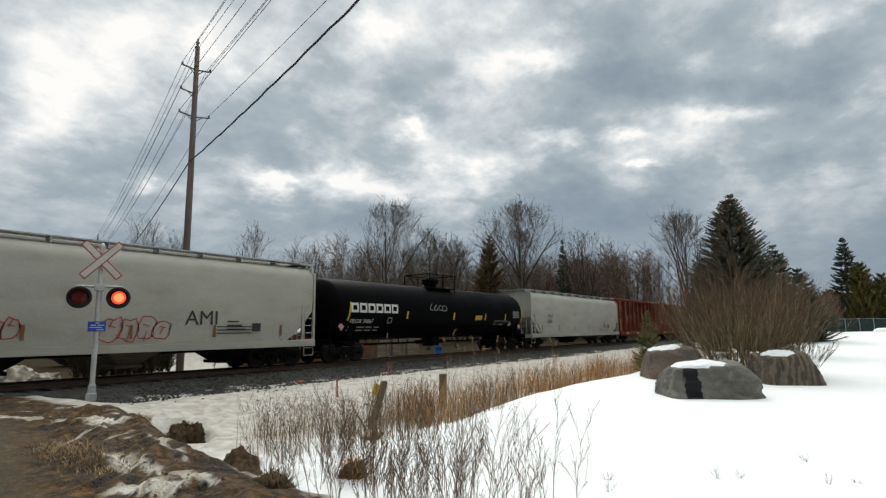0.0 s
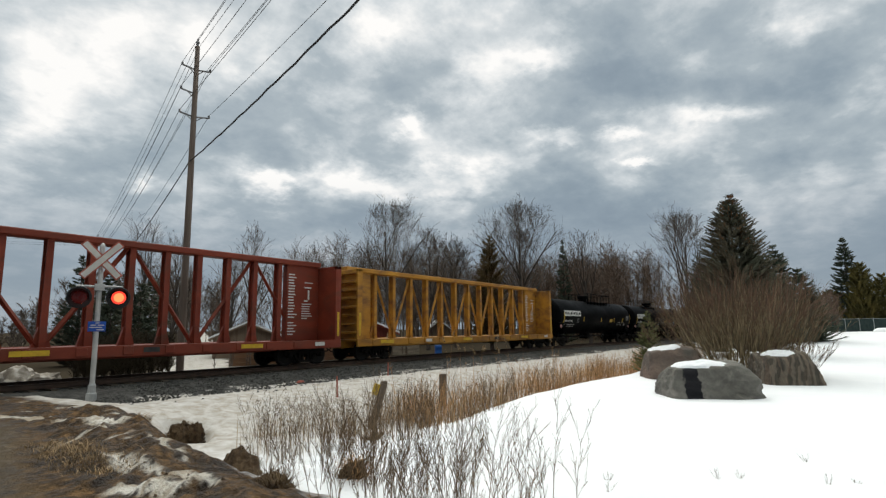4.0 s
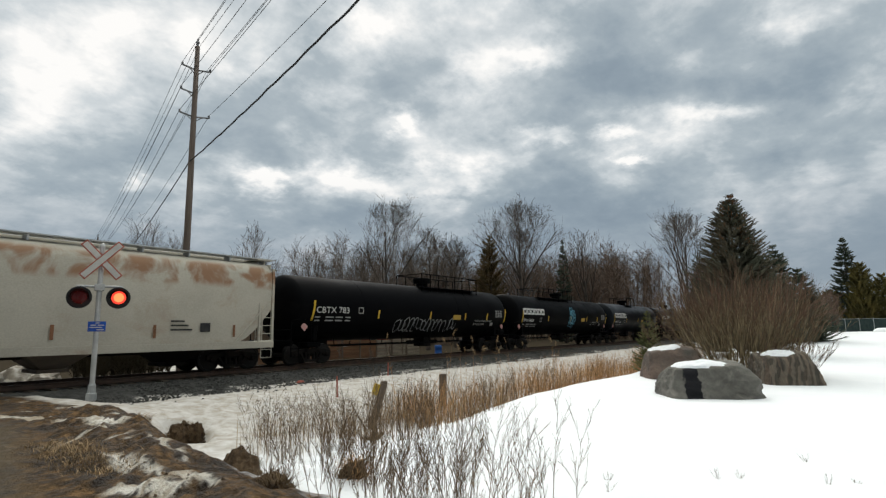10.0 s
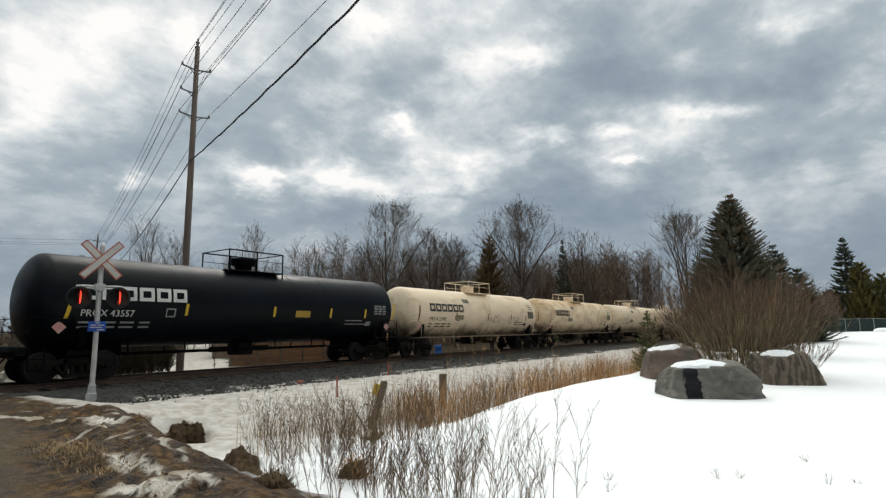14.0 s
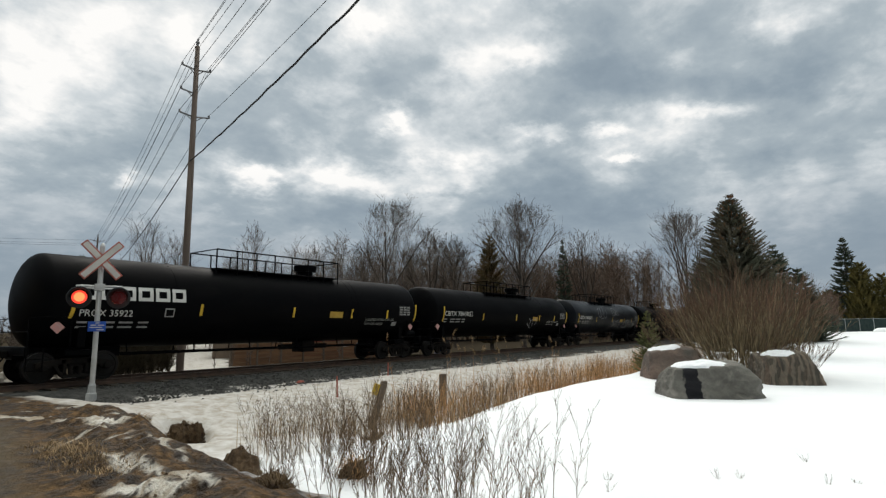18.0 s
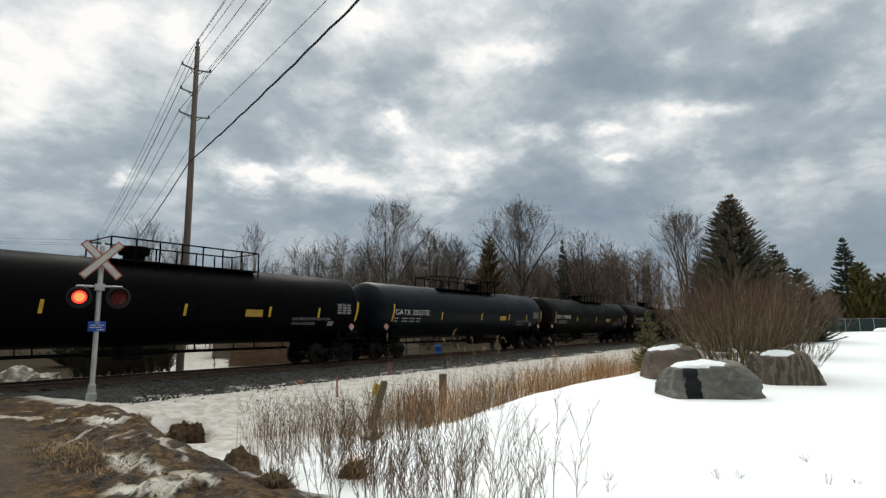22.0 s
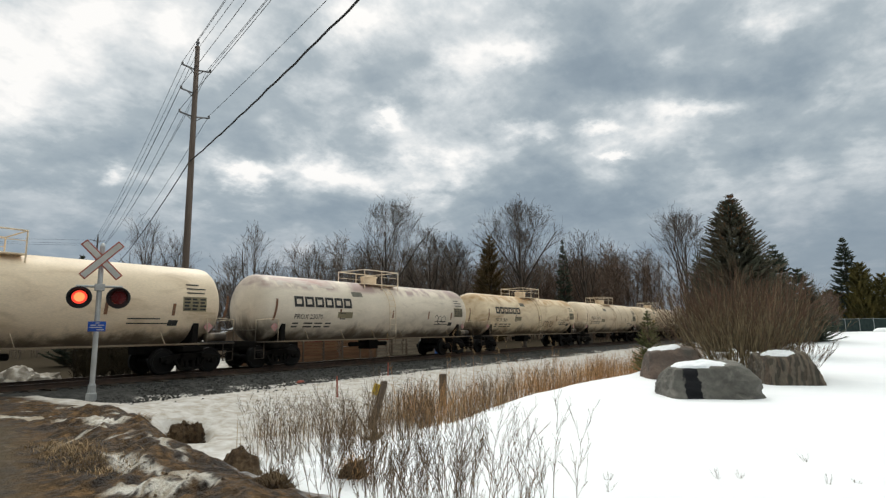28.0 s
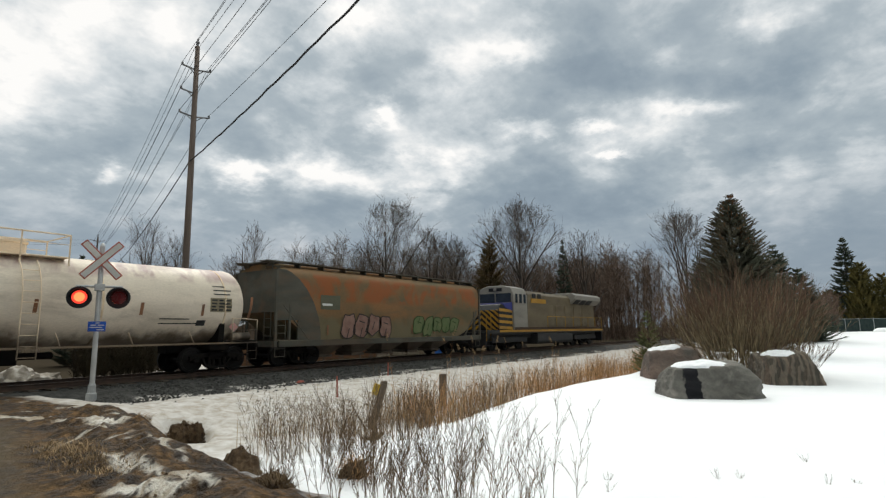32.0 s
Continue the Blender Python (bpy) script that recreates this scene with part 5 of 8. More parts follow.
P_LOCOGREY = paint("loco_grey_paint", (0.145, 0.112, 0.064), (0.115, 0.09, 0.053), (0.075, 0.057, 0.036), 0.36, 0.5)
P_LOCOSILVER = paint("loco_silver_paint", (0.24, 0.222, 0.19), (0.20, 0.185, 0.16), (0.13, 0.115, 0.095), 0.3, 0.5)
P_LOCOBLUE = paint("loco_blue_paint", (0.035, 0.045, 0.22), (0.03, 0.035, 0.17), None, 0.3, 0.4)
P_LOCOYELLOW = paint("loco_yellow_paint", (0.42, 0.225, 0.02), (0.34, 0.175, 0.02), (0.17, 0.105, 0.035), 0.32, 0.5)
P_BAND = paint("loco_brown_band", (0.035, 0.018, 0.010), (0.05, 0.027, 0.015), None, 0.3, 0.6)
P_UNDER = paint("loco_underframe_paint", (0.03, 0.03, 0.032), (0.045, 0.044, 0.042), (0.06, 0.052, 0.045), 0.35, 0.7)
M_GLASS = surface("dark_window_glass", (0.02, 0.026, 0.035), (0.03, 0.038, 0.05), 2, 20, 0.12, 0.0, 0)


def locomotive(spec):
    """A six-axle diesel locomotive, its cab leading."""
    length = spec["length"]
    e = length / 2 - 0.6
    car = thing("diesel_locomotive", spec["label"], "locomotive", group="freight train")
    part("underframe", Build().box(-e, e, -1.5, 1.5, 1.18, 1.42).box(-e + 0.4, e - 0.4, -0.9, 0.9, 0.8, 1.2), P_UNDER, car, bevel=0.02)
    part("sill_stripe", Build().box(-e + 1.6, e, -1.53, -1.502, 1.28, 1.43), P_LOCOYELLOW, car, "yellow reflective sill stripe")
    part("pilot", Build().prism([(-e - 0.25, 0.28), (-e + 0.1, 0.28), (-e + 0.25, 1.3), (-e - 0.05, 1.3)], -1.4, 1.4), M_BLACKPAINT, car, bevel=0.03)
    part("rear_pilot", Build().box(e - 0.1, e + 0.15, -1.4, 1.4, 0.35, 1.42), M_BLACKPAINT, car, bevel=0.03)
    # wide nose with black and yellow bands that slant across its front and run level along its sides
    n0, n1 = -e + 1.75, -e + 3.65
    nose = [(n0, 1.42), (n0 - 0.04, 2.75), (n0 + 0.3, 3.2), (n1, 3.34), (n1, 1.42)]
    part("nose", Build().prism(nose, -1.36, 1.36), M_BLACKPAINT, car, "black nose under yellow bands", bevel=0.06)
    for k in range(-1, 6):
        z = 1.12 + 0.40 * k
        for s in (-1, 1):
            b = Build()
            y = s * 1.375
            q = [max(1.44, min(3.12, v)) for v in (z, z - 0.08, z + 0.12, z + 0.2)]
            if q[3] - q[0] > 0.03:
                b.add([(n0 + 0.02, y, q[0]), (n1, y, q[1]), (n1, y, q[2]), (n0 + 0.02, y, q[3])], [(0, 1, 2, 3)])
                part("nose_band", b, P_LOCOYELLOW, car, "yellow level band")
            b = Build()
            m = 6
            for i in range(m):
                ya, yb = s * 1.36 * (1 - i / m), s * 1.36 * (1 - (i + 1) / m)
                za, zb = z + 1.15 * i / m, z + 1.15 * (i + 1) / m
                q = [max(1.44, min(2.8, v)) for v in (za, zb, zb + 0.2, za + 0.2)]
                if q[2] - q[1] > 0.03 or q[3] - q[0] > 0.03:
                    b.add([(n0 - 0.055, ya, q[0]), (n0 - 0.055, yb, q[1]), (n0 - 0.055, yb, q[2]), (n0 - 0.055, ya, q[3])], [(0, 1, 2, 3)])
            if b.v:
                part("nose_band", b, P_LOCOYELLOW, car, "yellow diagonal band")
    part("nose_cap", Build().prism([(n0 + 0.9, 3.0), (n1 - 0.01, 2.75), (n1 - 0.01, 3.38), (n0 + 0.45, 3.26)], -1.385, 1.385), P_LOCOBLUE, car, "blue panel below the windscreen", bevel=0.02)
    part("front_platform", Build().box(-e, n0, -1.45, 1.45, 1.30, 1.42), P_UNDER, car, bevel=0.02)
    # front steps and handrails
    for y in (-1.45, 1.45):
        b = Build()
        for k in range(4):
            b.box(-e - 0.1, -e + 0.5, y - 0.05, y + 0.1 if y < 0 else y + 0.05, 0.4 + 0.28 * k, 0.44 + 0.28 * k)
        b.box(-e + 0.5, -e + 0.56, y - 0.05, y + 0.05, 0.35, 1.42)
        part("steps", b, M_BLACKPAINT, car)
        part("grab_rail", Build().tube([(-e - 0.05, y, 0.7), (-e - 0.05, y, 2.5)], 0.025, 6).tube([(-e + 0.52, y, 0.7), (-e + 0.52, y, 2.5)], 0.025, 6), P_LOCOYELLOW, car)
    # cab
    c0, c1 = -e + 3.65, -e + 5.75
    cab = [(-1.5, 1.42), (1.5, 1.42), (1.5, 3.9), (1.25, 4.45), (0.6, 4.62), (-0.6, 4.62), (-1.25, 4.45), (-1.5, 3.9)]
    part("lower_band", Build().box(-e + 3.7, e - 0.7, -1.505, -1.03, 1.42, 1.62), P_BAND, car, "dark brown band above the sill")
    part("cab", Build().prism(cab, c0, c1, "x"), P_LOCOSILVER, car, "silver cab with dark windows", bevel=0.04)
    for y0, y1 in ((-1.3, -0.06), (0.06, 1.3)):
        part("windscreen", Build().box(c0 - 0.06, c0 - 0.02, y0, y1, 3.42, 4.05), M_GLASS, car, bevel=0.01)
    for x0, x1 in ((c0 + 0.25, c0 + 0.55), (c0 + 0.85, c0 + 1.2), (c0 + 1.5, c0 + 1.8)):
        part("side_window", Build().box(x0, x1, -1.525, -1.48, 3.35, 4.0), M_GLASS, car, bevel=0.01)
    part("number_board", Build().box(c0 - 0.05, c0 + 0.02, -0.55, 0.55, 4.22, 4.45), M_BLACKPAINT, car, bevel=0.02)
    part("headlight", Build().lathe([(-0.02, 0.12), (0.05, 0.13)], "x", 12, (c0 - 0.06, 0, 4.34)), P_LOCOSILVER, car)
    # long hood
    h0, h1 = c1, e - 0.7
    part("hood", Build().prism([(-1.0, 1.42), (1.0, 1.42), (1.0, 4.1), (0.75, 4.32), (-0.75, 4.32), (-1.0, 4.1)], h0, h1, "x"), P_LOCOGREY, car, bevel=0.03)
    part("equipment_cab", Build().prism([(-1.48, 1.42), (-0.9, 1.42), (-0.9, 4.3), (-1.2, 4.3), (-1.48, 4.05)], h0 + 0.02, h0 + 3.2, "x"), P_LOCOGREY, car, bevel=0.03)
    part("yellow_panel", Build().box(h0 + 0.6, h0 + 3.1, -1.52, -1.484, 3.42, 3.75), P_LOCOYELLOW, car, "yellow panel with dark vents")
    for x in (h0 + 0.8, h0 + 1.7):
        part("vent", Build().box(x, x + 0.55, -1.512, -1.47, 3.78, 4.12), M_BLACKPAINT, car)
    rx0, rx1 = h1 - 5.6, h1 + 0.5
    part("radiator", Build().prism([(-1.52, 4.0), (-1.1, 3.62), (1.1, 3.62), (1.52, 4.0), (1.52, 4.35), (1.2, 4.55), (-1.2, 4.55), (-1.52, 4.35)], rx0, rx1, "x"), P_LOCOSILVER, car, "overhanging grey radiator housing", bevel=0.04)
    for k in range(3):
        part("radiator_grille", Build().prism([(-1.50, 3.96), (-1.13, 3.60), (-1.10, 3.66), (-1.47, 4.02)], rx0 + 0.3 + 1.35 * k, rx0 + 1.4 + 1.35 * k, "x"), M_BLACKPAINT, car)
    for k in range(5):
        x = h0 + 4.0 + 1.9 * k
        part("hood_door", Build().box(x, x + 1.5, -1.02, -0.995, 1.7, 3.4), P_LOCOGREY, car, bevel=0.008)
    part("exhaust", Build().box(h0 + 5.4, h0 + 6.6, -0.4, 0.4, 4.3, 4.5), M_BLACKPAINT, car, bevel=0.03)
    b = Build()
    for s in (-1, 1):
        b.tube([(h0 + 3.4, s * 1.47, 2.45), (e - 0.1, s * 1.47, 2.45)], 0.022, 6)
        for k in range(8):
            x = h0 + 3.4 + (e - 0.1 - h0 - 3.4) * k / 7
            b.tube([(x, s * 1.47, 1.42), (x, s * 1.47, 2.45)], 0.022, 6)
    part("handrail", b, P_LOCOYELLOW, car)
    part("fuel_tank", Build().prism([(-1.35, 0.35), (-1.5, 0.55), (-1.5, 1.15), (1.5, 1.15), (1.5, 0.55), (1.35, 0.35)], -3.2, 3.4, "x"), P_UNDER, car, bevel=0.04)
    for s in (-1, 1):
        x = s * 6.9
        truck(car, x, 1.95, 0.53, True)
        b = Build()
        b.box(x - 2.5, x + 2.5, -1.22, -1.02, 0.55, 0.95).box(x - 2.5, x + 2.5, 1.02, 1.22, 0.55, 0.95)
        part("truck_beam", b, P_UNDER, car, bevel=0.03)
    coupler(car, length)
    return car


# ---- the train: where each coupling lies along it, and what runs between ----
GAPS = [-319, -299.3, -279.35, -259.05, -236.1, -213.1, -190.05, -170.3, -150.4, -130.2, -110.3, -90.4, -70.7, -50.9, -33.3, -15.4, 1.9, 18.8, 35.5, 51.9,
        69, 88.3, 108.6, 128.3, 148.1, 168.3, 188.2, 208.7, 229.4, 251.2, 270.6, 287.8, 304.8, 322, 339.2, 356.3, 373.3, 389.8, 412]
BLK, PALE = "black tank car with yellow reflector strips and white marks", "cream-white tank car with black marks and grimy ends"
W, Y, B, R, G, PK = P_SCRAWL, P_SCRAWLYELLOW, P_SCRAWLBLUE, P_SCRAWLRED, P_SCRAWLGREEN, P_SCRAWLPINK
CONSIST = [
    (hopper_car, dict(paint=P_GREY, label="pale grey covered hopper car with red and black graffiti", spray=[(R, -2.8, 1.6, 1.2, 0.7, 3), (R, 0.6, 1.55, 2.2, 0.85, 5)], tagged_text="AMI")),
    (tank_car, dict(paint=P_BLACK, emblem=True, mark="PROX 30067", high=2.36, label="black tank car with a white block emblem and faint scrawls", spray=[(W, -2.0, 2.75, 1.6, 0.5, 8)], rail="short")),
    (hopper_car, dict(paint=P_GREY, mark=("MULX", "52354"), label="pale grey covered hopper car with black stencilled marks", bays=3, spray=[(R, 4.0, 1.35, 2.5, 0.35, 12)])),
    (centre_beam, dict(paint=P_RED, label="oxide red centre-beam flatcar, empty, with bulkhead ends")),
    (centre_beam, dict(paint=P_RED, label="oxide red centre-beam flatcar, empty, with close-set posts", posts=14)),
    (centre_beam, dict(paint=P_YELLOW, label="worn yellow centre-beam flatcar with chipped paint", posts=12, lattice=True)),
    (tank_car, dict(paint=P_BLACK, emblem=True, mark="PROX 37458", label="black tank car with a white block emblem", rail="after", dome=-0.3)),
    (tank_car, dict(paint=P_BLACK, emblem=True, mark="PROX 34875", wide=0.9, label="black tank car with a white emblem and long white graffiti", rail="before", dome=1.0, spray=[(W, 0.2, 2.2, 2.6, 1.1, 21), (R, 4.2, 2.2, 1.8, 0.4, 22), (B, 7.0, 2.05, 1.0, 0.4, 23)])),
    (tank_car, dict(paint=P_BROWNBLACK, mark="CBTX 765372", label="brownish black tank car with yellow and white graffiti", rail="before", dome=1.0, spray=[(Y, -0.5, 2.0, 3.6, 0.9, 31), (W, 4.2, 1.9, 3.4, 0.8, 32)])),
    (tank_car, dict(paint=P_BLUEGREY, mark="UTLX 651077", ink=P_LETTERYELLOW, label="blue-grey tank car with ochre marks", rail="short", dome=0.3)),
    (hopper_car, dict(paint=P_RUSTY, mark=("CRDX", "71199"), label="cream covered hopper car streaked with rust", bays=4, spray=[(B, -2.7, 1.55, 0.5, 0.4, 41)])),
    (tank_car, dict(paint=P_BLACK, mark="CBTX 783", label="black tank car with a long white scrawl", rail="after", dome=1.5, spray=[(W, -2.5, 1.75, 5.6, 0.9, 51)])),
    (tank_car, dict(paint=P_BLACK, emblem=True, mark="PROX 84026", label="black tank car with a white emblem and a blue painted swirl", rail="before", dome=0.8, spray=[(B, 0.2, 2.5, 1.1, 1.7, 61), (B, 0.2, 2.3, 1.1, 1.4, 62)])),
    (tank_car, dict(paint=P_BLUEBLACK, emblem=True, mark="PROX 43522", label="blue-black tank car with a white block emblem and yellow label", rail="short", dome=-0.2)),
    (tank_car, dict(paint=P_BLUEBLACK, emblem=True, mark="PROX 44392", label="blue-black tank car with a white block emblem and yellow label", rail="short", dome=-0.2)),
    (tank_car, dict(paint=P_BLUEBLACK, emblem=True, mark="PROX 43557", label="blue-black tank car with a white block emblem and data panel", rail="short", dome=-0.2)),
    (tank_car, dict(paint=P_CREAM, pale=True, emblem=True, mark="PROX 23085", label="cream tank car with black marks and a dark scrawl", spray=[(P_LETTERDARK, 0.0, 2.2, 1.8, 0.7, 71), (P_LETTERDARK, 3.0, 2.1, 1.6, 0.7, 72)])),
    (tank_car, dict(paint=P_STAINED, pale=True, emblem=True, label="cream tank car with rust streaks and a black emblem", wide=0.8)),
    (tank_car, dict(paint=P_CREAM, pale=True, label="plain cream tank car with yellow reflectors", mark="GATX", reflector=P_REFLECT)),
    (tank_car, dict(paint=P_CREAM, pale=True, emblem=True, mark="PROX 23308", label="cream-white tank car with a black block emblem")),
    (tank_car, dict(paint=P_BLACK, emblem=True, mark="PROX 35922", label="black tank car with a broad white block emblem", rail="before", dome=2.2)),
    (tank_car, dict(paint=P_BLACK, mark="CBTX 784305", label="black tank car with white marks and a small scrawl", rail="before", dome=2.5, spray=[(W, 2.2, 1.95, 1.3, 0.9, 81)])),
    (tank_car, dict(paint=P_BLUEBLACK, mark="CBTX 785061", label="blue-black tank car covered in white outline graffiti", rail="before", dome=1.5, spray=[(W, -3.4, 3.0, 2.2, 1.1, 91), (W, 0.6, 3.1, 1.6, 0.8, 92), (W, 0.4, 1.9, 2.4, 0.7, 93), (W, 3.4, 1.9, 2.2, 0.8, 94), (W, 6.0, 1.9, 1.4, 0.7, 95)])),
    (tank_car, dict(paint=P_BLACK, mark="UTLX 933", ink=P_LETTERYELLOW, label="black tank car with ochre marks", rail="before", dome=1.2)),
    (tank_car, dict(paint=P_BLACK, mark="SHQX 51530", label="black tank car with large white marks", rail="after", dome=-0.8, spray=[(W, -6.0, 1.7, 0.8, 0.4, 99)])),
    (tank_car, dict(paint=P_BLUEBLACK, mark="GATX 205378", label="dark blue-black tank car with yellow reflectors", rail="before", dome=1.8)),
    (tank_car, dict(paint=P_BROWNBLACK, mark="CBTX 784548", label="brownish black tank car with white marks", rail="after", dome=-0.6)),
    (tank_car, dict(paint=P_BROWNBLACK, mark="CBTX 784122", label="brownish black tank car with white marks and yellow end strips", rail="after", dome=-0.6, spray=[(B, 3.5, 1.8, 2.0, 0.4, 103)])),
    (tank_car, dict(paint=P_BLACK, mark="NATX 401213", label="black tank car with large slanted white marks", rail="after", dome=-0.4)),
    (tank_car, dict(paint=P_BLACK, mark="TILX 307059", label="black tank car with a yellow warning label", rail="short", dome=0.4)),
    (tank_car, dict(paint=P_CREAM, pale=True, emblem=True, mark="PROX 23334", label="cream tank car with a large black block emblem", wide=1.1)),
    (tank_car, dict(paint=P_WHITE, pale=True, emblem=True, mark="PROX 23070", stain=True, label="dirty white tank car with a faded red spill stain", spray=[(P_LETTERDARK, 4.0, 2.1, 1.0, 0.6, 111)])),
    (tank_car, dict(paint=P_STAINED, pale=True, emblem=True, mark="PROX 23267", label="cream tank car streaked with rust and scrawled in black", spray=[(P_LETTERDARK, 0.4, 1.85, 2.4, 0.7, 121), (P_LETTERDARK, 4.0, 2.0, 2.2, 0.7, 122)])),
    (tank_car, dict(paint=P_CREAM, pale=True, mark="PROX 23173", rings=7, label="cream tank car with ring-shaped weld seams")),
    (tank_car, dict(paint=P_CREAM, pale=True, mark="PROX 23178", tag=P_LETTERYELLOW, rings=7, label="cream tank car with weld seams and a yellow label")),
    (tank_car, dict(paint=P_WHITE, pale=True, emblem=True, mark="PROX 23031", rings=4, label="white tank car with a black emblem and a tan plate")),
    (hopper_car, dict(paint=P_OLIVE, ends=P_OLIVEGREY, old=True, label="rust-brown covered hopper car with pink and green graffiti", bays=5, tags=[(PK, P_LETTERDARK, -4.2, 1.72, 3.5, 1.1, 131, 4), (G, P_SCRAWLDARK, 1.2, 1.75, 4.2, 1.0, 133, 5)], plate=True)),
    (locomotive, dict(label="grey, blue and yellow diesel locomotive with a striped nose")),
]
TRAIN = []
for k, (make, spec) in enumerate(CONSIST):
    spec["length"] = GAPS[k + 1] - GAPS[k]
    vehicle = make(spec)
    vehicle.matrix_basis = pose((GAPS[k] + GAPS[k + 1]) / 2 + SPEED * 15, RAIL_Y, 0)
    TRAIN.append((vehicle, (GAPS[k] + GAPS[k + 1]) / 2))


# ---- trees, shrubs, reeds, stones ----
def twig(b, p, q, r0, r1):
    """A three-sided twig from p to q, drawn to a point where it thins out."""
    dx, dy, dz = q[0] - p[0], q[1] - p[1], q[2] - p[2]
    d = math.sqrt(dx * dx + dy * dy + dz * dz) or 1.0
    dx, dy, dz = dx / d, dy / d, dz / d
    if abs(dz) < 0.9:
        ux, uy, uz = dy, -dx, 0.0
    else:
        ux, uy, uz = 0.0, dz, -dy
    m = math.sqrt(ux * ux + uy * uy + uz * uz) or 1.0
    ux, uy, uz = ux / m, uy / m, uz / m
    vx, vy, vz = dy * uz - dz * uy, dz * ux - dx * uz, dx * uy - dy * ux
    n = len(b.v)
    pointed = r1 < 0.72 * r0
    for c, r in ((p, r0),) if pointed else ((p, r0), (q, r1)):
        for ca, sa in ((1.0, 0.0), (-0.5, 0.866), (-0.5, -0.866)):
            b.v.append((c[0] + r * (ux * ca + vx * sa), c[1] + r * (uy * ca + vy * sa), c[2] + r * (uz * ca + vz * sa)))
    if pointed:
        b.v.append((q[0], q[1], q[2]))
        b.f += [(n, n + 1, n + 3), (n + 1, n + 2, n + 3), (n + 2, n, n + 3)]
    else:
        b.f += [(n, n + 1, n + 4, n + 3), (n + 1, n + 2, n + 5, n + 4), (n + 2, n, n + 3, n + 5)]


def bough(b, trunk, rnd, p, way, length, radius, level, least, inside, up, spread):
    """A limb that bends upwards, sends out side branches all along and ends in fine twigs."""
    steps = (2, 3, 4, 5)[min(level, 3)]
    to, at = Vector(way), Vector(p)
    turn = rnd.uniform(0, 6.283)
    for i in range(steps):
        to = (to + Vector((rnd.gauss(0, 1), rnd.gauss(0, 1), rnd.gauss(0, 0.5) + up)) * 0.13).normalized()
        nxt = at + to * length / steps
        r0, r1 = max(least, radius * (1 - 0.75 * i / steps)), max(least, radius * (1 - 0.75 * (i + 1) / steps))
        if trunk is not None and r0 > 0.05:
            trunk.tube([at, nxt], [r0, r1], 6, False)
        else:
            twig(b, at, nxt, r0, r1)
        if level > 0 and (i > 0 or level < 3):
            for _ in range(2 if level > 1 else rnd.choice((1, 1, 2))):
                turn += 2.4
                a = spread * rnd.uniform(0.7, 1.3)
                side = to.orthogonal().normalized()
                side = side * math.cos(turn) + to.cross(side) * math.sin(turn)
                w = (to * math.cos(a) + side * math.sin(a)).normalized()
                s = at.lerp(nxt, rnd.uniform(0.3, 1.0))
                bough(b, trunk, rnd, s, w, length * rnd.uniform(0.40, 0.64) * (1.1 - 0.35 * i / steps), r1 * rnd.uniform(0.45, 0.65), level - 1, least, inside, up, spread)
        at = nxt
        if not inside(at):
            return


def sprig(b, rnd, p, way, length, radius, level, spread, least):
    """A weed stem with short side twigs, most of them near its top."""
    to, at = Vector(way), Vector(p)
    steps = 5
    for i in range(steps):
        to = (to + Vector((rnd.gauss(0, 0.07), rnd.gauss(0, 0.07), 0.04))).normalized()
        nxt = at + to * length / steps
        twig(b, at, nxt, max(least, radius * (1 - 0.8 * i / steps)), max(least, radius * (1 - 0.8 * (i + 1) / steps)))
        if level and i > 0:
            for _ in range(2 if level > 1 else 1):
                a = rnd.uniform(0, 6.283)
                w = (to + Vector((math.cos(a), math.sin(a), 0.25)) * spread * rnd.uniform(0.7, 1.3)).normalized()
                sprig(b, rnd, at.lerp(nxt, rnd.random()), w, length * rnd.uniform(0.22, 0.42), radius * 0.5, level - 1, spread, least)
        at = nxt


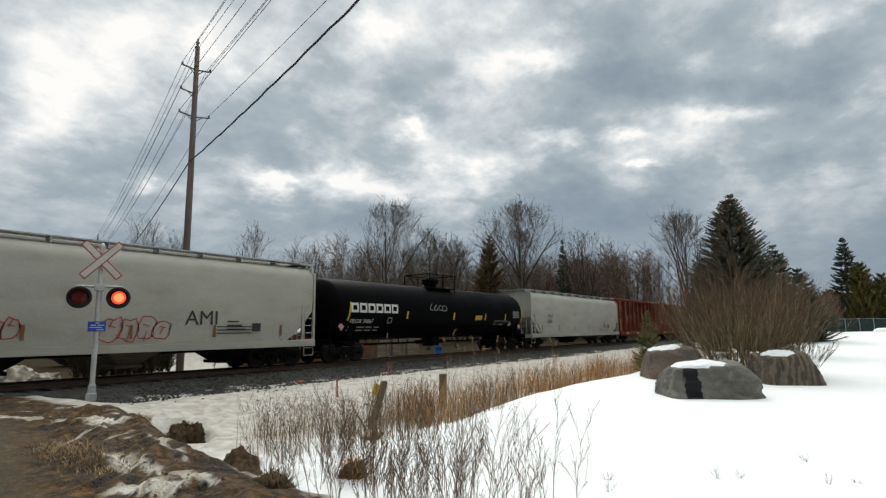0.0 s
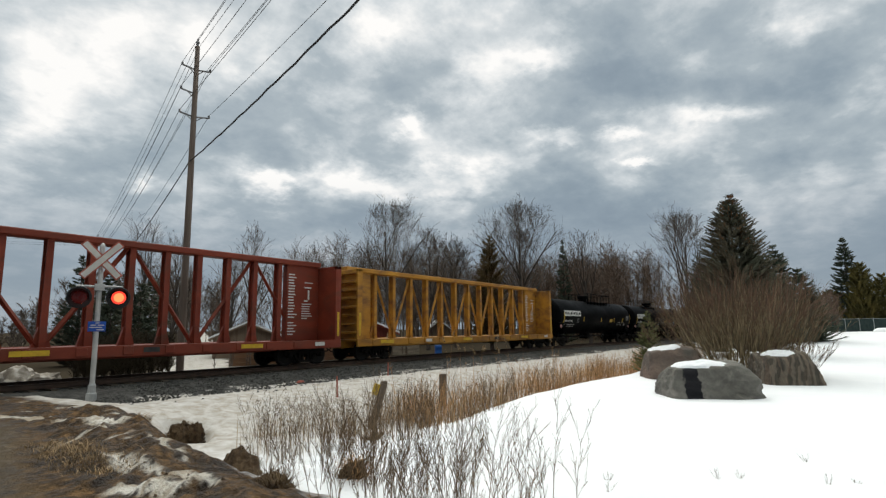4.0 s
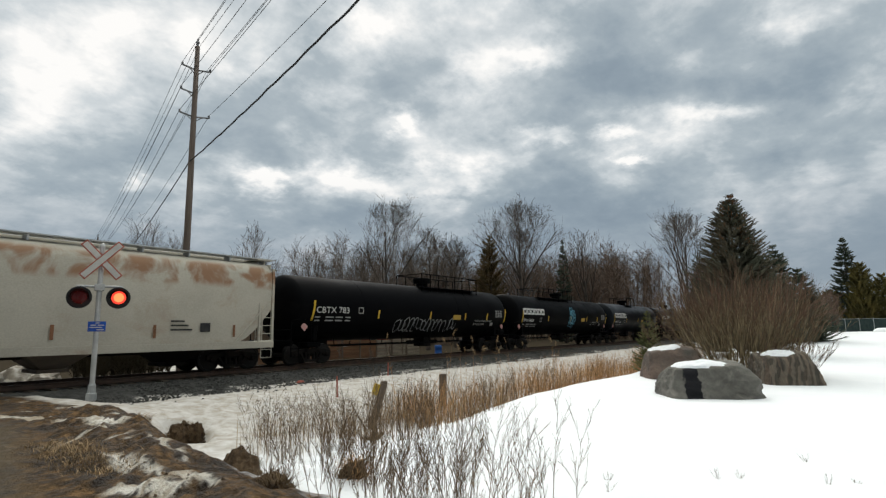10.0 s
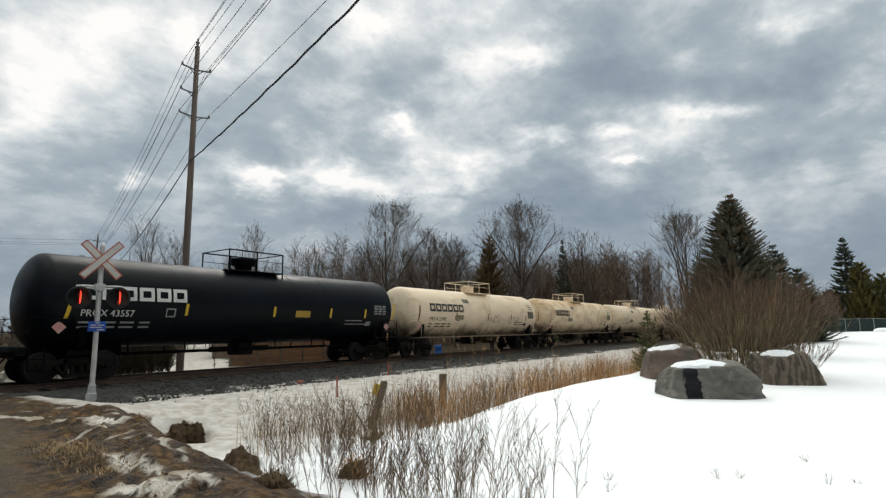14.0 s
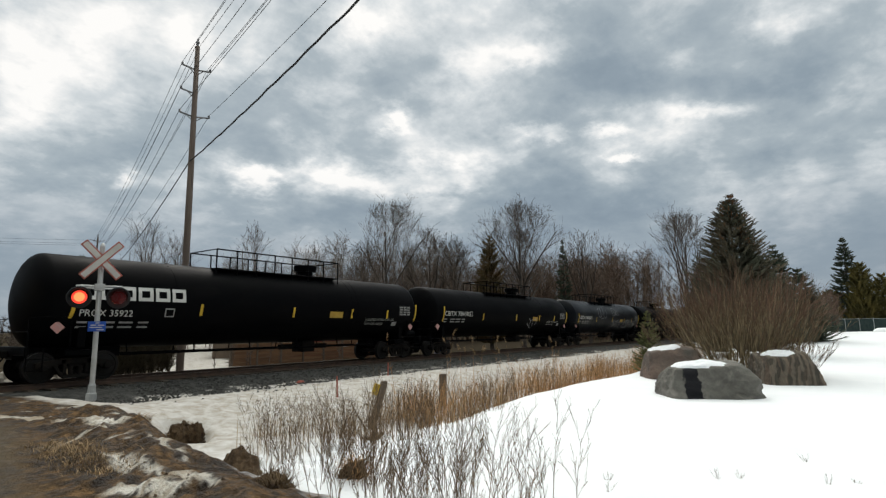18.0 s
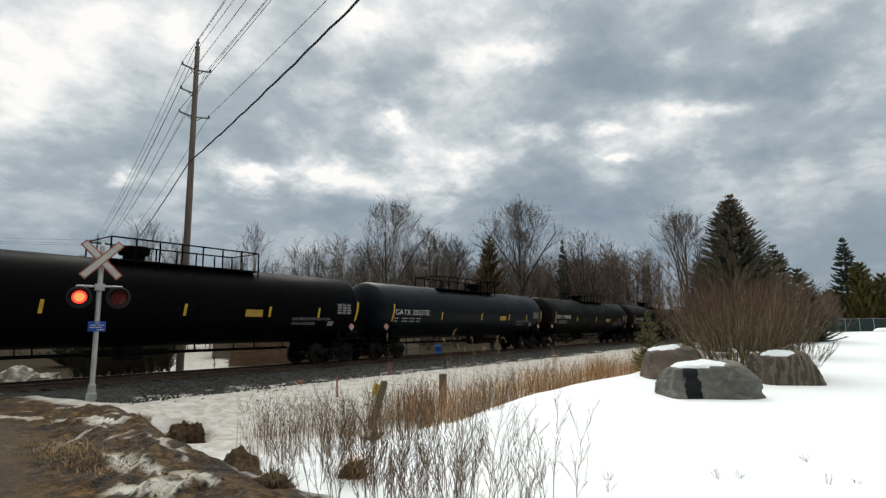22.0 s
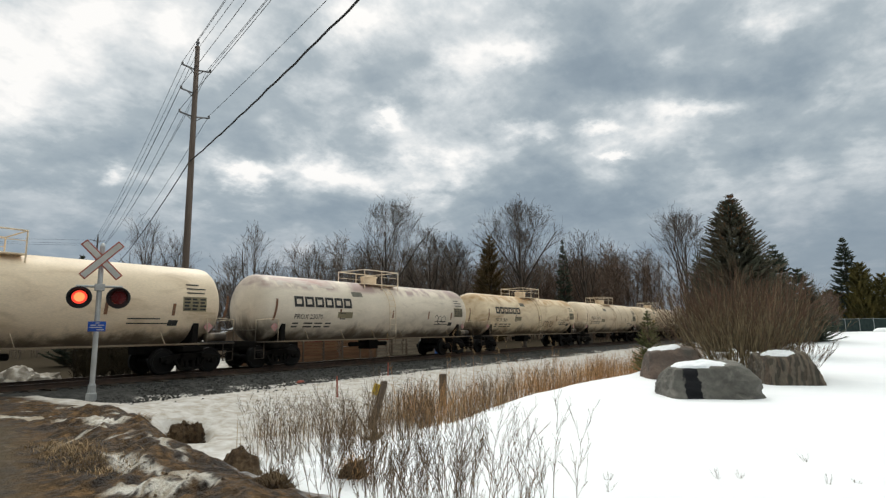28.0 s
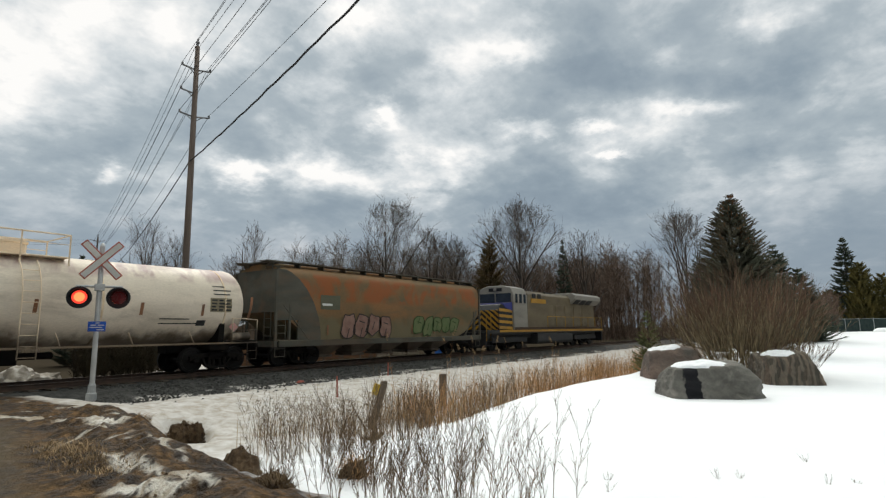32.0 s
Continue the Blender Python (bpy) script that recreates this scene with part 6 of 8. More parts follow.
def bare_tree(x, y, height, seed, label, width, fork=0.3, level=3, least=0.012, vase=0.8, limbs=9, group="bare trees"):
    """A leafless tree: a trunk that divides into rising limbs, and a rounded crown of fine twigs."""
    rnd = random.Random(seed)
    t = thing("bare_tree", label, "tree", pose(x, y, ground_z(x, y) - 0.1), group)
    trunk, crown = Build(), Build()
    base = height * 0.011 + 0.04
    low = fork * height
    top = height * 0.99
    mid_z, tall = (low * 0.8 + top) / 2, (top - low * 0.8) / 2

    def inside(q):
        u = (q.z - mid_z) / tall
        wide = width / 2 * math.sqrt(max(0.02, 1 - max(0.0, u) ** 2)) * (1.0 if u > 0 else 1.0 + 0.55 * u)
        return q.z < top and math.hypot(q.x, q.y) < wide * (0.9 + 0.25 * noise.noise(Vector((q.x * 0.5, q.y * 0.5, seed))))

    at, to, steps = Vector((0, 0, -0.3)), Vector((0, 0, 1)), 8
    span_ = height * 0.80 + 0.3
    for i in range(steps):
        nxt = at + to * span_ / steps
        u1 = (i + 1) / steps
        r0, r1 = base * (1.2 - 1.05 * i / steps), base * (1.2 - 1.05 * u1)
        trunk.tube([at, nxt], [r0 * (1.35 if i == 0 else 1), r1], 8, False)
        at = nxt
        to = (to + Vector((rnd.gauss(0, 0.05), rnd.gauss(0, 0.05), 0.12))).normalized()
        if at.z > low * 0.9:
            n = max(2, round(limbs * 1.3 / (steps * (1 - fork))))
            for k in range(n):
                a = 2.4 * (n * i + k) + rnd.uniform(-0.4, 0.4)
                tilt = vase * (1.0 - 0.65 * (u1 - fork) / (1 - fork)) * rnd.uniform(0.75, 1.15)
                w = Vector((math.cos(a) * math.sin(tilt), math.sin(a) * math.sin(tilt), math.cos(tilt)))
                reach = (top - at.z) * 0.95 + 0.15 * width
                bough(crown, trunk, rnd, at - to * rnd.random() * span_ / steps, w, min(reach, 0.62 * height), r1 * rnd.uniform(0.5, 0.8), level, least, inside, 0.35, 0.50)
    part("trunk", trunk, M_BARK, t, smooth=True)
    part("crown", crown, M_CROWN, t, "fine leafless twigs")
    return t


def conifer(x, y, height, width, seed, label, needle=None, name="spruce_tree", power=0.75, base=0.04, droop=0.22, lift=0.42, fine=1.0, dense=1.0, cones=0, group="conifers"):
    """A conifer: a trunk, whorls of boughs that sag and turn up at their tips, and sprays of needles along them."""
    rnd = random.Random(seed)
    t = thing(name, label, "tree", pose(x, y, ground_z(x, y) - 0.05), group)
    part("trunk", Build().tube([(0, 0, -0.2), (0, 0, height * 0.98)], [0.018 * height + 0.02, 0.012], 8), M_BARK, t)
    b, c = Build(), Build()
    whorls = int(height / (0.30 * fine))
    for i in range(whorls):
        u = base + (1 - base) * (i + rnd.uniform(-0.3, 0.3)) / whorls
        full = width / 2 * max(0.02, 1 - u) ** power * (0.86 + 0.28 * noise.noise(Vector((i * 0.7, seed, 1.0))))
        for k in range(int((7 + 7 * (1 - u)) * dense)):
            a = rnd.uniform(0, 6.283)
            ln = full * rnd.choice((rnd.uniform(0.5, 0.85), rnd.uniform(0.7, 1.0), rnd.uniform(0.9, 1.06)))
            z = height * u + rnd.uniform(-0.12, 0.12) * fine
            ca, sa = math.cos(a), math.sin(a)
            n = max(3, int(ln / (0.14 * fine)))
            sag = droop * rnd.uniform(0.6, 1.4)
            rise = lift * rnd.uniform(0.7, 1.3)
            for s in range(n):
                f = (s + 0.7) / n
                if f < 0.25 and u < 0.8:
                    continue
                r = ln * f
                p = (ca * r, sa * r, z + ln * (-sag * f + rise * f * f))
                slope = -sag + 2 * rise * f
                for side in (-1, 1, rnd.uniform(-0.5, 0.5)):
                    wl = (0.17 + 0.22 * (1 - f) * min(1.0, ln)) * rnd.uniform(0.8, 1.35) * fine * (0.35 + 0.65 * min(1.0, (1 - u) * 6))
                    aa = a + side * rnd.uniform(0.5, 1.0)
                    q = (p[0] + math.cos(aa) * wl, p[1] + math.sin(aa) * wl, p[2] + wl * (slope * 0.5 + rnd.uniform(-0.35, 0.25)))
                    twig(b, p, q, 0.05 * fine, 0.018 * fine)
            tip = (ca * ln * 1.06, sa * ln * 1.06, z + ln * (-sag + rise) * 1.04)
            twig(b, (ca * ln * 0.8, sa * ln * 0.8, z + ln * (-sag * 0.8 + rise * 0.64)), tip, 0.03 * fine, 0.008)
            if cones and u > 0.62 and rnd.random() < cones:
                for _ in range(3):
                    f = rnd.uniform(0.5, 1.0)
                    p = (ca * ln * f, sa * ln * f, z + ln * (-sag * f + rise * f * f))
                    twig(c, p, (p[0] + rnd.uniform(-0.04, 0.04), p[1] + rnd.uniform(-0.04, 0.04), p[2] - rnd.uniform(0.12, 0.2)), 0.038, 0.022)
    twig(b, (0, 0, height * 0.93), (0, 0, height * 1.01), 0.05 * fine, 0.01)
    part("foliage", b, needle or M_NEEDLE, t, "dense sprays of needles")
    if c.v:
        tagged(part("cone_growth", c, M_CONE, t, "hanging brown cones"), kind="stuff")
    return t


GREYTREE = "tall bare deciduous tree with a grey trunk and fine twigs"
for x, y, h, seed, width, fork, level, vase, limbs in (
        (45.6, 40.1, 16.4, 3, 8.2, 0.30, 3, 0.80, 9), (48.6, 37.2, 13.6, 5, 5.4, 0.30, 3, 0.6, 7), (53.7, 37.0, 13.2, 9, 3.6, 0.3, 3, 0.45, 6), (42.2, 41.0, 9.5, 41, 4.5, 0.25, 2, 0.6, 8),
        (54.3, 28.6, 16.0, 13, 10.0, 0.24, 3, 0.85, 9), (57.6, 30.4, 14.0, 43, 5.0, 0.25, 3, 0.5, 7), (60.6, 13.3, 14.2, 17, 6.2, 0.25, 3, 0.6, 7), (26.8, 55.0, 13.2, 21, 4.4, 0.3, 2, 0.5, 9),
        (30.3, 56.4, 12.6, 23, 4.6, 0.2, 2, 0.5, 9), (33.1, 46.5, 12.5, 25, 3.6, 0.25, 2, 0.42, 9), (35.5, 54.0, 10.6, 27, 4.6, 0.2, 2, 0.5, 9), (41.5, 47.5, 11.6, 29, 5.2, 0.2, 2, 0.6, 9),
        (64.0, 24.9, 13.6, 47, 5.0, 0.25, 2, 0.5, 9), (46.0, 44.0, 12.0, 53, 5.0, 0.25, 2, 0.5, 9), (38.0, 50.0, 9.8, 57, 4.4, 0.2, 2, 0.55, 9)):
    bare_tree(x, y, h, seed, GREYTREE, width, fork, level, 0.0098, vase, limbs)

conifer(37.2, 5.3, 9.75, 8.2, 2, "large grey-green spruce tree with brown cones near its top", M_SPRUCE, power=0.66, droop=0.18, lift=0.40, fine=0.66, dense=3.6, cones=0.35)
conifer(22.6, 6.45, 2.45, 1.7, 4, "small young olive-green spruce tree beside the boulders", M_YOUNG, fine=0.36, power=0.7, lift=0.45, dense=1.4)
conifer(47.6, 28.6, 11.7, 5.6, 6, "brownish cedar tree among bare trees", M_CEDAR, "cedar_tree", power=0.55, base=0.08, droop=0.0, lift=0.55, dense=1.5, fine=1.1)
conifer(69.5, 30.4, 14.0, 4.2, 8, "narrow dark spruce tree among bare trees", fine=1.3, dense=1.2)
conifer(55.9, 4.9, 8.6, 7.4, 10, "dark green spruce tree behind the shrub", power=0.72, dense=2.2, fine=1.15)
conifer(57.4, 7.0, 9.0, 7.0, 11, "dark green spruce tree behind the shrub", power=0.72, dense=2.2, fine=1.15)
conifer(58.5, 3.4, 6.6, 7.0, 12, "dark green spruce tree behind the shrub", power=0.72, dense=2.2, fine=1.15)
conifer(112.3, -0.2, 15.6, 8.6, 14, "dark pointed spruce tree behind the fence", power=0.72, fine=1.7, dense=2.0)
for k, (x, y, h, w) in enumerate(((110.0, -1.9, 11.0, 6.6), (111.0, -4.6, 9.0, 6.6), (112.0, 2.2, 7.0, 6.6), (118.0, -11.0, 9.5, 8.6), (110, 5.5, 6.4, 6.2), (114, -8.3, 7.4, 7.6), (113.5, -6.6, 7.6, 6.6))):
    conifer(x, y, h, w, 30 + k, "olive-green cedar behind the fence", M_CEDAROLIVE, "cedar_tree", power=0.5, droop=0.0, lift=0.6, fine=1.6, dense=2.5)
for k, (x, y, h, w) in enumerate(((16.4, 42.6, 7.7, 4.4), (18.6, 43.4, 7.0, 4.6), (20.4, 42.4, 6.2, 4.6), (17.6, 40.6, 4.8, 4.2), (22.4, 44.8, 6.8, 4.2))):
    conifer(x, y, h, w, 50 + k, "dark spruce tree beyond the track", power=0.7, fine=1.15, dense=1.4)


def woods(spots, seed, least, tips=2):
    """Far leafless woods, all in one."""
    rnd = random.Random(seed)
    b = Build()
    for x, y, h in spots:
        z = ground_z(x, y) - 0.1
        lean = Vector((rnd.gauss(0, 0.05), rnd.gauss(0, 0.05), 1)).normalized()
        p = Vector((x, y, z))
        n = 6
        for i in range(n):
            q = p + lean * h * 0.95 / n
            twig(b, p, q, 0.0065 * h * (1 - 0.9 * i / n) + 0.012, 0.0065 * h * (1 - 0.9 * (i + 1) / n) + 0.012)
            if i > 0:
                for _ in range(4 + (i > 2) * 2):
                    a = rnd.uniform(0, 6.283)
                    w = Vector((math.cos(a), math.sin(a), rnd.uniform(1.0, 2.6))).normalized()
                    ln = h * rnd.uniform(0.11, 0.24) * (1.1 - 0.5 * i / n)
                    m = p.lerp(q, rnd.random())
                    e = m + w * ln
                    twig(b, m, e, least * 1.6, least)
                    for _ in range(5):
                        aa = rnd.uniform(0, 6.283)
                        w2 = (w + Vector((math.cos(aa), math.sin(aa), rnd.uniform(-0.2, 0.9))) * 0.75).normalized()
                        s = m.lerp(e, rnd.uniform(0.3, 1.0))
                        f = s + w2 * ln * rnd.uniform(0.4, 0.75)
                        twig(b, s, f, least, least * 0.7)
                        for _ in range(tips):
                            g = s.lerp(f, rnd.uniform(0.3, 0.9))
                            twig(b, g, g + (w2 + Vector((rnd.gauss(0, 0.6), rnd.gauss(0, 0.6), rnd.gauss(0.2, 0.4)))).normalized() * ln * 0.35, least * 0.8, least * 0.6)
            p = q
    return b


rnd = random.Random(77)
spots = []
for k in range(150):
    u = rnd.random() ** 0.75
    x, y = 52 + 48 * u + rnd.uniform(-3, 3), 46 - 15 * u + rnd.uniform(0, 26) * (0.4 + 0.6 * (1 - u))
    spots.append((x, max(27.5, y), rnd.uniform(6.0, 10.0) + 5.0 * u))
solid("woodland", woods(spots[:150], 1, 0.018), M_TWIGRED, "dense leafless brown woodland beyond the track", "woods", kind="stuff")
for k in range(70):
    u = rnd.random()
    spots.append((82 + 50 * u + rnd.uniform(-4, 4), 27.5 + 16 * rnd.random(), rnd.uniform(11.0, 14.5) + 4.0 * u))
for k in range(110):
    u = rnd.random()
    spots.append((78 + 62 * u, 32 + 34 * rnd.random(), rnd.uniform(10.5, 13.5) + 4.0 * u))
solid("woodland", woods(spots[150:], 4, 0.022, 1), M_TWIGRED, "distant leafless brown woodland along the track", "woods", kind="stuff")
spots = [(50 + 34 * rnd.random(), 43 + 26 * rnd.random(), rnd.uniform(10.0, 14.5)) for k in range(120)]
solid("woodland", woods(spots, 12, 0.017), M_TWIG, "grey-brown leafless woodland behind tall trees", "woods", kind="stuff")
spots = []
for k in range(90):
    x, y = 18 + 30 * rnd.random(), 57 + 25 * rnd.random()
    spots.append((x, y, rnd.uniform(6.5, 10.0) * (0.45 + 0.55 * ease(0.29, 0.42, x / y))))
solid("woodland", woods(spots, 2, 0.024), M_TWIG, "leafless grey-brown woodland beyond the track", "woods", kind="stuff")
spots = [(62 + 42 * rnd.random(), 6 + 11 * rnd.random(), rnd.uniform(5.0, 9.5)) for k in range(64)]
for k in range(70):
    x = 70 + 40 * rnd.random()
    spots.append((x, x * rnd.uniform(0.15, 0.205), x * rnd.uniform(0.095, 0.13)))
for k in range(30):
    x = 84 + 22 * rnd.random()
    spots.append((x, x * rnd.uniform(0.015, 0.06), x * rnd.uniform(0.045, 0.06)))
solid("woodland", woods(spots, 3, 0.02, 1), M_TWIGRED, "leafless brown thicket behind the spruces", "woods", kind="stuff")

# dark waist-high brush on the far side of the track
M_BRUSH = surface("dark_olive_brush", (0.058, 0.046, 0.028), (0.034, 0.027, 0.018), 0.8, 20, 0.95, bump=0)
spots = []
for k in range(110):
    y = 26.6 + 2.8 * rnd.random()
    spots.append((y * rnd.uniform(0.385, 0.545), y, rnd.uniform(1.5, 2.3)))
solid("brush", woods(spots, 6, 0.011, 1), M_BRUSH, "dark olive-brown leafless brush along the far side of the track", "brush", kind="stuff")


def fan_shrub(x, y, rad, stems, tall, lean, thick, fine, twigs, seed):
    """Stems that fan out from a small base, fork, and carry a haze of fine twigs; returns stems and haze."""
    rnd = random.Random(seed)
    b, c = Build(), Build()
    for _ in range(stems):
        a, q = rnd.uniform(0, 6.283), math.sqrt(rnd.random())
        px, py = x + math.cos(a) * q * rad, y + math.sin(a) * q * rad
        tilt = lean * q + rnd.gauss(0, 0.10)
        w = Vector((math.cos(a) * math.sin(tilt), math.sin(a) * math.sin(tilt), math.cos(tilt)))
        ln = tall * rnd.uniform(0.72, 1.05) * (1 - 0.14 * q)
        paths = [(Vector((px, py, ground_z(px, py) - 0.05)), w, 0.0, thick * rnd.uniform(0.7, 1.3))]
        while paths:
            p, w, done, r = paths.pop()
            while done < 1.0:
                w = (w + Vector((rnd.gauss(0, 0.075), rnd.gauss(0, 0.075), 0.085))).normalized()
                e = p + w * ln * 0.12
                r1 = max(fine, r * 0.86)
                twig(b if r > thick * 0.3 else c, p, e, r, r1)
                if done > 0.2 and rnd.random() < 0.34 and len(paths) < 5:
                    v = (w + Vector((rnd.gauss(0, 0.28), rnd.gauss(0, 0.28), 0))).normalized()
                    paths.append((e.copy(), v, done + 0.12, r1 * 0.8))
                if done > 0.02:
                    for _ in range(twigs if done > 0.3 else rnd.choice((0, 1))):
                        s = p.lerp(e, rnd.random())
                        v = (w + Vector((rnd.gauss(0, 0.42), rnd.gauss(0, 0.42), rnd.uniform(0, 0.35)))).normalized()
                        twig(c, s, s + v * ln * rnd.uniform(0.05, 0.15), fine, fine * 0.6)
                p, r, done = e, r1, done + 0.12
    return b, c


# the big shrub behind the boulders, and the lower ones beside it
for x, y, rad, stems, tall, lean, thick, twigs, label in (
        (21.0, 3.0, 1.0, 190, 3.7, 0.70, 0.0155, 1, "large bare multi-stemmed shrub with red-brown twigs behind boulders"),
        (22.4, 4.7, 0.8, 56, 3.0, 0.8, 0.011, 1, "bare red-brown shrub behind a boulder"),
        (23.2, 2.3, 0.8, 64, 3.1, 0.75, 0.011, 1, "bare red-brown shrub behind a boulder"),
        (23.6, 3.4, 0.8, 60, 3.0, 0.7, 0.010, 2, "bare red-brown shrub behind a boulder"),
        (21.3, 1.6, 0.45, 42, 1.5, 0.85, 0.008, 1, "low bare arching shrub beside a boulder")):
    shrub = thing("shrub", label, "shrub", group="shrubs behind the boulders")
    b, c = fan_shrub(x, y, rad, stems, tall, lean, thick, 0.0036, twigs, int(x * 10))
    part("branching", b, M_STEM if stems > 42 else M_HAZE, shrub, "pale olive-brown stems")
    part("twig_haze", c, M_HAZE, shrub, "fine red-brown twigs")

# low bare shrubs at the edge of the field
for k, (x, y, r, n, h0, h1) in enumerate((
        (5.05, 3.35, 0.30, 26, 0.85, 1.12), (4.8, 3.75, 0.30, 26, 0.6, 0.9), (5.35, 3.0, 0.28, 12, 0.6, 0.85), (5.75, 2.75, 0.34, 9, 0.65, 0.95), (5.5, 4.0, 0.32, 20, 0.55, 0.85),
        (4.65, 4.2, 0.32, 26, 0.5, 0.75), (5.0, 4.55, 0.34, 24, 0.5, 0.8), (5.55, 5.3, 0.34, 26, 0.7, 1.05), (5.2, 5.9, 0.36, 22, 0.6, 0.95), (6.1, 5.9, 0.36, 12, 0.7, 1.0),
        (4.5, 3.5, 0.3, 20, 0.45, 0.7), (6.6, 6.9, 0.4, 10, 0.7, 1.0), (5.4, 6.9, 0.36, 14, 0.6, 0.95), (4.45, 4.7, 0.3, 18, 0.4, 0.7), (4.95, 2.9, 0.26, 12, 0.5, 0.8), (6.9, 8.4, 0.4, 9, 0.6, 0.95))):
    s = thing("shrub", "bare grey-brown shrub sticking out of the snow", "shrub", group="low shrubs by the ditch")
    x, y = x * 0.88, y * 0.88
    rnd, b = random.Random(60 + k), Build()
    for _ in range(int(n * 0.55)):
        a, q = rnd.uniform(0, 6.283), math.sqrt(rnd.random()) * r
        px, py = x + math.cos(a) * q * 0.8, y + math.sin(a) * q * 0.8
        w = Vector((math.cos(a) * q / r * 0.28 + rnd.gauss(0, 0.07), math.sin(a) * q / r * 0.28 + rnd.gauss(0, 0.07), 1)).normalized()
        root = ground_z(px, py) - 0.05
        twig(b, (x, y, ground_z(x, y) - 0.12), (px, py, root + 0.02), 0.005, 0.0048)
        sprig(b, rnd, Vector((px, py, root)), w, rnd.uniform(h0 * 0.8, h1), 0.0045, 2, 0.55, 0.0015)
    tagged(part("branching", b, M_WEED, s), kind="stuff")


def blades(b, rnd, x, y, z, h, w, lean, a):
    """A dry stalk with two leaves."""
    dx, dy = math.cos(a) * lean, math.sin(a) * lean
    n = len(b.v)
    px, py = -math.sin(a) * w, math.cos(a) * w
    m = (x + dx * 0.35 * h, y + dy * 0.35 * h, z + h * 0.6)
    t = (x + dx * h, y + dy * h, z + h * 0.97)
    b.v += [(x - px, y - py, z), (x + px, y + py, z), (m[0] + px * 0.8, m[1] + py * 0.8, m[2]), (m[0] - px * 0.8, m[1] - py * 0.8, m[2]), t]
    b.f += [(n, n + 1, n + 2, n + 3), (n + 3, n + 2, n + 4)]


def reed_bed(count, seed, area, hmin, hmax, w, flat=0.35):
    rnd = random.Random(seed)
    b = Build()
    made = 0
    while made < count:
        x, y = area(rnd)
        if noise.noise(Vector((x * 0.55, y * 0.8, 3.3))) < -0.22 + 0.5 * rnd.random():
            continue
        h = rnd.uniform(hmin, hmax) * (0.75 + 0.4 * (noise.noise(Vector((x * 0.4, y * 0.4, 8))) + 0.5))
        blades(b, rnd, x, y, ground_z(x, y) - 0.03, h, w * rnd.uniform(0.6, 1.3), rnd.uniform(0.02, flat), rnd.uniform(0, 6.283))
        made += 1
    return b


def along_ditch(rnd):
    x = 11.5 + 35 * rnd.random() ** 1.0
    return x, 7.7 + 0.02 * x + rnd.random() * 3.2 * min(1.0, 0.5 + x / 40)


def near_ditch(rnd):
    y = rnd.uniform(6.8, 12.6)
    return max(6.2, y * rnd.uniform(0.67, 0.74)) + (15.0 - 0.7 * y) * rnd.random() ** 0.8, y


solid("reeds", reed_bed(7200, 1, along_ditch, 0.25, 1.5, 0.006, 0.95), M_REED, "dry rust-brown reeds standing along the snowy ditch", "reeds", kind="stuff")
solid("sedge", reed_bed(1150, 2, near_ditch, 0.25, 0.95, 0.005), M_STRAW, "thin dry weeds and sedge in the snowy ditch", "reeds", kind="stuff")



def weed_bed(count, seed):
    """Dry weeds in loose clumps, each stem with side twigs and a seed head."""
    rnd = random.Random(seed)
    b = Build()
    for _ in range(count):
        cy = rnd.uniform(6.8, 12.2)
        cx = rnd.uniform(max(6.4, 0.72 * cy), 15.5)
        for _ in range(rnd.randint(5, 13)):
            x, y = cx + rnd.gauss(0, 0.22), cy + rnd.gauss(0, 0.22)
            w = Vector((rnd.gauss(0, 0.12), rnd.gauss(0, 0.12), 1)).normalized()
            h = rnd.uniform(0.4, 1.05)
            p = Vector((x, y, ground_z(x, y) - 0.04))
            sprig(b, rnd, p, w, h, 0.0045, 1, 0.55, 0.0022)
            for _ in range(6):
                q = p + w * h * rnd.uniform(0.82, 1.02) + Vector((rnd.gauss(0, 0.03), rnd.gauss(0, 0.03), 0))
                twig(b, q, q + Vector((rnd.gauss(0, 0.02), rnd.gauss(0, 0.02), rnd.uniform(0.01, 0.04))), 0.008, 0.004)
    return b


solid("weeds", weed_bed(46, 31), M_WEED, "thin dry brown weeds with seed heads standing in the snowy ditch", "weeds", kind="stuff")


def plume_reed(x, y, h, seed):
    rnd = random.Random(seed)
    z = ground_z(x, y) - 0.03
    t = thing("plume_reed", "tall dry reed with a fluffy tan plume", "reed", pose(x, y, z), "plume reeds by the track")
    b = Build()
    lean = Vector((rnd.uniform(-0.12, 0.12), rnd.uniform(-0.12, 0.12), 1)).normalized()
    twig(b, (0, 0, 0), tuple(lean * h), 0.008, 0.004)
    for k in range(2):
        s = lean * h * rnd.uniform(0.4, 0.7)
        twig(b, tuple(s), tuple(s + Vector((rnd.uniform(-0.3, 0.3), rnd.uniform(-0.3, 0.3), 0.2))), 0.012, 0.003)
    part("stalk", b, M_REED, t)
    b = Build()
    droop = Vector((rnd.uniform(-1, 1), rnd.uniform(-1, 1), 0)).normalized()
    for k in range(46):
        u = rnd.random()
        s = lean * h * (0.9 + 0.13 * u) + droop * 0.12 * u * u
        e = s + droop * rnd.uniform(0.02, 0.13) + Vector((rnd.gauss(0, 0.03), rnd.gauss(0, 0.03), rnd.uniform(-0.1, 0.05)))
        twig(b, tuple(s), tuple(e), 0.007, 0.003)
    part("plume", b, M_STRAW, t)


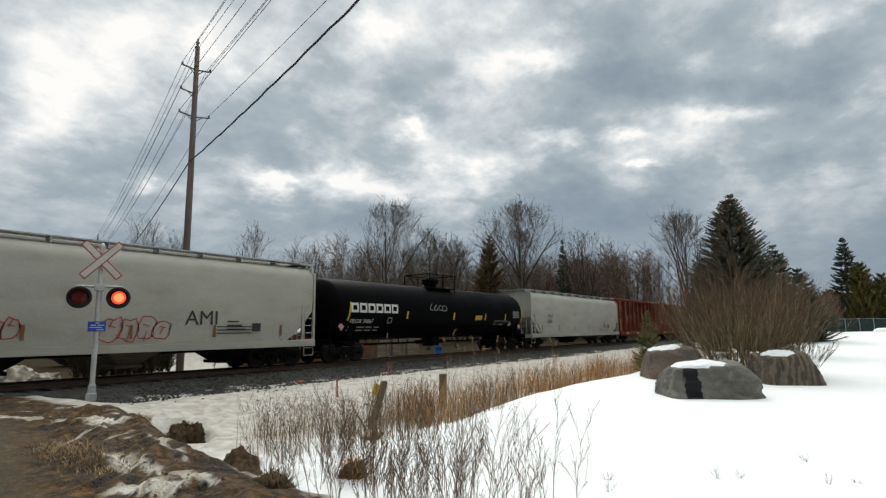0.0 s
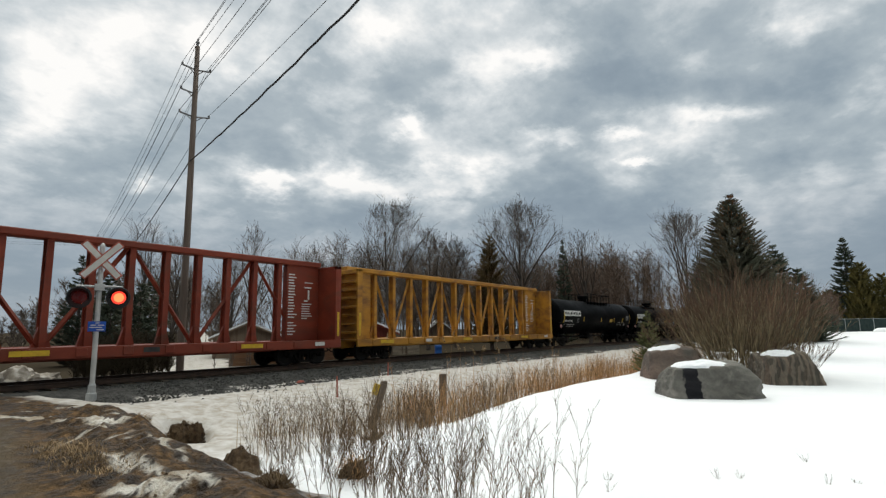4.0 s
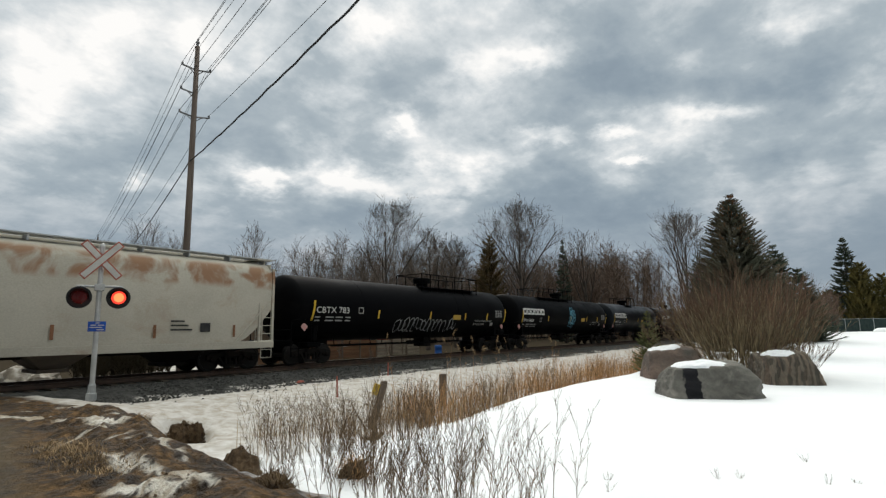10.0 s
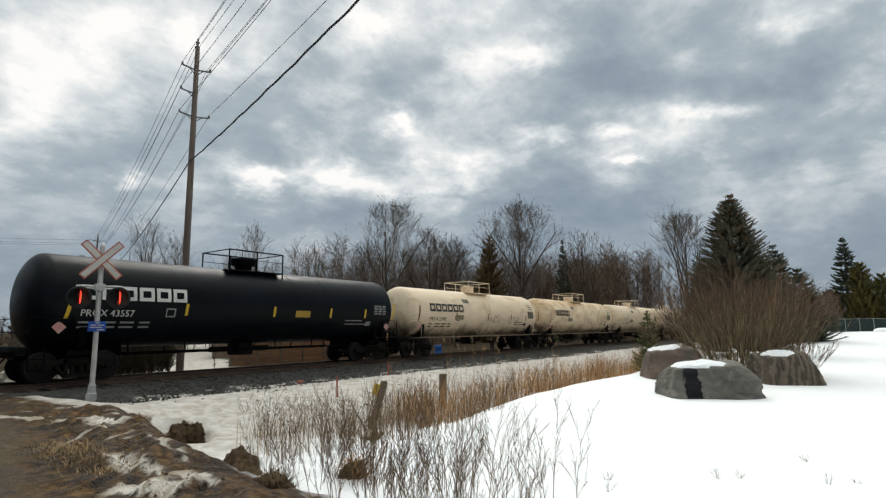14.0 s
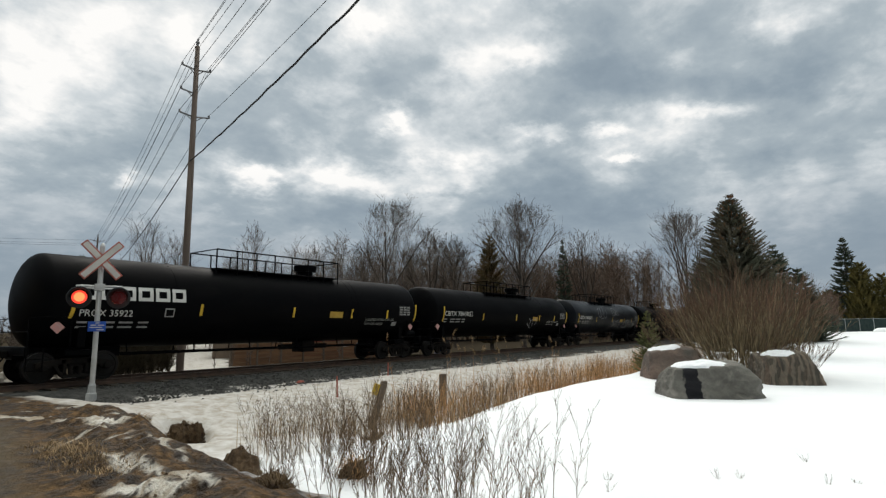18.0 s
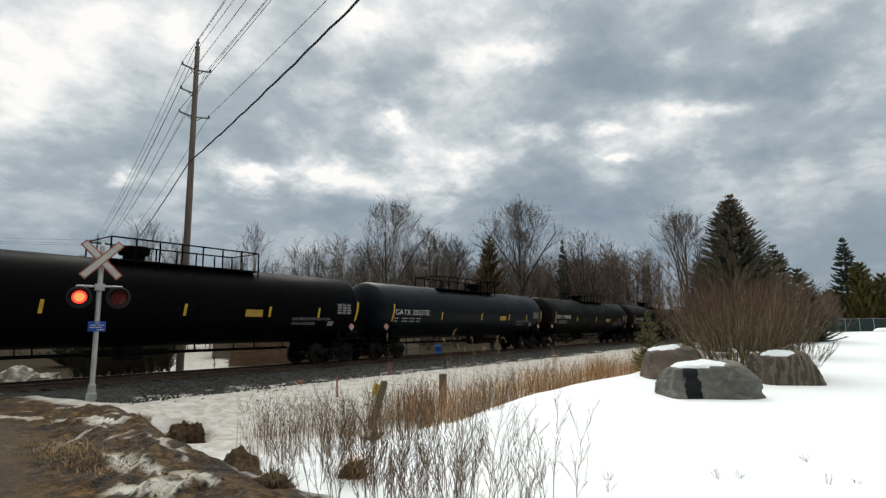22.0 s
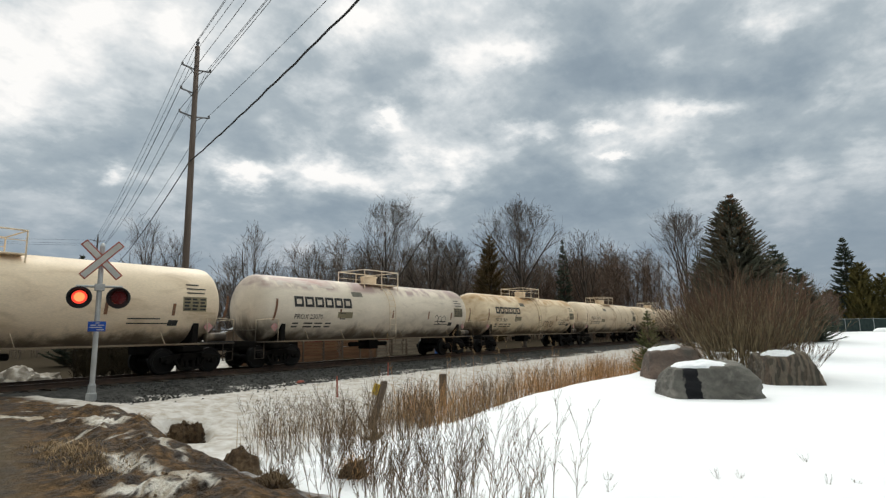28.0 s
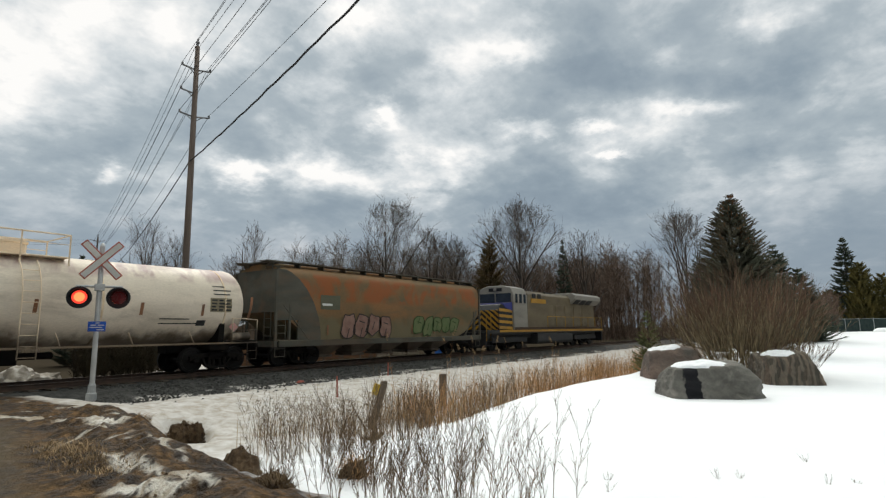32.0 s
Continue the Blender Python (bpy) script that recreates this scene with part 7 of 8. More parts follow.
rnd = random.Random(12)
for k in range(16):
    x = rnd.uniform(19, 26) if k < 11 else rnd.uniform(15, 30)
    plume_reed(x, rnd.uniform(11.6, 14.0), rnd.uniform(1.5, 2.2), 200 + k)
for x, y in ((5.9, 2.2), (6.35, 2.35), (7.0, 1.35), (7.15, 1.15), (7.4, 0.35), (7.6, 0.1), (8.4, 0.6)):
    rnd, b = random.Random(int(x * 100)), Build()
    for k in range(5):
        w = Vector((rnd.gauss(0, 0.35), rnd.gauss(0, 0.35), 1)).normalized()
        sprig(b, rnd, Vector((x, y, ground_z(x, y) - 0.04)), w, rnd.uniform(0.06, 0.15), 0.0022, 1, 0.6, 0.0012)
    solid("weed_tuft", b, M_TWIG, "dry weed stem poking through the snow", "weed", group="weeds in the snow")


def boulder(sx, sy, sz, seed, rough=0.16, n=64, hard=10):
    """A rounded, lumpy stone that sits partly in the ground."""
    b = Build()
    m = n // 2
    rnd = random.Random(int(seed * 100))
    faces = [(Vector(w).normalized(), far) for w, far in (((1, 0.1, 0.1), 0.97), ((-1, 0.1, 0.25), 0.96), ((0, 1, 0.2), 0.95), ((0.1, -1, 0.15), 0.95), ((0.1, 0.05, 1), 0.9), ((0, 0, -1), 1.0))]
    for _ in range(9):
        w = Vector((rnd.gauss(0, 1), rnd.gauss(0, 1), rnd.gauss(0.25, 0.7))).normalized()
        faces.append((w, rnd.uniform(0.98, 1.13) + (0.1 if hard > 12 else 0.0)))
    for j in range(m + 1):
        v = math.pi * j / m
        for i in range(n):
            u = 2 * math.pi * i / n
            d = Vector((math.sin(v) * math.cos(u), math.sin(v) * math.sin(u), math.cos(v)))
            k = sum(max(0.0, d.dot(w) / far) ** hard for w, far in faces) ** (-1 / hard) * (1.0 if hard > 9 else 1.3)
            k *= 1 + rough * 0.35 * noise.noise(d * 1.7 + Vector((seed, 0, 0))) - rough * 0.5 * abs(noise.noise(d * 3.1 + Vector((0, seed, 0)))) + rough * 0.14 * noise.noise(d * 10 + Vector((0, 0, seed)))
            b.v.append((d.x * k * sx, d.y * k * sy, d.z * k * sz))
    for j in range(m):
        for i in range(n):
            a, c = j * n + i, j * n + (i + 1) % n
            b.f.append((a, a + n, c + n, c))
    return b


def snow_on(stone, cx, cy, rx, ry, thick, seed):
    """Snow that lies on part of a stone's top and thins out to its edge."""
    b = Build()

    def edge(p):
        a = math.atan2((p[1] - cy) / ry, (p[0] - cx) / rx)
        wob = 1 + 0.28 * noise.noise(Vector((math.cos(a) * 1.3, math.sin(a) * 1.3, seed))) + 0.12 * noise.noise(Vector((math.cos(a) * 4, math.sin(a) * 4, seed)))
        return math.hypot((p[0] - cx) / rx, (p[1] - cy) / ry) / wob

    top = max(p[2] for p in stone.v)
    near = [max(edge(p), 0.5 + 3.4 * max(0.0, 0.93 - p[2] / top)) if p[2] > 0 else 9.0 for p in stone.v]
    used = {}
    for f in stone.f:
        if min(near[i] for i in f) < 1.0:
            for i in f:
                if i not in used:
                    used[i] = len(b.v)
                    x, y, z = stone.v[i]
                    lift = thick * (1 - near[i] ** 4) if near[i] < 1 else -min(0.08, 0.6 * (near[i] - 1))
                    b.v.append((x * (1 + 0.25 * lift), y * (1 + 0.25 * lift), z + lift + (0.015 * noise.noise(Vector((x * 4, y * 4, seed))) if near[i] < 1 else 0.0)))
            b.f.append(tuple(used[i] for i in f))
    return b


M_STONE = surface("grey_granite", (0.155, 0.148, 0.13), (0.09, 0.086, 0.076), 1.6, 16, 0.85, 0, 1.0, dirt=(0.22, 0.205, 0.18), dirt_amount=0.4, dirt_scale=2.2, soft_dirt=0.15)
M_STONEBAND = surface("banded_gneiss", (0.12, 0.104, 0.08), (0.035, 0.032, 0.028), 1.6, 14, 0.85, 0, 1.0, dirt=(0.20, 0.145, 0.105), dirt_amount=0.45, dirt_scale=1.6, soft_dirt=0.12, stretch=(4.5, 2.0, 0.5))
M_STONERED = surface("reddish_granite", (0.20, 0.145, 0.115), (0.12, 0.09, 0.075), 1.8, 16, 0.85, 0, 1.0, dirt=(0.09, 0.085, 0.075), dirt_amount=0.45, dirt_scale=1.1)


def black_streak(m, lo, hi):
    """A black water stain that runs down one side of the stone."""
    nt = m.node_tree
    skin = nt.nodes["Principled BSDF"].inputs["Base Color"]
    pos = nd(nt, "ShaderNodeTexCoord").outputs["Object"]
    across = nd(nt, "ShaderNodeSeparateXYZ", {0: pos}).outputs[0]
    across = maths(nt, "ADD", across, maths(nt, "MULTIPLY", maths(nt, "SUBTRACT", noise_at(nt, pos, 3.5, 4.0), 0.5), 0.35))
    mask = maths(nt, "MULTIPLY", span(nt, across, lo, lo + 0.03), span(nt, across, hi, hi + 0.05, 1.0, 0.0))
    nt.links.new(blend(nt, mask, skin.links[0].from_socket, (0.012, 0.012, 0.014)), skin)


def swirls(m, pale, dark):
    """Folded bands of two tones, as in gneiss."""
    nt = m.node_tree
    skin = nt.nodes["Principled BSDF"].inputs["Base Color"]
    pos = nd(nt, "ShaderNodeTexCoord").outputs["Object"]
    wave = nd(nt, "ShaderNodeTexWave", {"Vector": nd(nt, "ShaderNodeVectorMath", {0: pos, 1: (1.0, 0.8, 0.45)}, operation="MULTIPLY").outputs[0], "Scale": 1.5, "Distortion": 11.0, "Detail": 3.0, "Detail Scale": 1.4}).outputs["Fac"]
    both = blend(nt, span(nt, wave, 0.3, 0.7), dark, pale)
    nt.links.new(blend(nt, 0.42, skin.links[0].from_socket, both), skin)


swirls(M_STONEBAND, (0.20, 0.165, 0.125), (0.035, 0.032, 0.028))
black_streak(M_STONE, 0.42, 0.72)
for x, y, turn, size, mat_, cap, seed, label in (
        (15.3, 3.0, 118, (1.16, 0.88, 0.82), M_STONE, (0.78, 0.75, 0.36, 0.12), 3.3, "large rounded grey boulder with a thin snow cap"),
        (19.55, 1.72, 118, (0.80, 0.8, 0.93), M_STONEBAND, (0.46, 0.42, 0.18, 0.12), 5.1, "banded brown-grey boulder with a little snow on top"),
        (20.1, 4.95, 110, (1.0, 0.9, 1.08), M_STONERED, (0.6, 0.5, 0.3, 0.05), 8.4, "reddish-brown boulder half covered by snow")):
    z = ground_z(x, y)
    rock = thing("boulder", label, "boulder", pose(x, y, z + 0.26 * size[2], 0, 0, turn), "boulders on the snow")
    stone = boulder(size[0], size[1], size[2] * 0.76, seed, 0.2, 140, 14)
    part("stone", stone, mat_, rock, smooth=True)
    part("snow_cap", snow_on(stone, cap[2], cap[3], cap[0], cap[1], 0.085, seed), M_SNOW, rock, "patch of melting snow", smooth=True)



def clod(x, y, r, h, seed, label, material, tufts=260, reach=0.16, lumpy=0.8):
    """A lump of earth with roots and grass hanging over it."""
    z = ground_z(x, y)
    t = thing("earth_clump", label, "earth clump", pose(x, y, z - h * 0.3))
    soil = boulder(r, r * 0.8, h, seed, lumpy, 56, 2.6)
    soil.v = [tuple(Vector(p) * (1 + 0.09 * noise.noise(Vector(p) * 7) + 0.05 * noise.noise(Vector(p) * 17))) for p in soil.v]
    part("soil", soil, M_SOIL, t, smooth=True)
    rnd = random.Random(int(seed * 10))
    b = Build()
    for _ in range(tufts):
        a, q = rnd.uniform(0, 6.283), math.sqrt(rnd.random()) * r * 0.95
        blades(b, rnd, math.cos(a) * q, math.sin(a) * q * 0.8, h * (1 - (q / r) ** 2) * 0.9, rnd.uniform(0.25, 1.0) * reach, 0.005, rnd.uniform(0.6, 2.4), a + rnd.gauss(0, 0.5))
    tagged(part("grass", b, material, t, "matted dry grass"), kind="stuff")


M_ROOT = surface("dead_roots", (0.14, 0.095, 0.05), (0.07, 0.046, 0.026), 3, 40, 0.95, bump=0, islands=0.5)
M_MUDCLOD = surface("mud_clod", (0.11, 0.07, 0.038), (0.055, 0.035, 0.02), 3, 30, 0.95, 0, 0.4, islands=0.4)
M_SOIL = surface("dark_soil", (0.088, 0.055, 0.029), (0.03, 0.019, 0.011), 7, 26, 0.95, 0, 1.0, dirt=(0.14, 0.095, 0.055), dirt_amount=0.38, dirt_scale=9)
clod(7.6, 13.2, 0.60, 0.66, 2.1, "dark rooty earth bared in a hollow of the snow bank", M_ROOT, 420, 0.12, 0.7)
clod(5.80, 8.3, 0.44, 0.68, 4.2, "boulder-sized clump of brown earth at the ditch", M_ROOT, 260, 0.08, 0.4)
clod(4.4, 5.75, 0.30, 0.22, 7.7, "muddy clump with dead grass by the ditch", M_ROOT, 200)
clod(4.15, 5.3, 0.24, 0.18, 3.9, "muddy tussock of dead grass at the ditch", M_ROOT, 160)
clod(5.0, 4.95, 0.2, 0.24, 6.6, "tussock of dead rust-brown grass in the snow", M_REED)
clod(9.4, 8.7, 0.42, 0.12, 5.3, "low tussock of dead grass in the snow", M_STRAW)
clod(5.7, 11.7, 0.28, 0.14, 9.1, "low clod of mud on the road shoulder", M_STRAW)
clod(6.3, 12.6, 0.22, 0.12, 9.9, "low clod of mud on the road shoulder", M_STRAW)


def verge(rnd):
    y = rnd.uniform(6.4, 9.8)
    return 3.25 + 0.12 * (y - 8) + rnd.gauss(0, 0.16), y


solid("dead_grass", reed_bed(1500, 5, verge, 0.04, 0.12, 0.004, 2.2), M_STRAW, "flattened dead grass on the muddy shoulder", "grass", kind="stuff")


def stones(count, seed, area, lo, hi):
    """Loose angular stones, all in one."""
    rnd = random.Random(seed)
    b = Build()
    for _ in range(count):
        x, y, z = area(rnd)
        r = rnd.uniform(lo, hi)
        n = len(b.v)
        a0 = rnd.uniform(0, 6.28)
        for k in range(4):
            q = r * rnd.uniform(0.7, 1.2)
            b.v.append((x + math.cos(a0 + k * 1.571) * q, y + math.sin(a0 + k * 1.571) * q, z + r * rnd.uniform(-0.1, 0.35)))
        b.v.append((x + rnd.uniform(-0.3, 0.3) * r, y + rnd.uniform(-0.3, 0.3) * r, z + r * rnd.uniform(0.6, 1.0)))
        b.f += [(n, n + 1, n + 4), (n + 1, n + 2, n + 4), (n + 2, n + 3, n + 4), (n + 3, n, n + 4)]
    return b


def ballast_area(rnd):
    x = 7 + 38 * rnd.random() ** 1.4
    dy = rnd.uniform(-4.4, -1.5) + (rnd.gauss(0, 0.35) if rnd.random() < 0.2 else 0)
    z = -0.20 - 0.035 * 0 if dy > -1.5 else (-0.20 - 0.05 * (-dy - 1.5) if dy > -2.3 else (-0.24 - 0.164 * (-dy - 2.3) if dy > -3.7 else -0.47))
    if dy < -3.9:
        z = max(z - 0.05, ground_z(x, RAIL_Y + dy))
    return x, RAIL_Y + dy, z


M_STONES = surface("loose_ballast", (0.066, 0.066, 0.062), (0.03, 0.03, 0.028), 9, 60, 0.9, 0, 0.3, islands=0.5, dirt=(0.13, 0.115, 0.10), dirt_amount=0.3, dirt_scale=7)
solid("ballast_stones", stones(9000, 3, ballast_area, 0.03, 0.06), M_STONES, "loose crushed grey ballast stones", "gravel", kind="stuff")


def clod_area(rnd):
    y = rnd.uniform(5.0, 15.5)
    x = min(5.5, 3.4 + 0.30 * (y - 5)) + min(0.7, rnd.gauss(-0.4, 0.5))
    return x, y, ground_z(x, y) - 0.012


solid("mud_clods", stones(1300, 8, clod_area, 0.008, 0.03), M_MUDCLOD, "loose clods of dark mud on the road shoulder", "mud", kind="stuff")
rnd = random.Random(5)
spots = [(rnd.uniform(19, 36), rnd.uniform(27.0, 32.0), rnd.uniform(1.0, 2.2)) for k in range(18)]
solid("brushwood", woods(spots, 9, 0.008, 0), M_TWIGPALE, "low bare brushwood beyond the track", "brush", kind="stuff")

spots = [(rnd.uniform(70, 128), rnd.uniform(25.5, 33.0), rnd.uniform(2.0, 4.5)) for k in range(160)]
solid("brushwood", woods(spots, 10, 0.02, 0), M_TWIGRED, "low bare brown brushwood under far trees", "brush", kind="stuff")
spots = [(rnd.uniform(60, 110), rnd.uniform(7, 17), rnd.uniform(1.6, 3.5)) for k in range(110)]
solid("brushwood", woods(spots, 11, 0.018, 0), M_TWIGRED, "low bare brown brushwood behind the field", "brush", kind="stuff")

# ---- poles, wires, posts, buildings and fence ----
M_INSUL = surface("grey_insulator", (0.16, 0.16, 0.165), (0.11, 0.11, 0.115), 5, 40, 0.35, bump=0)
MAIN, FAR, NEAR = Vector((15.3, 27.4, 0)), Vector((37.2, 92.0, 0)), Vector((-0.8, -28.0, 0))
LINE = Vector((0.216, 0.976, 0)).normalized()
ACROSS = Vector((LINE.y, -LINE.x, 0))


def utility_pole(at, top, arms, label, radius=0.19):
    z = ground_z(at.x, at.y)
    pole = thing("utility_pole", label, "utility pole", pose(at.x, at.y, 0), "utility poles")
    part("shaft", Build().tube([(0, 0, z - 0.3), (0, 0, top * 0.5), (0, 0, top)], [radius, radius * 0.85, radius * 0.62], 12), M_POLE, pole, smooth=True)
    part("top_pin", Build().lathe([(top - 0.05, 0.05), (top + 0.16, 0.06), (top + 0.22, 0.10), (top + 0.27, 0.10), (top + 0.34, 0.05), (top + 0.45, 0.04)], "z", 10), M_INSUL, pole)
    for z, left, right in arms:
        p, q = ACROSS * -left, ACROSS * right
        b = Build().tube([(p.x, p.y, z + 0.06), (0, 0, z - 0.05), (q.x, q.y, z + 0.06)], 0.045, 6)
        b.tube([(p.x * 0.55, p.y * 0.55, z), (0, 0, z - 0.34)], 0.025, 5).tube([(q.x * 0.55, q.y * 0.55, z), (0, 0, z - 0.34)], 0.025, 5)
        arm = part("crossarm", b, M_INSUL, pole, "thin steel crossarm")
        for e, keep in ((p, left), (q, right)):
            if keep > 0.3:
                part("insulator", Build().lathe([(z + 0.05, 0.03), (z + 0.09, 0.07), (z + 0.13, 0.05), (z + 0.17, 0.07), (z + 0.22, 0.03)], "z", 8, (e.x, e.y, 0)), M_INSUL, arm)
    return pole


ARMS = [(15.6, 0.72, 0.72), (14.25, 0.72, 0.15), (12.95, 0.72, 0.78)]
utility_pole(MAIN, 16.9, ARMS, "tall weathered wooden utility pole with three steel crossarms")
utility_pole(FAR, 16.2, [(15.6, 0.9, 0.9)], "distant wooden utility pole with a crossarm", 0.17)


def wire(points, r, label, name="overhead_wire"):
    solid(name, Build().tube(points, r, 5), M_WIRE, label, "wire", group="overhead wires", smooth=True)


def sagging(a, c, sag, n=28):
    return [tuple(a.lerp(c, k / n) - Vector((0, 0, 4 * sag * (k / n) * (1 - k / n)))) for k in range(n + 1)]


HOLDS = [(17.25, 0.0), (15.82, -0.72), (15.82, 0.72), (14.45, -0.72), (13.15, -0.72), (13.15, 0.78), (17.0, 0.12), (15.7, 0.55)]
for k, (z, off) in enumerate(HOLDS):
    a = MAIN + ACROSS * off + Vector((0, 0, z))
    wire(sagging(a, FAR + ACROSS * off * 1.2 + Vector((0, 0, z - 0.9)), 0.9 + 0.05 * k), 0.012, "thin overhead wire strung between the poles")
    wire(sagging(a, NEAR + ACROSS * off + Vector((0, 0, z + 0.3)), 0.45 + 0.04 * k), 0.012, "thin overhead wire strung between the poles")
for z in (15.7, 15.2, 14.9):
    wire(sagging(FAR + Vector((0, 0, z)), Vector((-14.0, 122.0, z + 0.2)), 0.6), 0.014, "thin overhead wire leading off from the far pole")
a = MAIN + ACROSS * -0.1 + Vector((0, 0, 10.4))
wire(sagging(a, FAR + Vector((0, 0, 9.6)), 1.4), 0.03, "thick dark communication cable below the wires", "overhead_cable")
wire([(p[0], p[1], p[2] + 0.017 * math.sin(k * 1.9) + 0.012 * math.sin(k * 0.83)) for k, p in enumerate(sagging(a, Vector((-2.7, -26.8, 10.6)), 1.0, 110))], 0.034, "thick dark communication cable below the wires", "overhead_cable")


# leaning timber post with a yellow marker, a second post, and survey stakes
M_STAKE = surface("faded_red_paint", (0.36, 0.10, 0.07), (0.27, 0.08, 0.06), 5, 40, 0.8)
M_MARKER = surface("yellow_plastic", (0.55, 0.36, 0.03), (0.46, 0.30, 0.03), 5, 40, 0.5, bump=0.03)
z = ground_z(11.0, 10.3)
post = thing("timber_post", "leaning weathered timber post with a yellow marker", "post", pose(11.0, 10.3, z, 0, 16, -40))
part("timber", Build().box(-0.085, 0.085, -0.08, 0.08, -0.2, 1.18).prism([(-0.085, 1.18), (0.085, 1.18), (0.05, 1.27), (-0.085, 1.22)], -0.08, 0.08), M_WOOD, post, bevel=0.012)
part("marker", Build().box(-0.245, -0.095, -0.07, 0.07, 0.84, 1.10).box(-0.255, -0.087, -0.08, 0.08, 1.10, 1.13), M_MARKER, post, "yellow marker box", bevel=0.012)
z = ground_z(15.4, 11.2)
solid("timber_post", Build().box(-0.12, 0.12, -0.1, 0.1, -0.2, 1.05), M_WOOD, "short weathered timber post among the reeds", "post", pose(15.4, 11.2, z, 0, 2, 20), bevel=0.015)
for x, y, h, lean in ((13.2, 13.9, 0.66, -3), (18.3, 16.2, 0.52, 2)):
    s = thing("survey_stake", "thin faded red survey stake in the snow", "stake", pose(x, y, ground_z(x, y), 0, lean, 15), "survey stakes")
    part("stake", Build().prism([(-0.03, -0.2), (0.03, -0.2), (0.03, h), (0.0, h + 0.03), (-0.03, h)], -0.015, 0.015), M_STAKE, s, bevel=0.003)
solid("red_stone", boulder(0.16, 0.11, 0.08, 3.0, 0.3, 14), M_STAKE, "small reddish stone on the ballast", "stone", pose(14.2, 16.95, -0.42))

M_BARNRED = surface("red_barn_boards", (0.20, 0.045, 0.032), (0.15, 0.038, 0.03), 0.8, 30, 0.8, stretch=(6, 6, 0.4))
M_TANBOARD = surface("tan_boards", (0.22, 0.165, 0.12), (0.17, 0.125, 0.09), 0.8, 30, 0.85, stretch=(6, 6, 0.4))
M_TRIM = surface("white_trim", (0.6, 0.6, 0.58), (0.52, 0.52, 0.5), 3, 30, 0.6, bump=0)


def barn(x, y, turn, width, depth, wall, rise, material, label, windows):
    """A low gabled building with a snow-covered roof; its gable end faces -y."""
    z = ground_z(x, y)
    t = thing("barn", label, "barn", pose(x, y, z - 0.1, 0, 0, turn))
    w = width / 2
    part("wall", Build().prism([(-w, 0), (w, 0), (w, wall), (0, wall + rise), (-w, wall)], 0, depth), material, t)
    for s in (-1, 1):
        e = (w + 0.35)
        drop = rise * 0.35 / w
        b = Build().add([(0, -0.35, wall + rise + 0.05), (s * e, -0.35, wall - drop + 0.05), (s * e, depth + 0.35, wall - drop + 0.05), (0, depth + 0.35, wall + rise + 0.05),
                         (0, -0.35, wall + rise + 0.22), (s * e, -0.35, wall - drop + 0.20), (s * e, depth + 0.35, wall - drop + 0.20), (0, depth + 0.35, wall + rise + 0.22)],
                        [(0, 1, 2, 3), (4, 5, 6, 7), (0, 1, 5, 4), (1, 2, 6, 5), (2, 3, 7, 6), (3, 0, 4, 7)])
        roof = part("roof", b, M_SNOW, t, "snow-covered roof slope")
        part("barge_board", Build().add([(0, -0.37, wall + rise + 0.04), (s * e, -0.37, wall - drop + 0.04), (s * e, -0.37, wall - drop - 0.12), (0, -0.37, wall + rise - 0.12), (0, -0.34, wall + rise + 0.04), (s * e, -0.34, wall - drop + 0.04), (s * e, -0.34, wall - drop - 0.12), (0, -0.34, wall + rise - 0.12)],
                                        [(0, 1, 2, 3), (4, 5, 6, 7), (0, 1, 5, 4), (1, 2, 6, 5), (2, 3, 7, 6), (3, 0, 4, 7)]), material, roof)
    for wx, wz, ww, wh in windows:
        f = part("window", Build().box(wx - ww / 2, wx + ww / 2, -0.05, -0.01, wz, wz + wh), M_TRIM, t, "white-framed window")
        part("pane", Build().box(wx - ww / 2 + 0.08, wx + ww / 2 - 0.08, -0.065, -0.051, wz + 0.08, wz + wh - 0.08), M_GLASS, f)
    if rise > 1.4:
        part("gable_ornament", Build().lathe([(-0.07, 0.25), (-0.02, 0.27)], "y", 16, (0, 0, wall + rise * 0.62)), M_TRIM, t, "round white gable ornament")
    return t


barn(35.2, 35.8, -36, 8.4, 9.0, 2.2, 1.8, M_BARNRED, "red boarded barn with a snow-covered roof", ((-0.2, 1.0, 0.75, 0.8), (2.2, 1.1, 0.6, 0.7)))
barn(29.4, 42.0, -36, 5.6, 7.0, 1.9, 1.2, M_TANBOARD, "low tan shed with a snow-covered roof", ())
barn(61.0, 44.8, -45, 3.0, 4.0, 2.0, 1.2, M_TANBOARD, "small far shed with a pale gable", ())
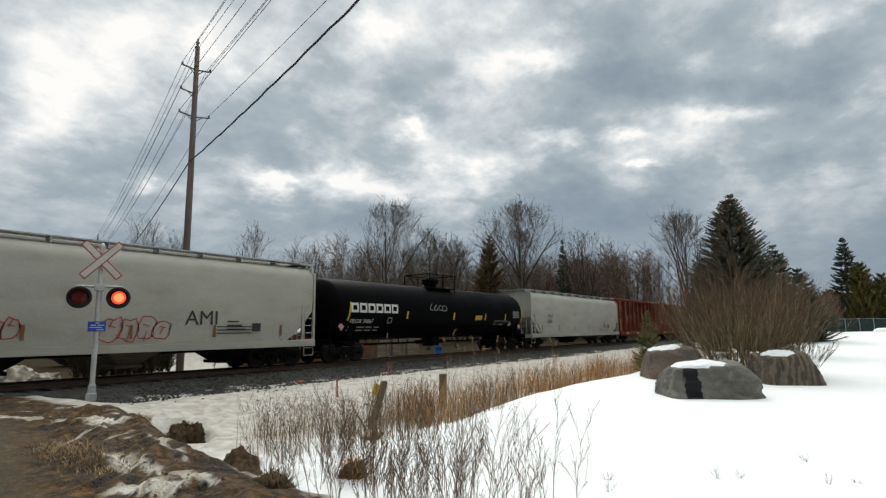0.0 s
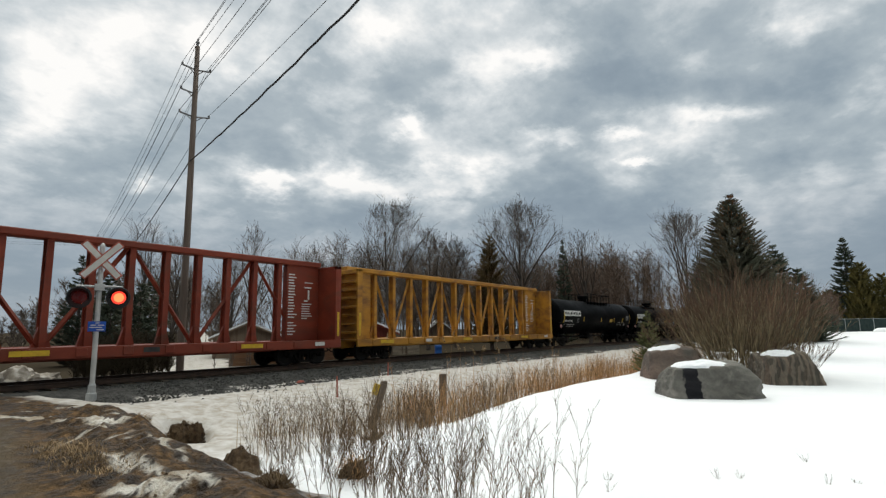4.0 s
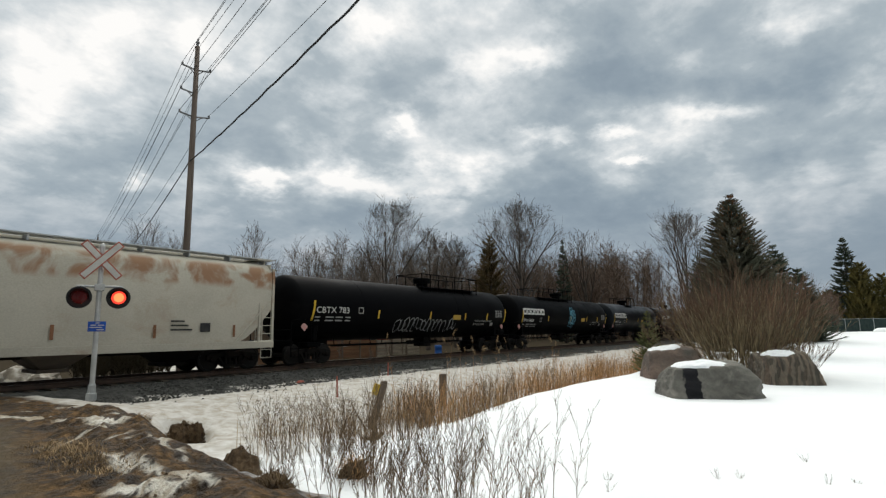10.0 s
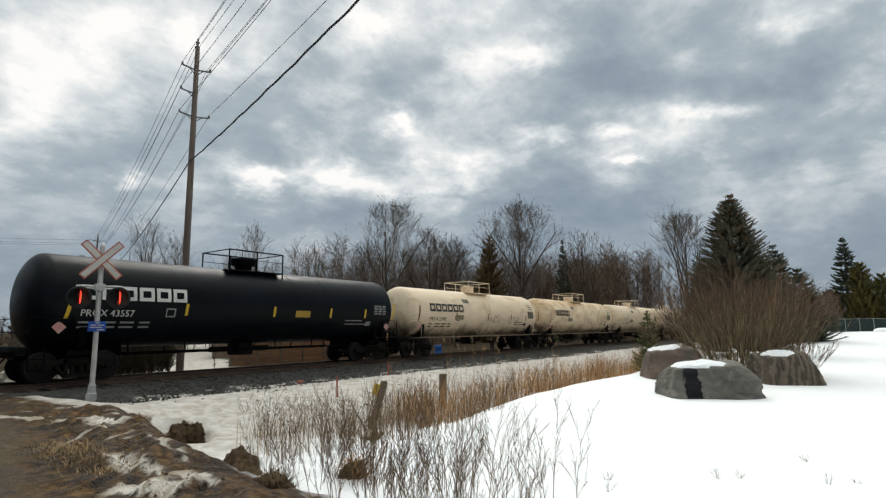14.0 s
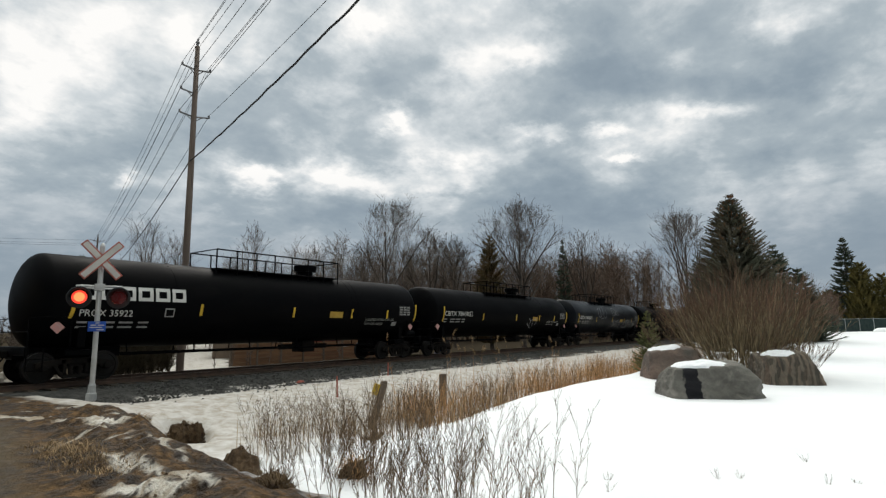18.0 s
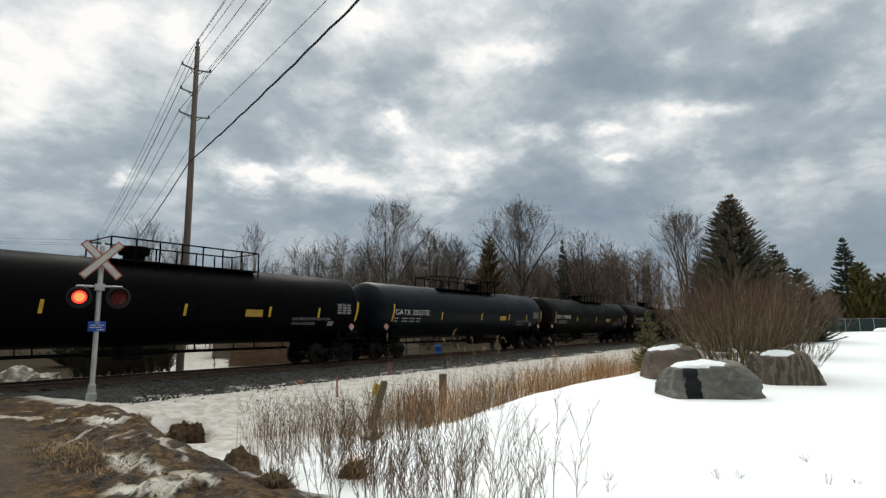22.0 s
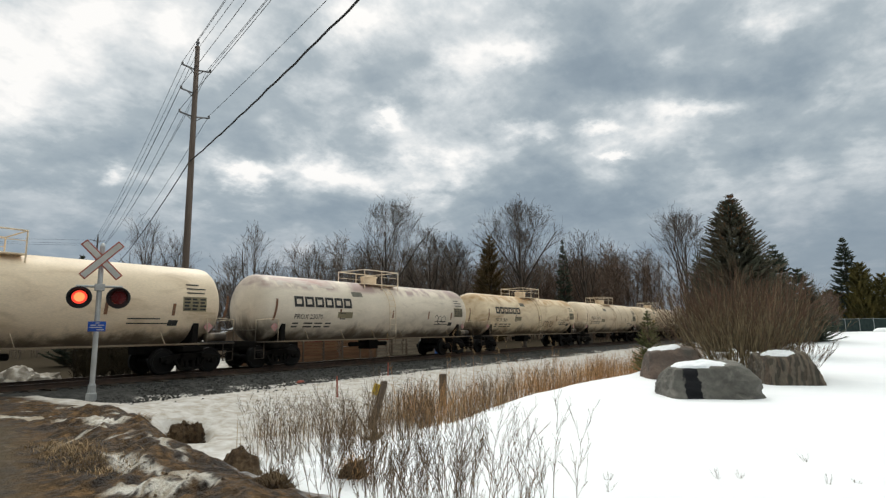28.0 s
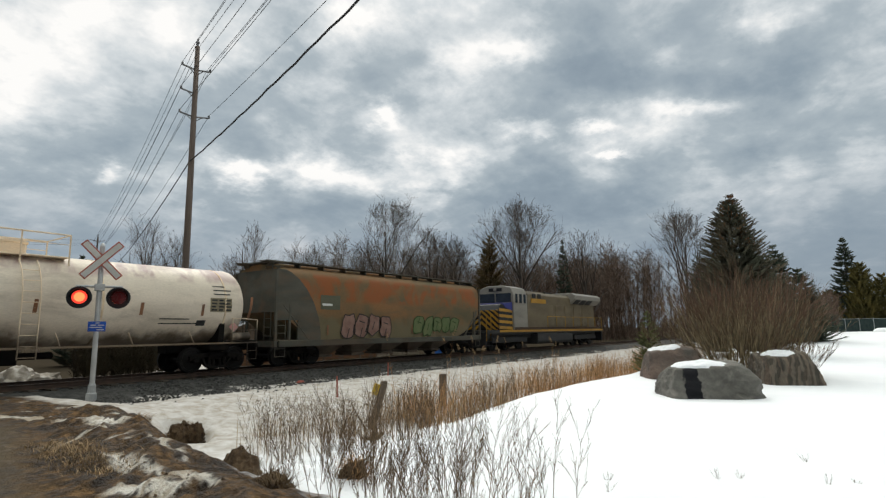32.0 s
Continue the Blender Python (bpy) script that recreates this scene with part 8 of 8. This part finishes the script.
# low wall of horizontal boards in front of the barn and the shed
M_ORANGEBOARD = surface("orange_brown_boards", (0.20, 0.105, 0.055), (0.12, 0.066, 0.038), 0.7, 24, 0.85, stretch=(0.6, 1, 5))
M_PALEBOARD = surface("pale_weathered_boards", (0.30, 0.25, 0.19), (0.20, 0.165, 0.125), 0.7, 24, 0.85, stretch=(0.6, 1, 5))
boards = thing("board_wall", "low wall of orange-brown horizontal boards beyond the track", "wall", pose(0, 33.2, 0))
for k in range(10):
    x0, x1 = 22.0 + 2.0 * k, 24.0 + 2.0 * k
    z0 = ground_z(x0, 33.2)
    part("post", Build().box(x0 - 0.07, x0 + 0.07, -0.05, 0.12, z0 - 0.2, z0 + 1.55), M_WOOD, boards)
    for r in range(6):
        tilt = 0.012 * math.sin(k * 3.1 + r * 1.7)
        part("board", Build().box(x0 + 0.075, x1 - 0.075, -0.02 + tilt, 0.02 + tilt, z0 - 0.02 + 0.245 * r, z0 + 0.21 + 0.245 * r), M_ORANGEBOARD if k < 7 else M_PALEBOARD, boards)
drum = thing("plastic_drum", "blue plastic drum beyond the track", "drum", pose(38.2, 28.2, ground_z(38.2, 28.2)))
part("barrel", Build().lathe([(0, 0.27), (0.05, 0.30), (0.3, 0.31), (0.33, 0.29), (0.6, 0.29), (0.63, 0.31), (0.85, 0.30), (0.9, 0.26)], "z", 18), surface("blue_plastic", (0.02, 0.10, 0.35), (0.02, 0.08, 0.28), 3, 30, 0.5, bump=0), drum, smooth=True)

# mound of dirty snow beyond the crossing
solid("snow_bank", boulder(1.35, 0.9, 0.75, 4.4, 1.1, 40, 4), surface("dirty_snow", (0.50, 0.47, 0.43), (0.30, 0.26, 0.21), 2.5, 25, 0.85, 0, 0.3, dirt=(0.09, 0.07, 0.05), dirt_amount=0.45, space="World"), "mound of dirty ploughed snow beyond the track", "snow bank", pose(9.25, 28.4, -0.85, 0, 0, 15), smooth=True)
solid("snow_bank", boulder(2.2, 1.3, 0.7, 7.4, 0.3, 30), M_SNOW, "low bank of ploughed snow before the fence", "snow bank", pose(98.5, -4.4, 0.5, 0, 0, 60), smooth=True)

# dark mesh fence at the far side of the field
M_FENCE = surface("green_fence_mesh", (0.028, 0.045, 0.042), (0.02, 0.034, 0.032), 3, 60, 0.7, bump=0.2)
fence = thing("mesh_fence", "dark green privacy mesh fence with steel posts", "fence")
for k in range(8):
    p, q = Vector((103.0 + 1.15 * k, 2.4 - 1.75 * k, 0)), Vector((103.0 + 1.15 * (k + 1), 2.4 - 1.75 * (k + 1), 0))
    z0, z1 = ground_z(p.x, p.y), ground_z(q.x, q.y)
    part("fence_post", Build().tube([(p.x, p.y, z0 - 0.2), (p.x, p.y, z0 + 2.0)], 0.05, 8), M_GALV, fence)
    n = (q - p).normalized()
    s = Vector((-n.y, n.x, 0)) * 0.02
    part("fence_panel", Build().add([(p.x - s.x, p.y - s.y, z0), (q.x - s.x, q.y - s.y, z1), (q.x - s.x, q.y - s.y, z1 + 1.85), (p.x - s.x, p.y - s.y, z0 + 1.85),
                                     (p.x + s.x, p.y + s.y, z0), (q.x + s.x, q.y + s.y, z1), (q.x + s.x, q.y + s.y, z1 + 1.85), (p.x + s.x, p.y + s.y, z0 + 1.85)],
                                    [(0, 1, 2, 3), (7, 6, 5, 4), (3, 2, 6, 7), (0, 3, 7, 4), (1, 5, 6, 2)]), M_FENCE, fence)
    part("top_rail", Build().tube([(p.x, p.y, z0 + 1.9), (q.x, q.y, z1 + 1.9)], 0.025, 6), M_GALV, fence)


# ---- ties under the rails ----
tie_mesh = Build().box(-0.11, 0.11, -1.3, 1.3, -0.34, -0.165).mesh("tie", M_TIE, bevel=0.012)
for k in range(110):
    t = part("tie", tie_mesh, M_TIE, track, at=(2.0 + 0.56 * k, RAIL_Y + 0.03 * math.sin(k * 2.3), 0))


def motions():
    """The train rolls past, its wheels turn, the crossing lamps flash in turn and the clouds drift."""
    for vehicle, s in TRAIN:
        walk(vehicle, [(t, pose(s - SPEED * (t - 15.0), RAIL_Y, 0)) for t in (0.0, 8.0, 16.0, 24.0, 32.0)])
    spun = {}
    for wheel, x, r in WHEELS:
        key = (x, r)
        if key not in spun:
            turn = math.degrees(SPEED / FPS / r)
            walk(wheel, [(k / FPS, pose(x, 0, r, 0, -turn * k, 0)) for k in range(32 * FPS + 1)])
            spun[key] = wheel.animation_data
        else:
            wheel.rotation_mode = "QUATERNION"
            wheel.animation_data_create()
            wheel.animation_data.action = spun[key].action
            wheel.animation_data.action_slot = spun[key].action_slot
    # clouds drift to the right and down, about three degrees in all
    axis = STILL.to_3x3() @ Vector((0.32, 0.95, 0.0))
    walk(cloud_layer, [(t, Matrix.Rotation(radians(3.0) * (t - 16.0) / 32.0, 4, axis)) for t in (0.0, 16.0, 32.0)])
    flash()


motions()
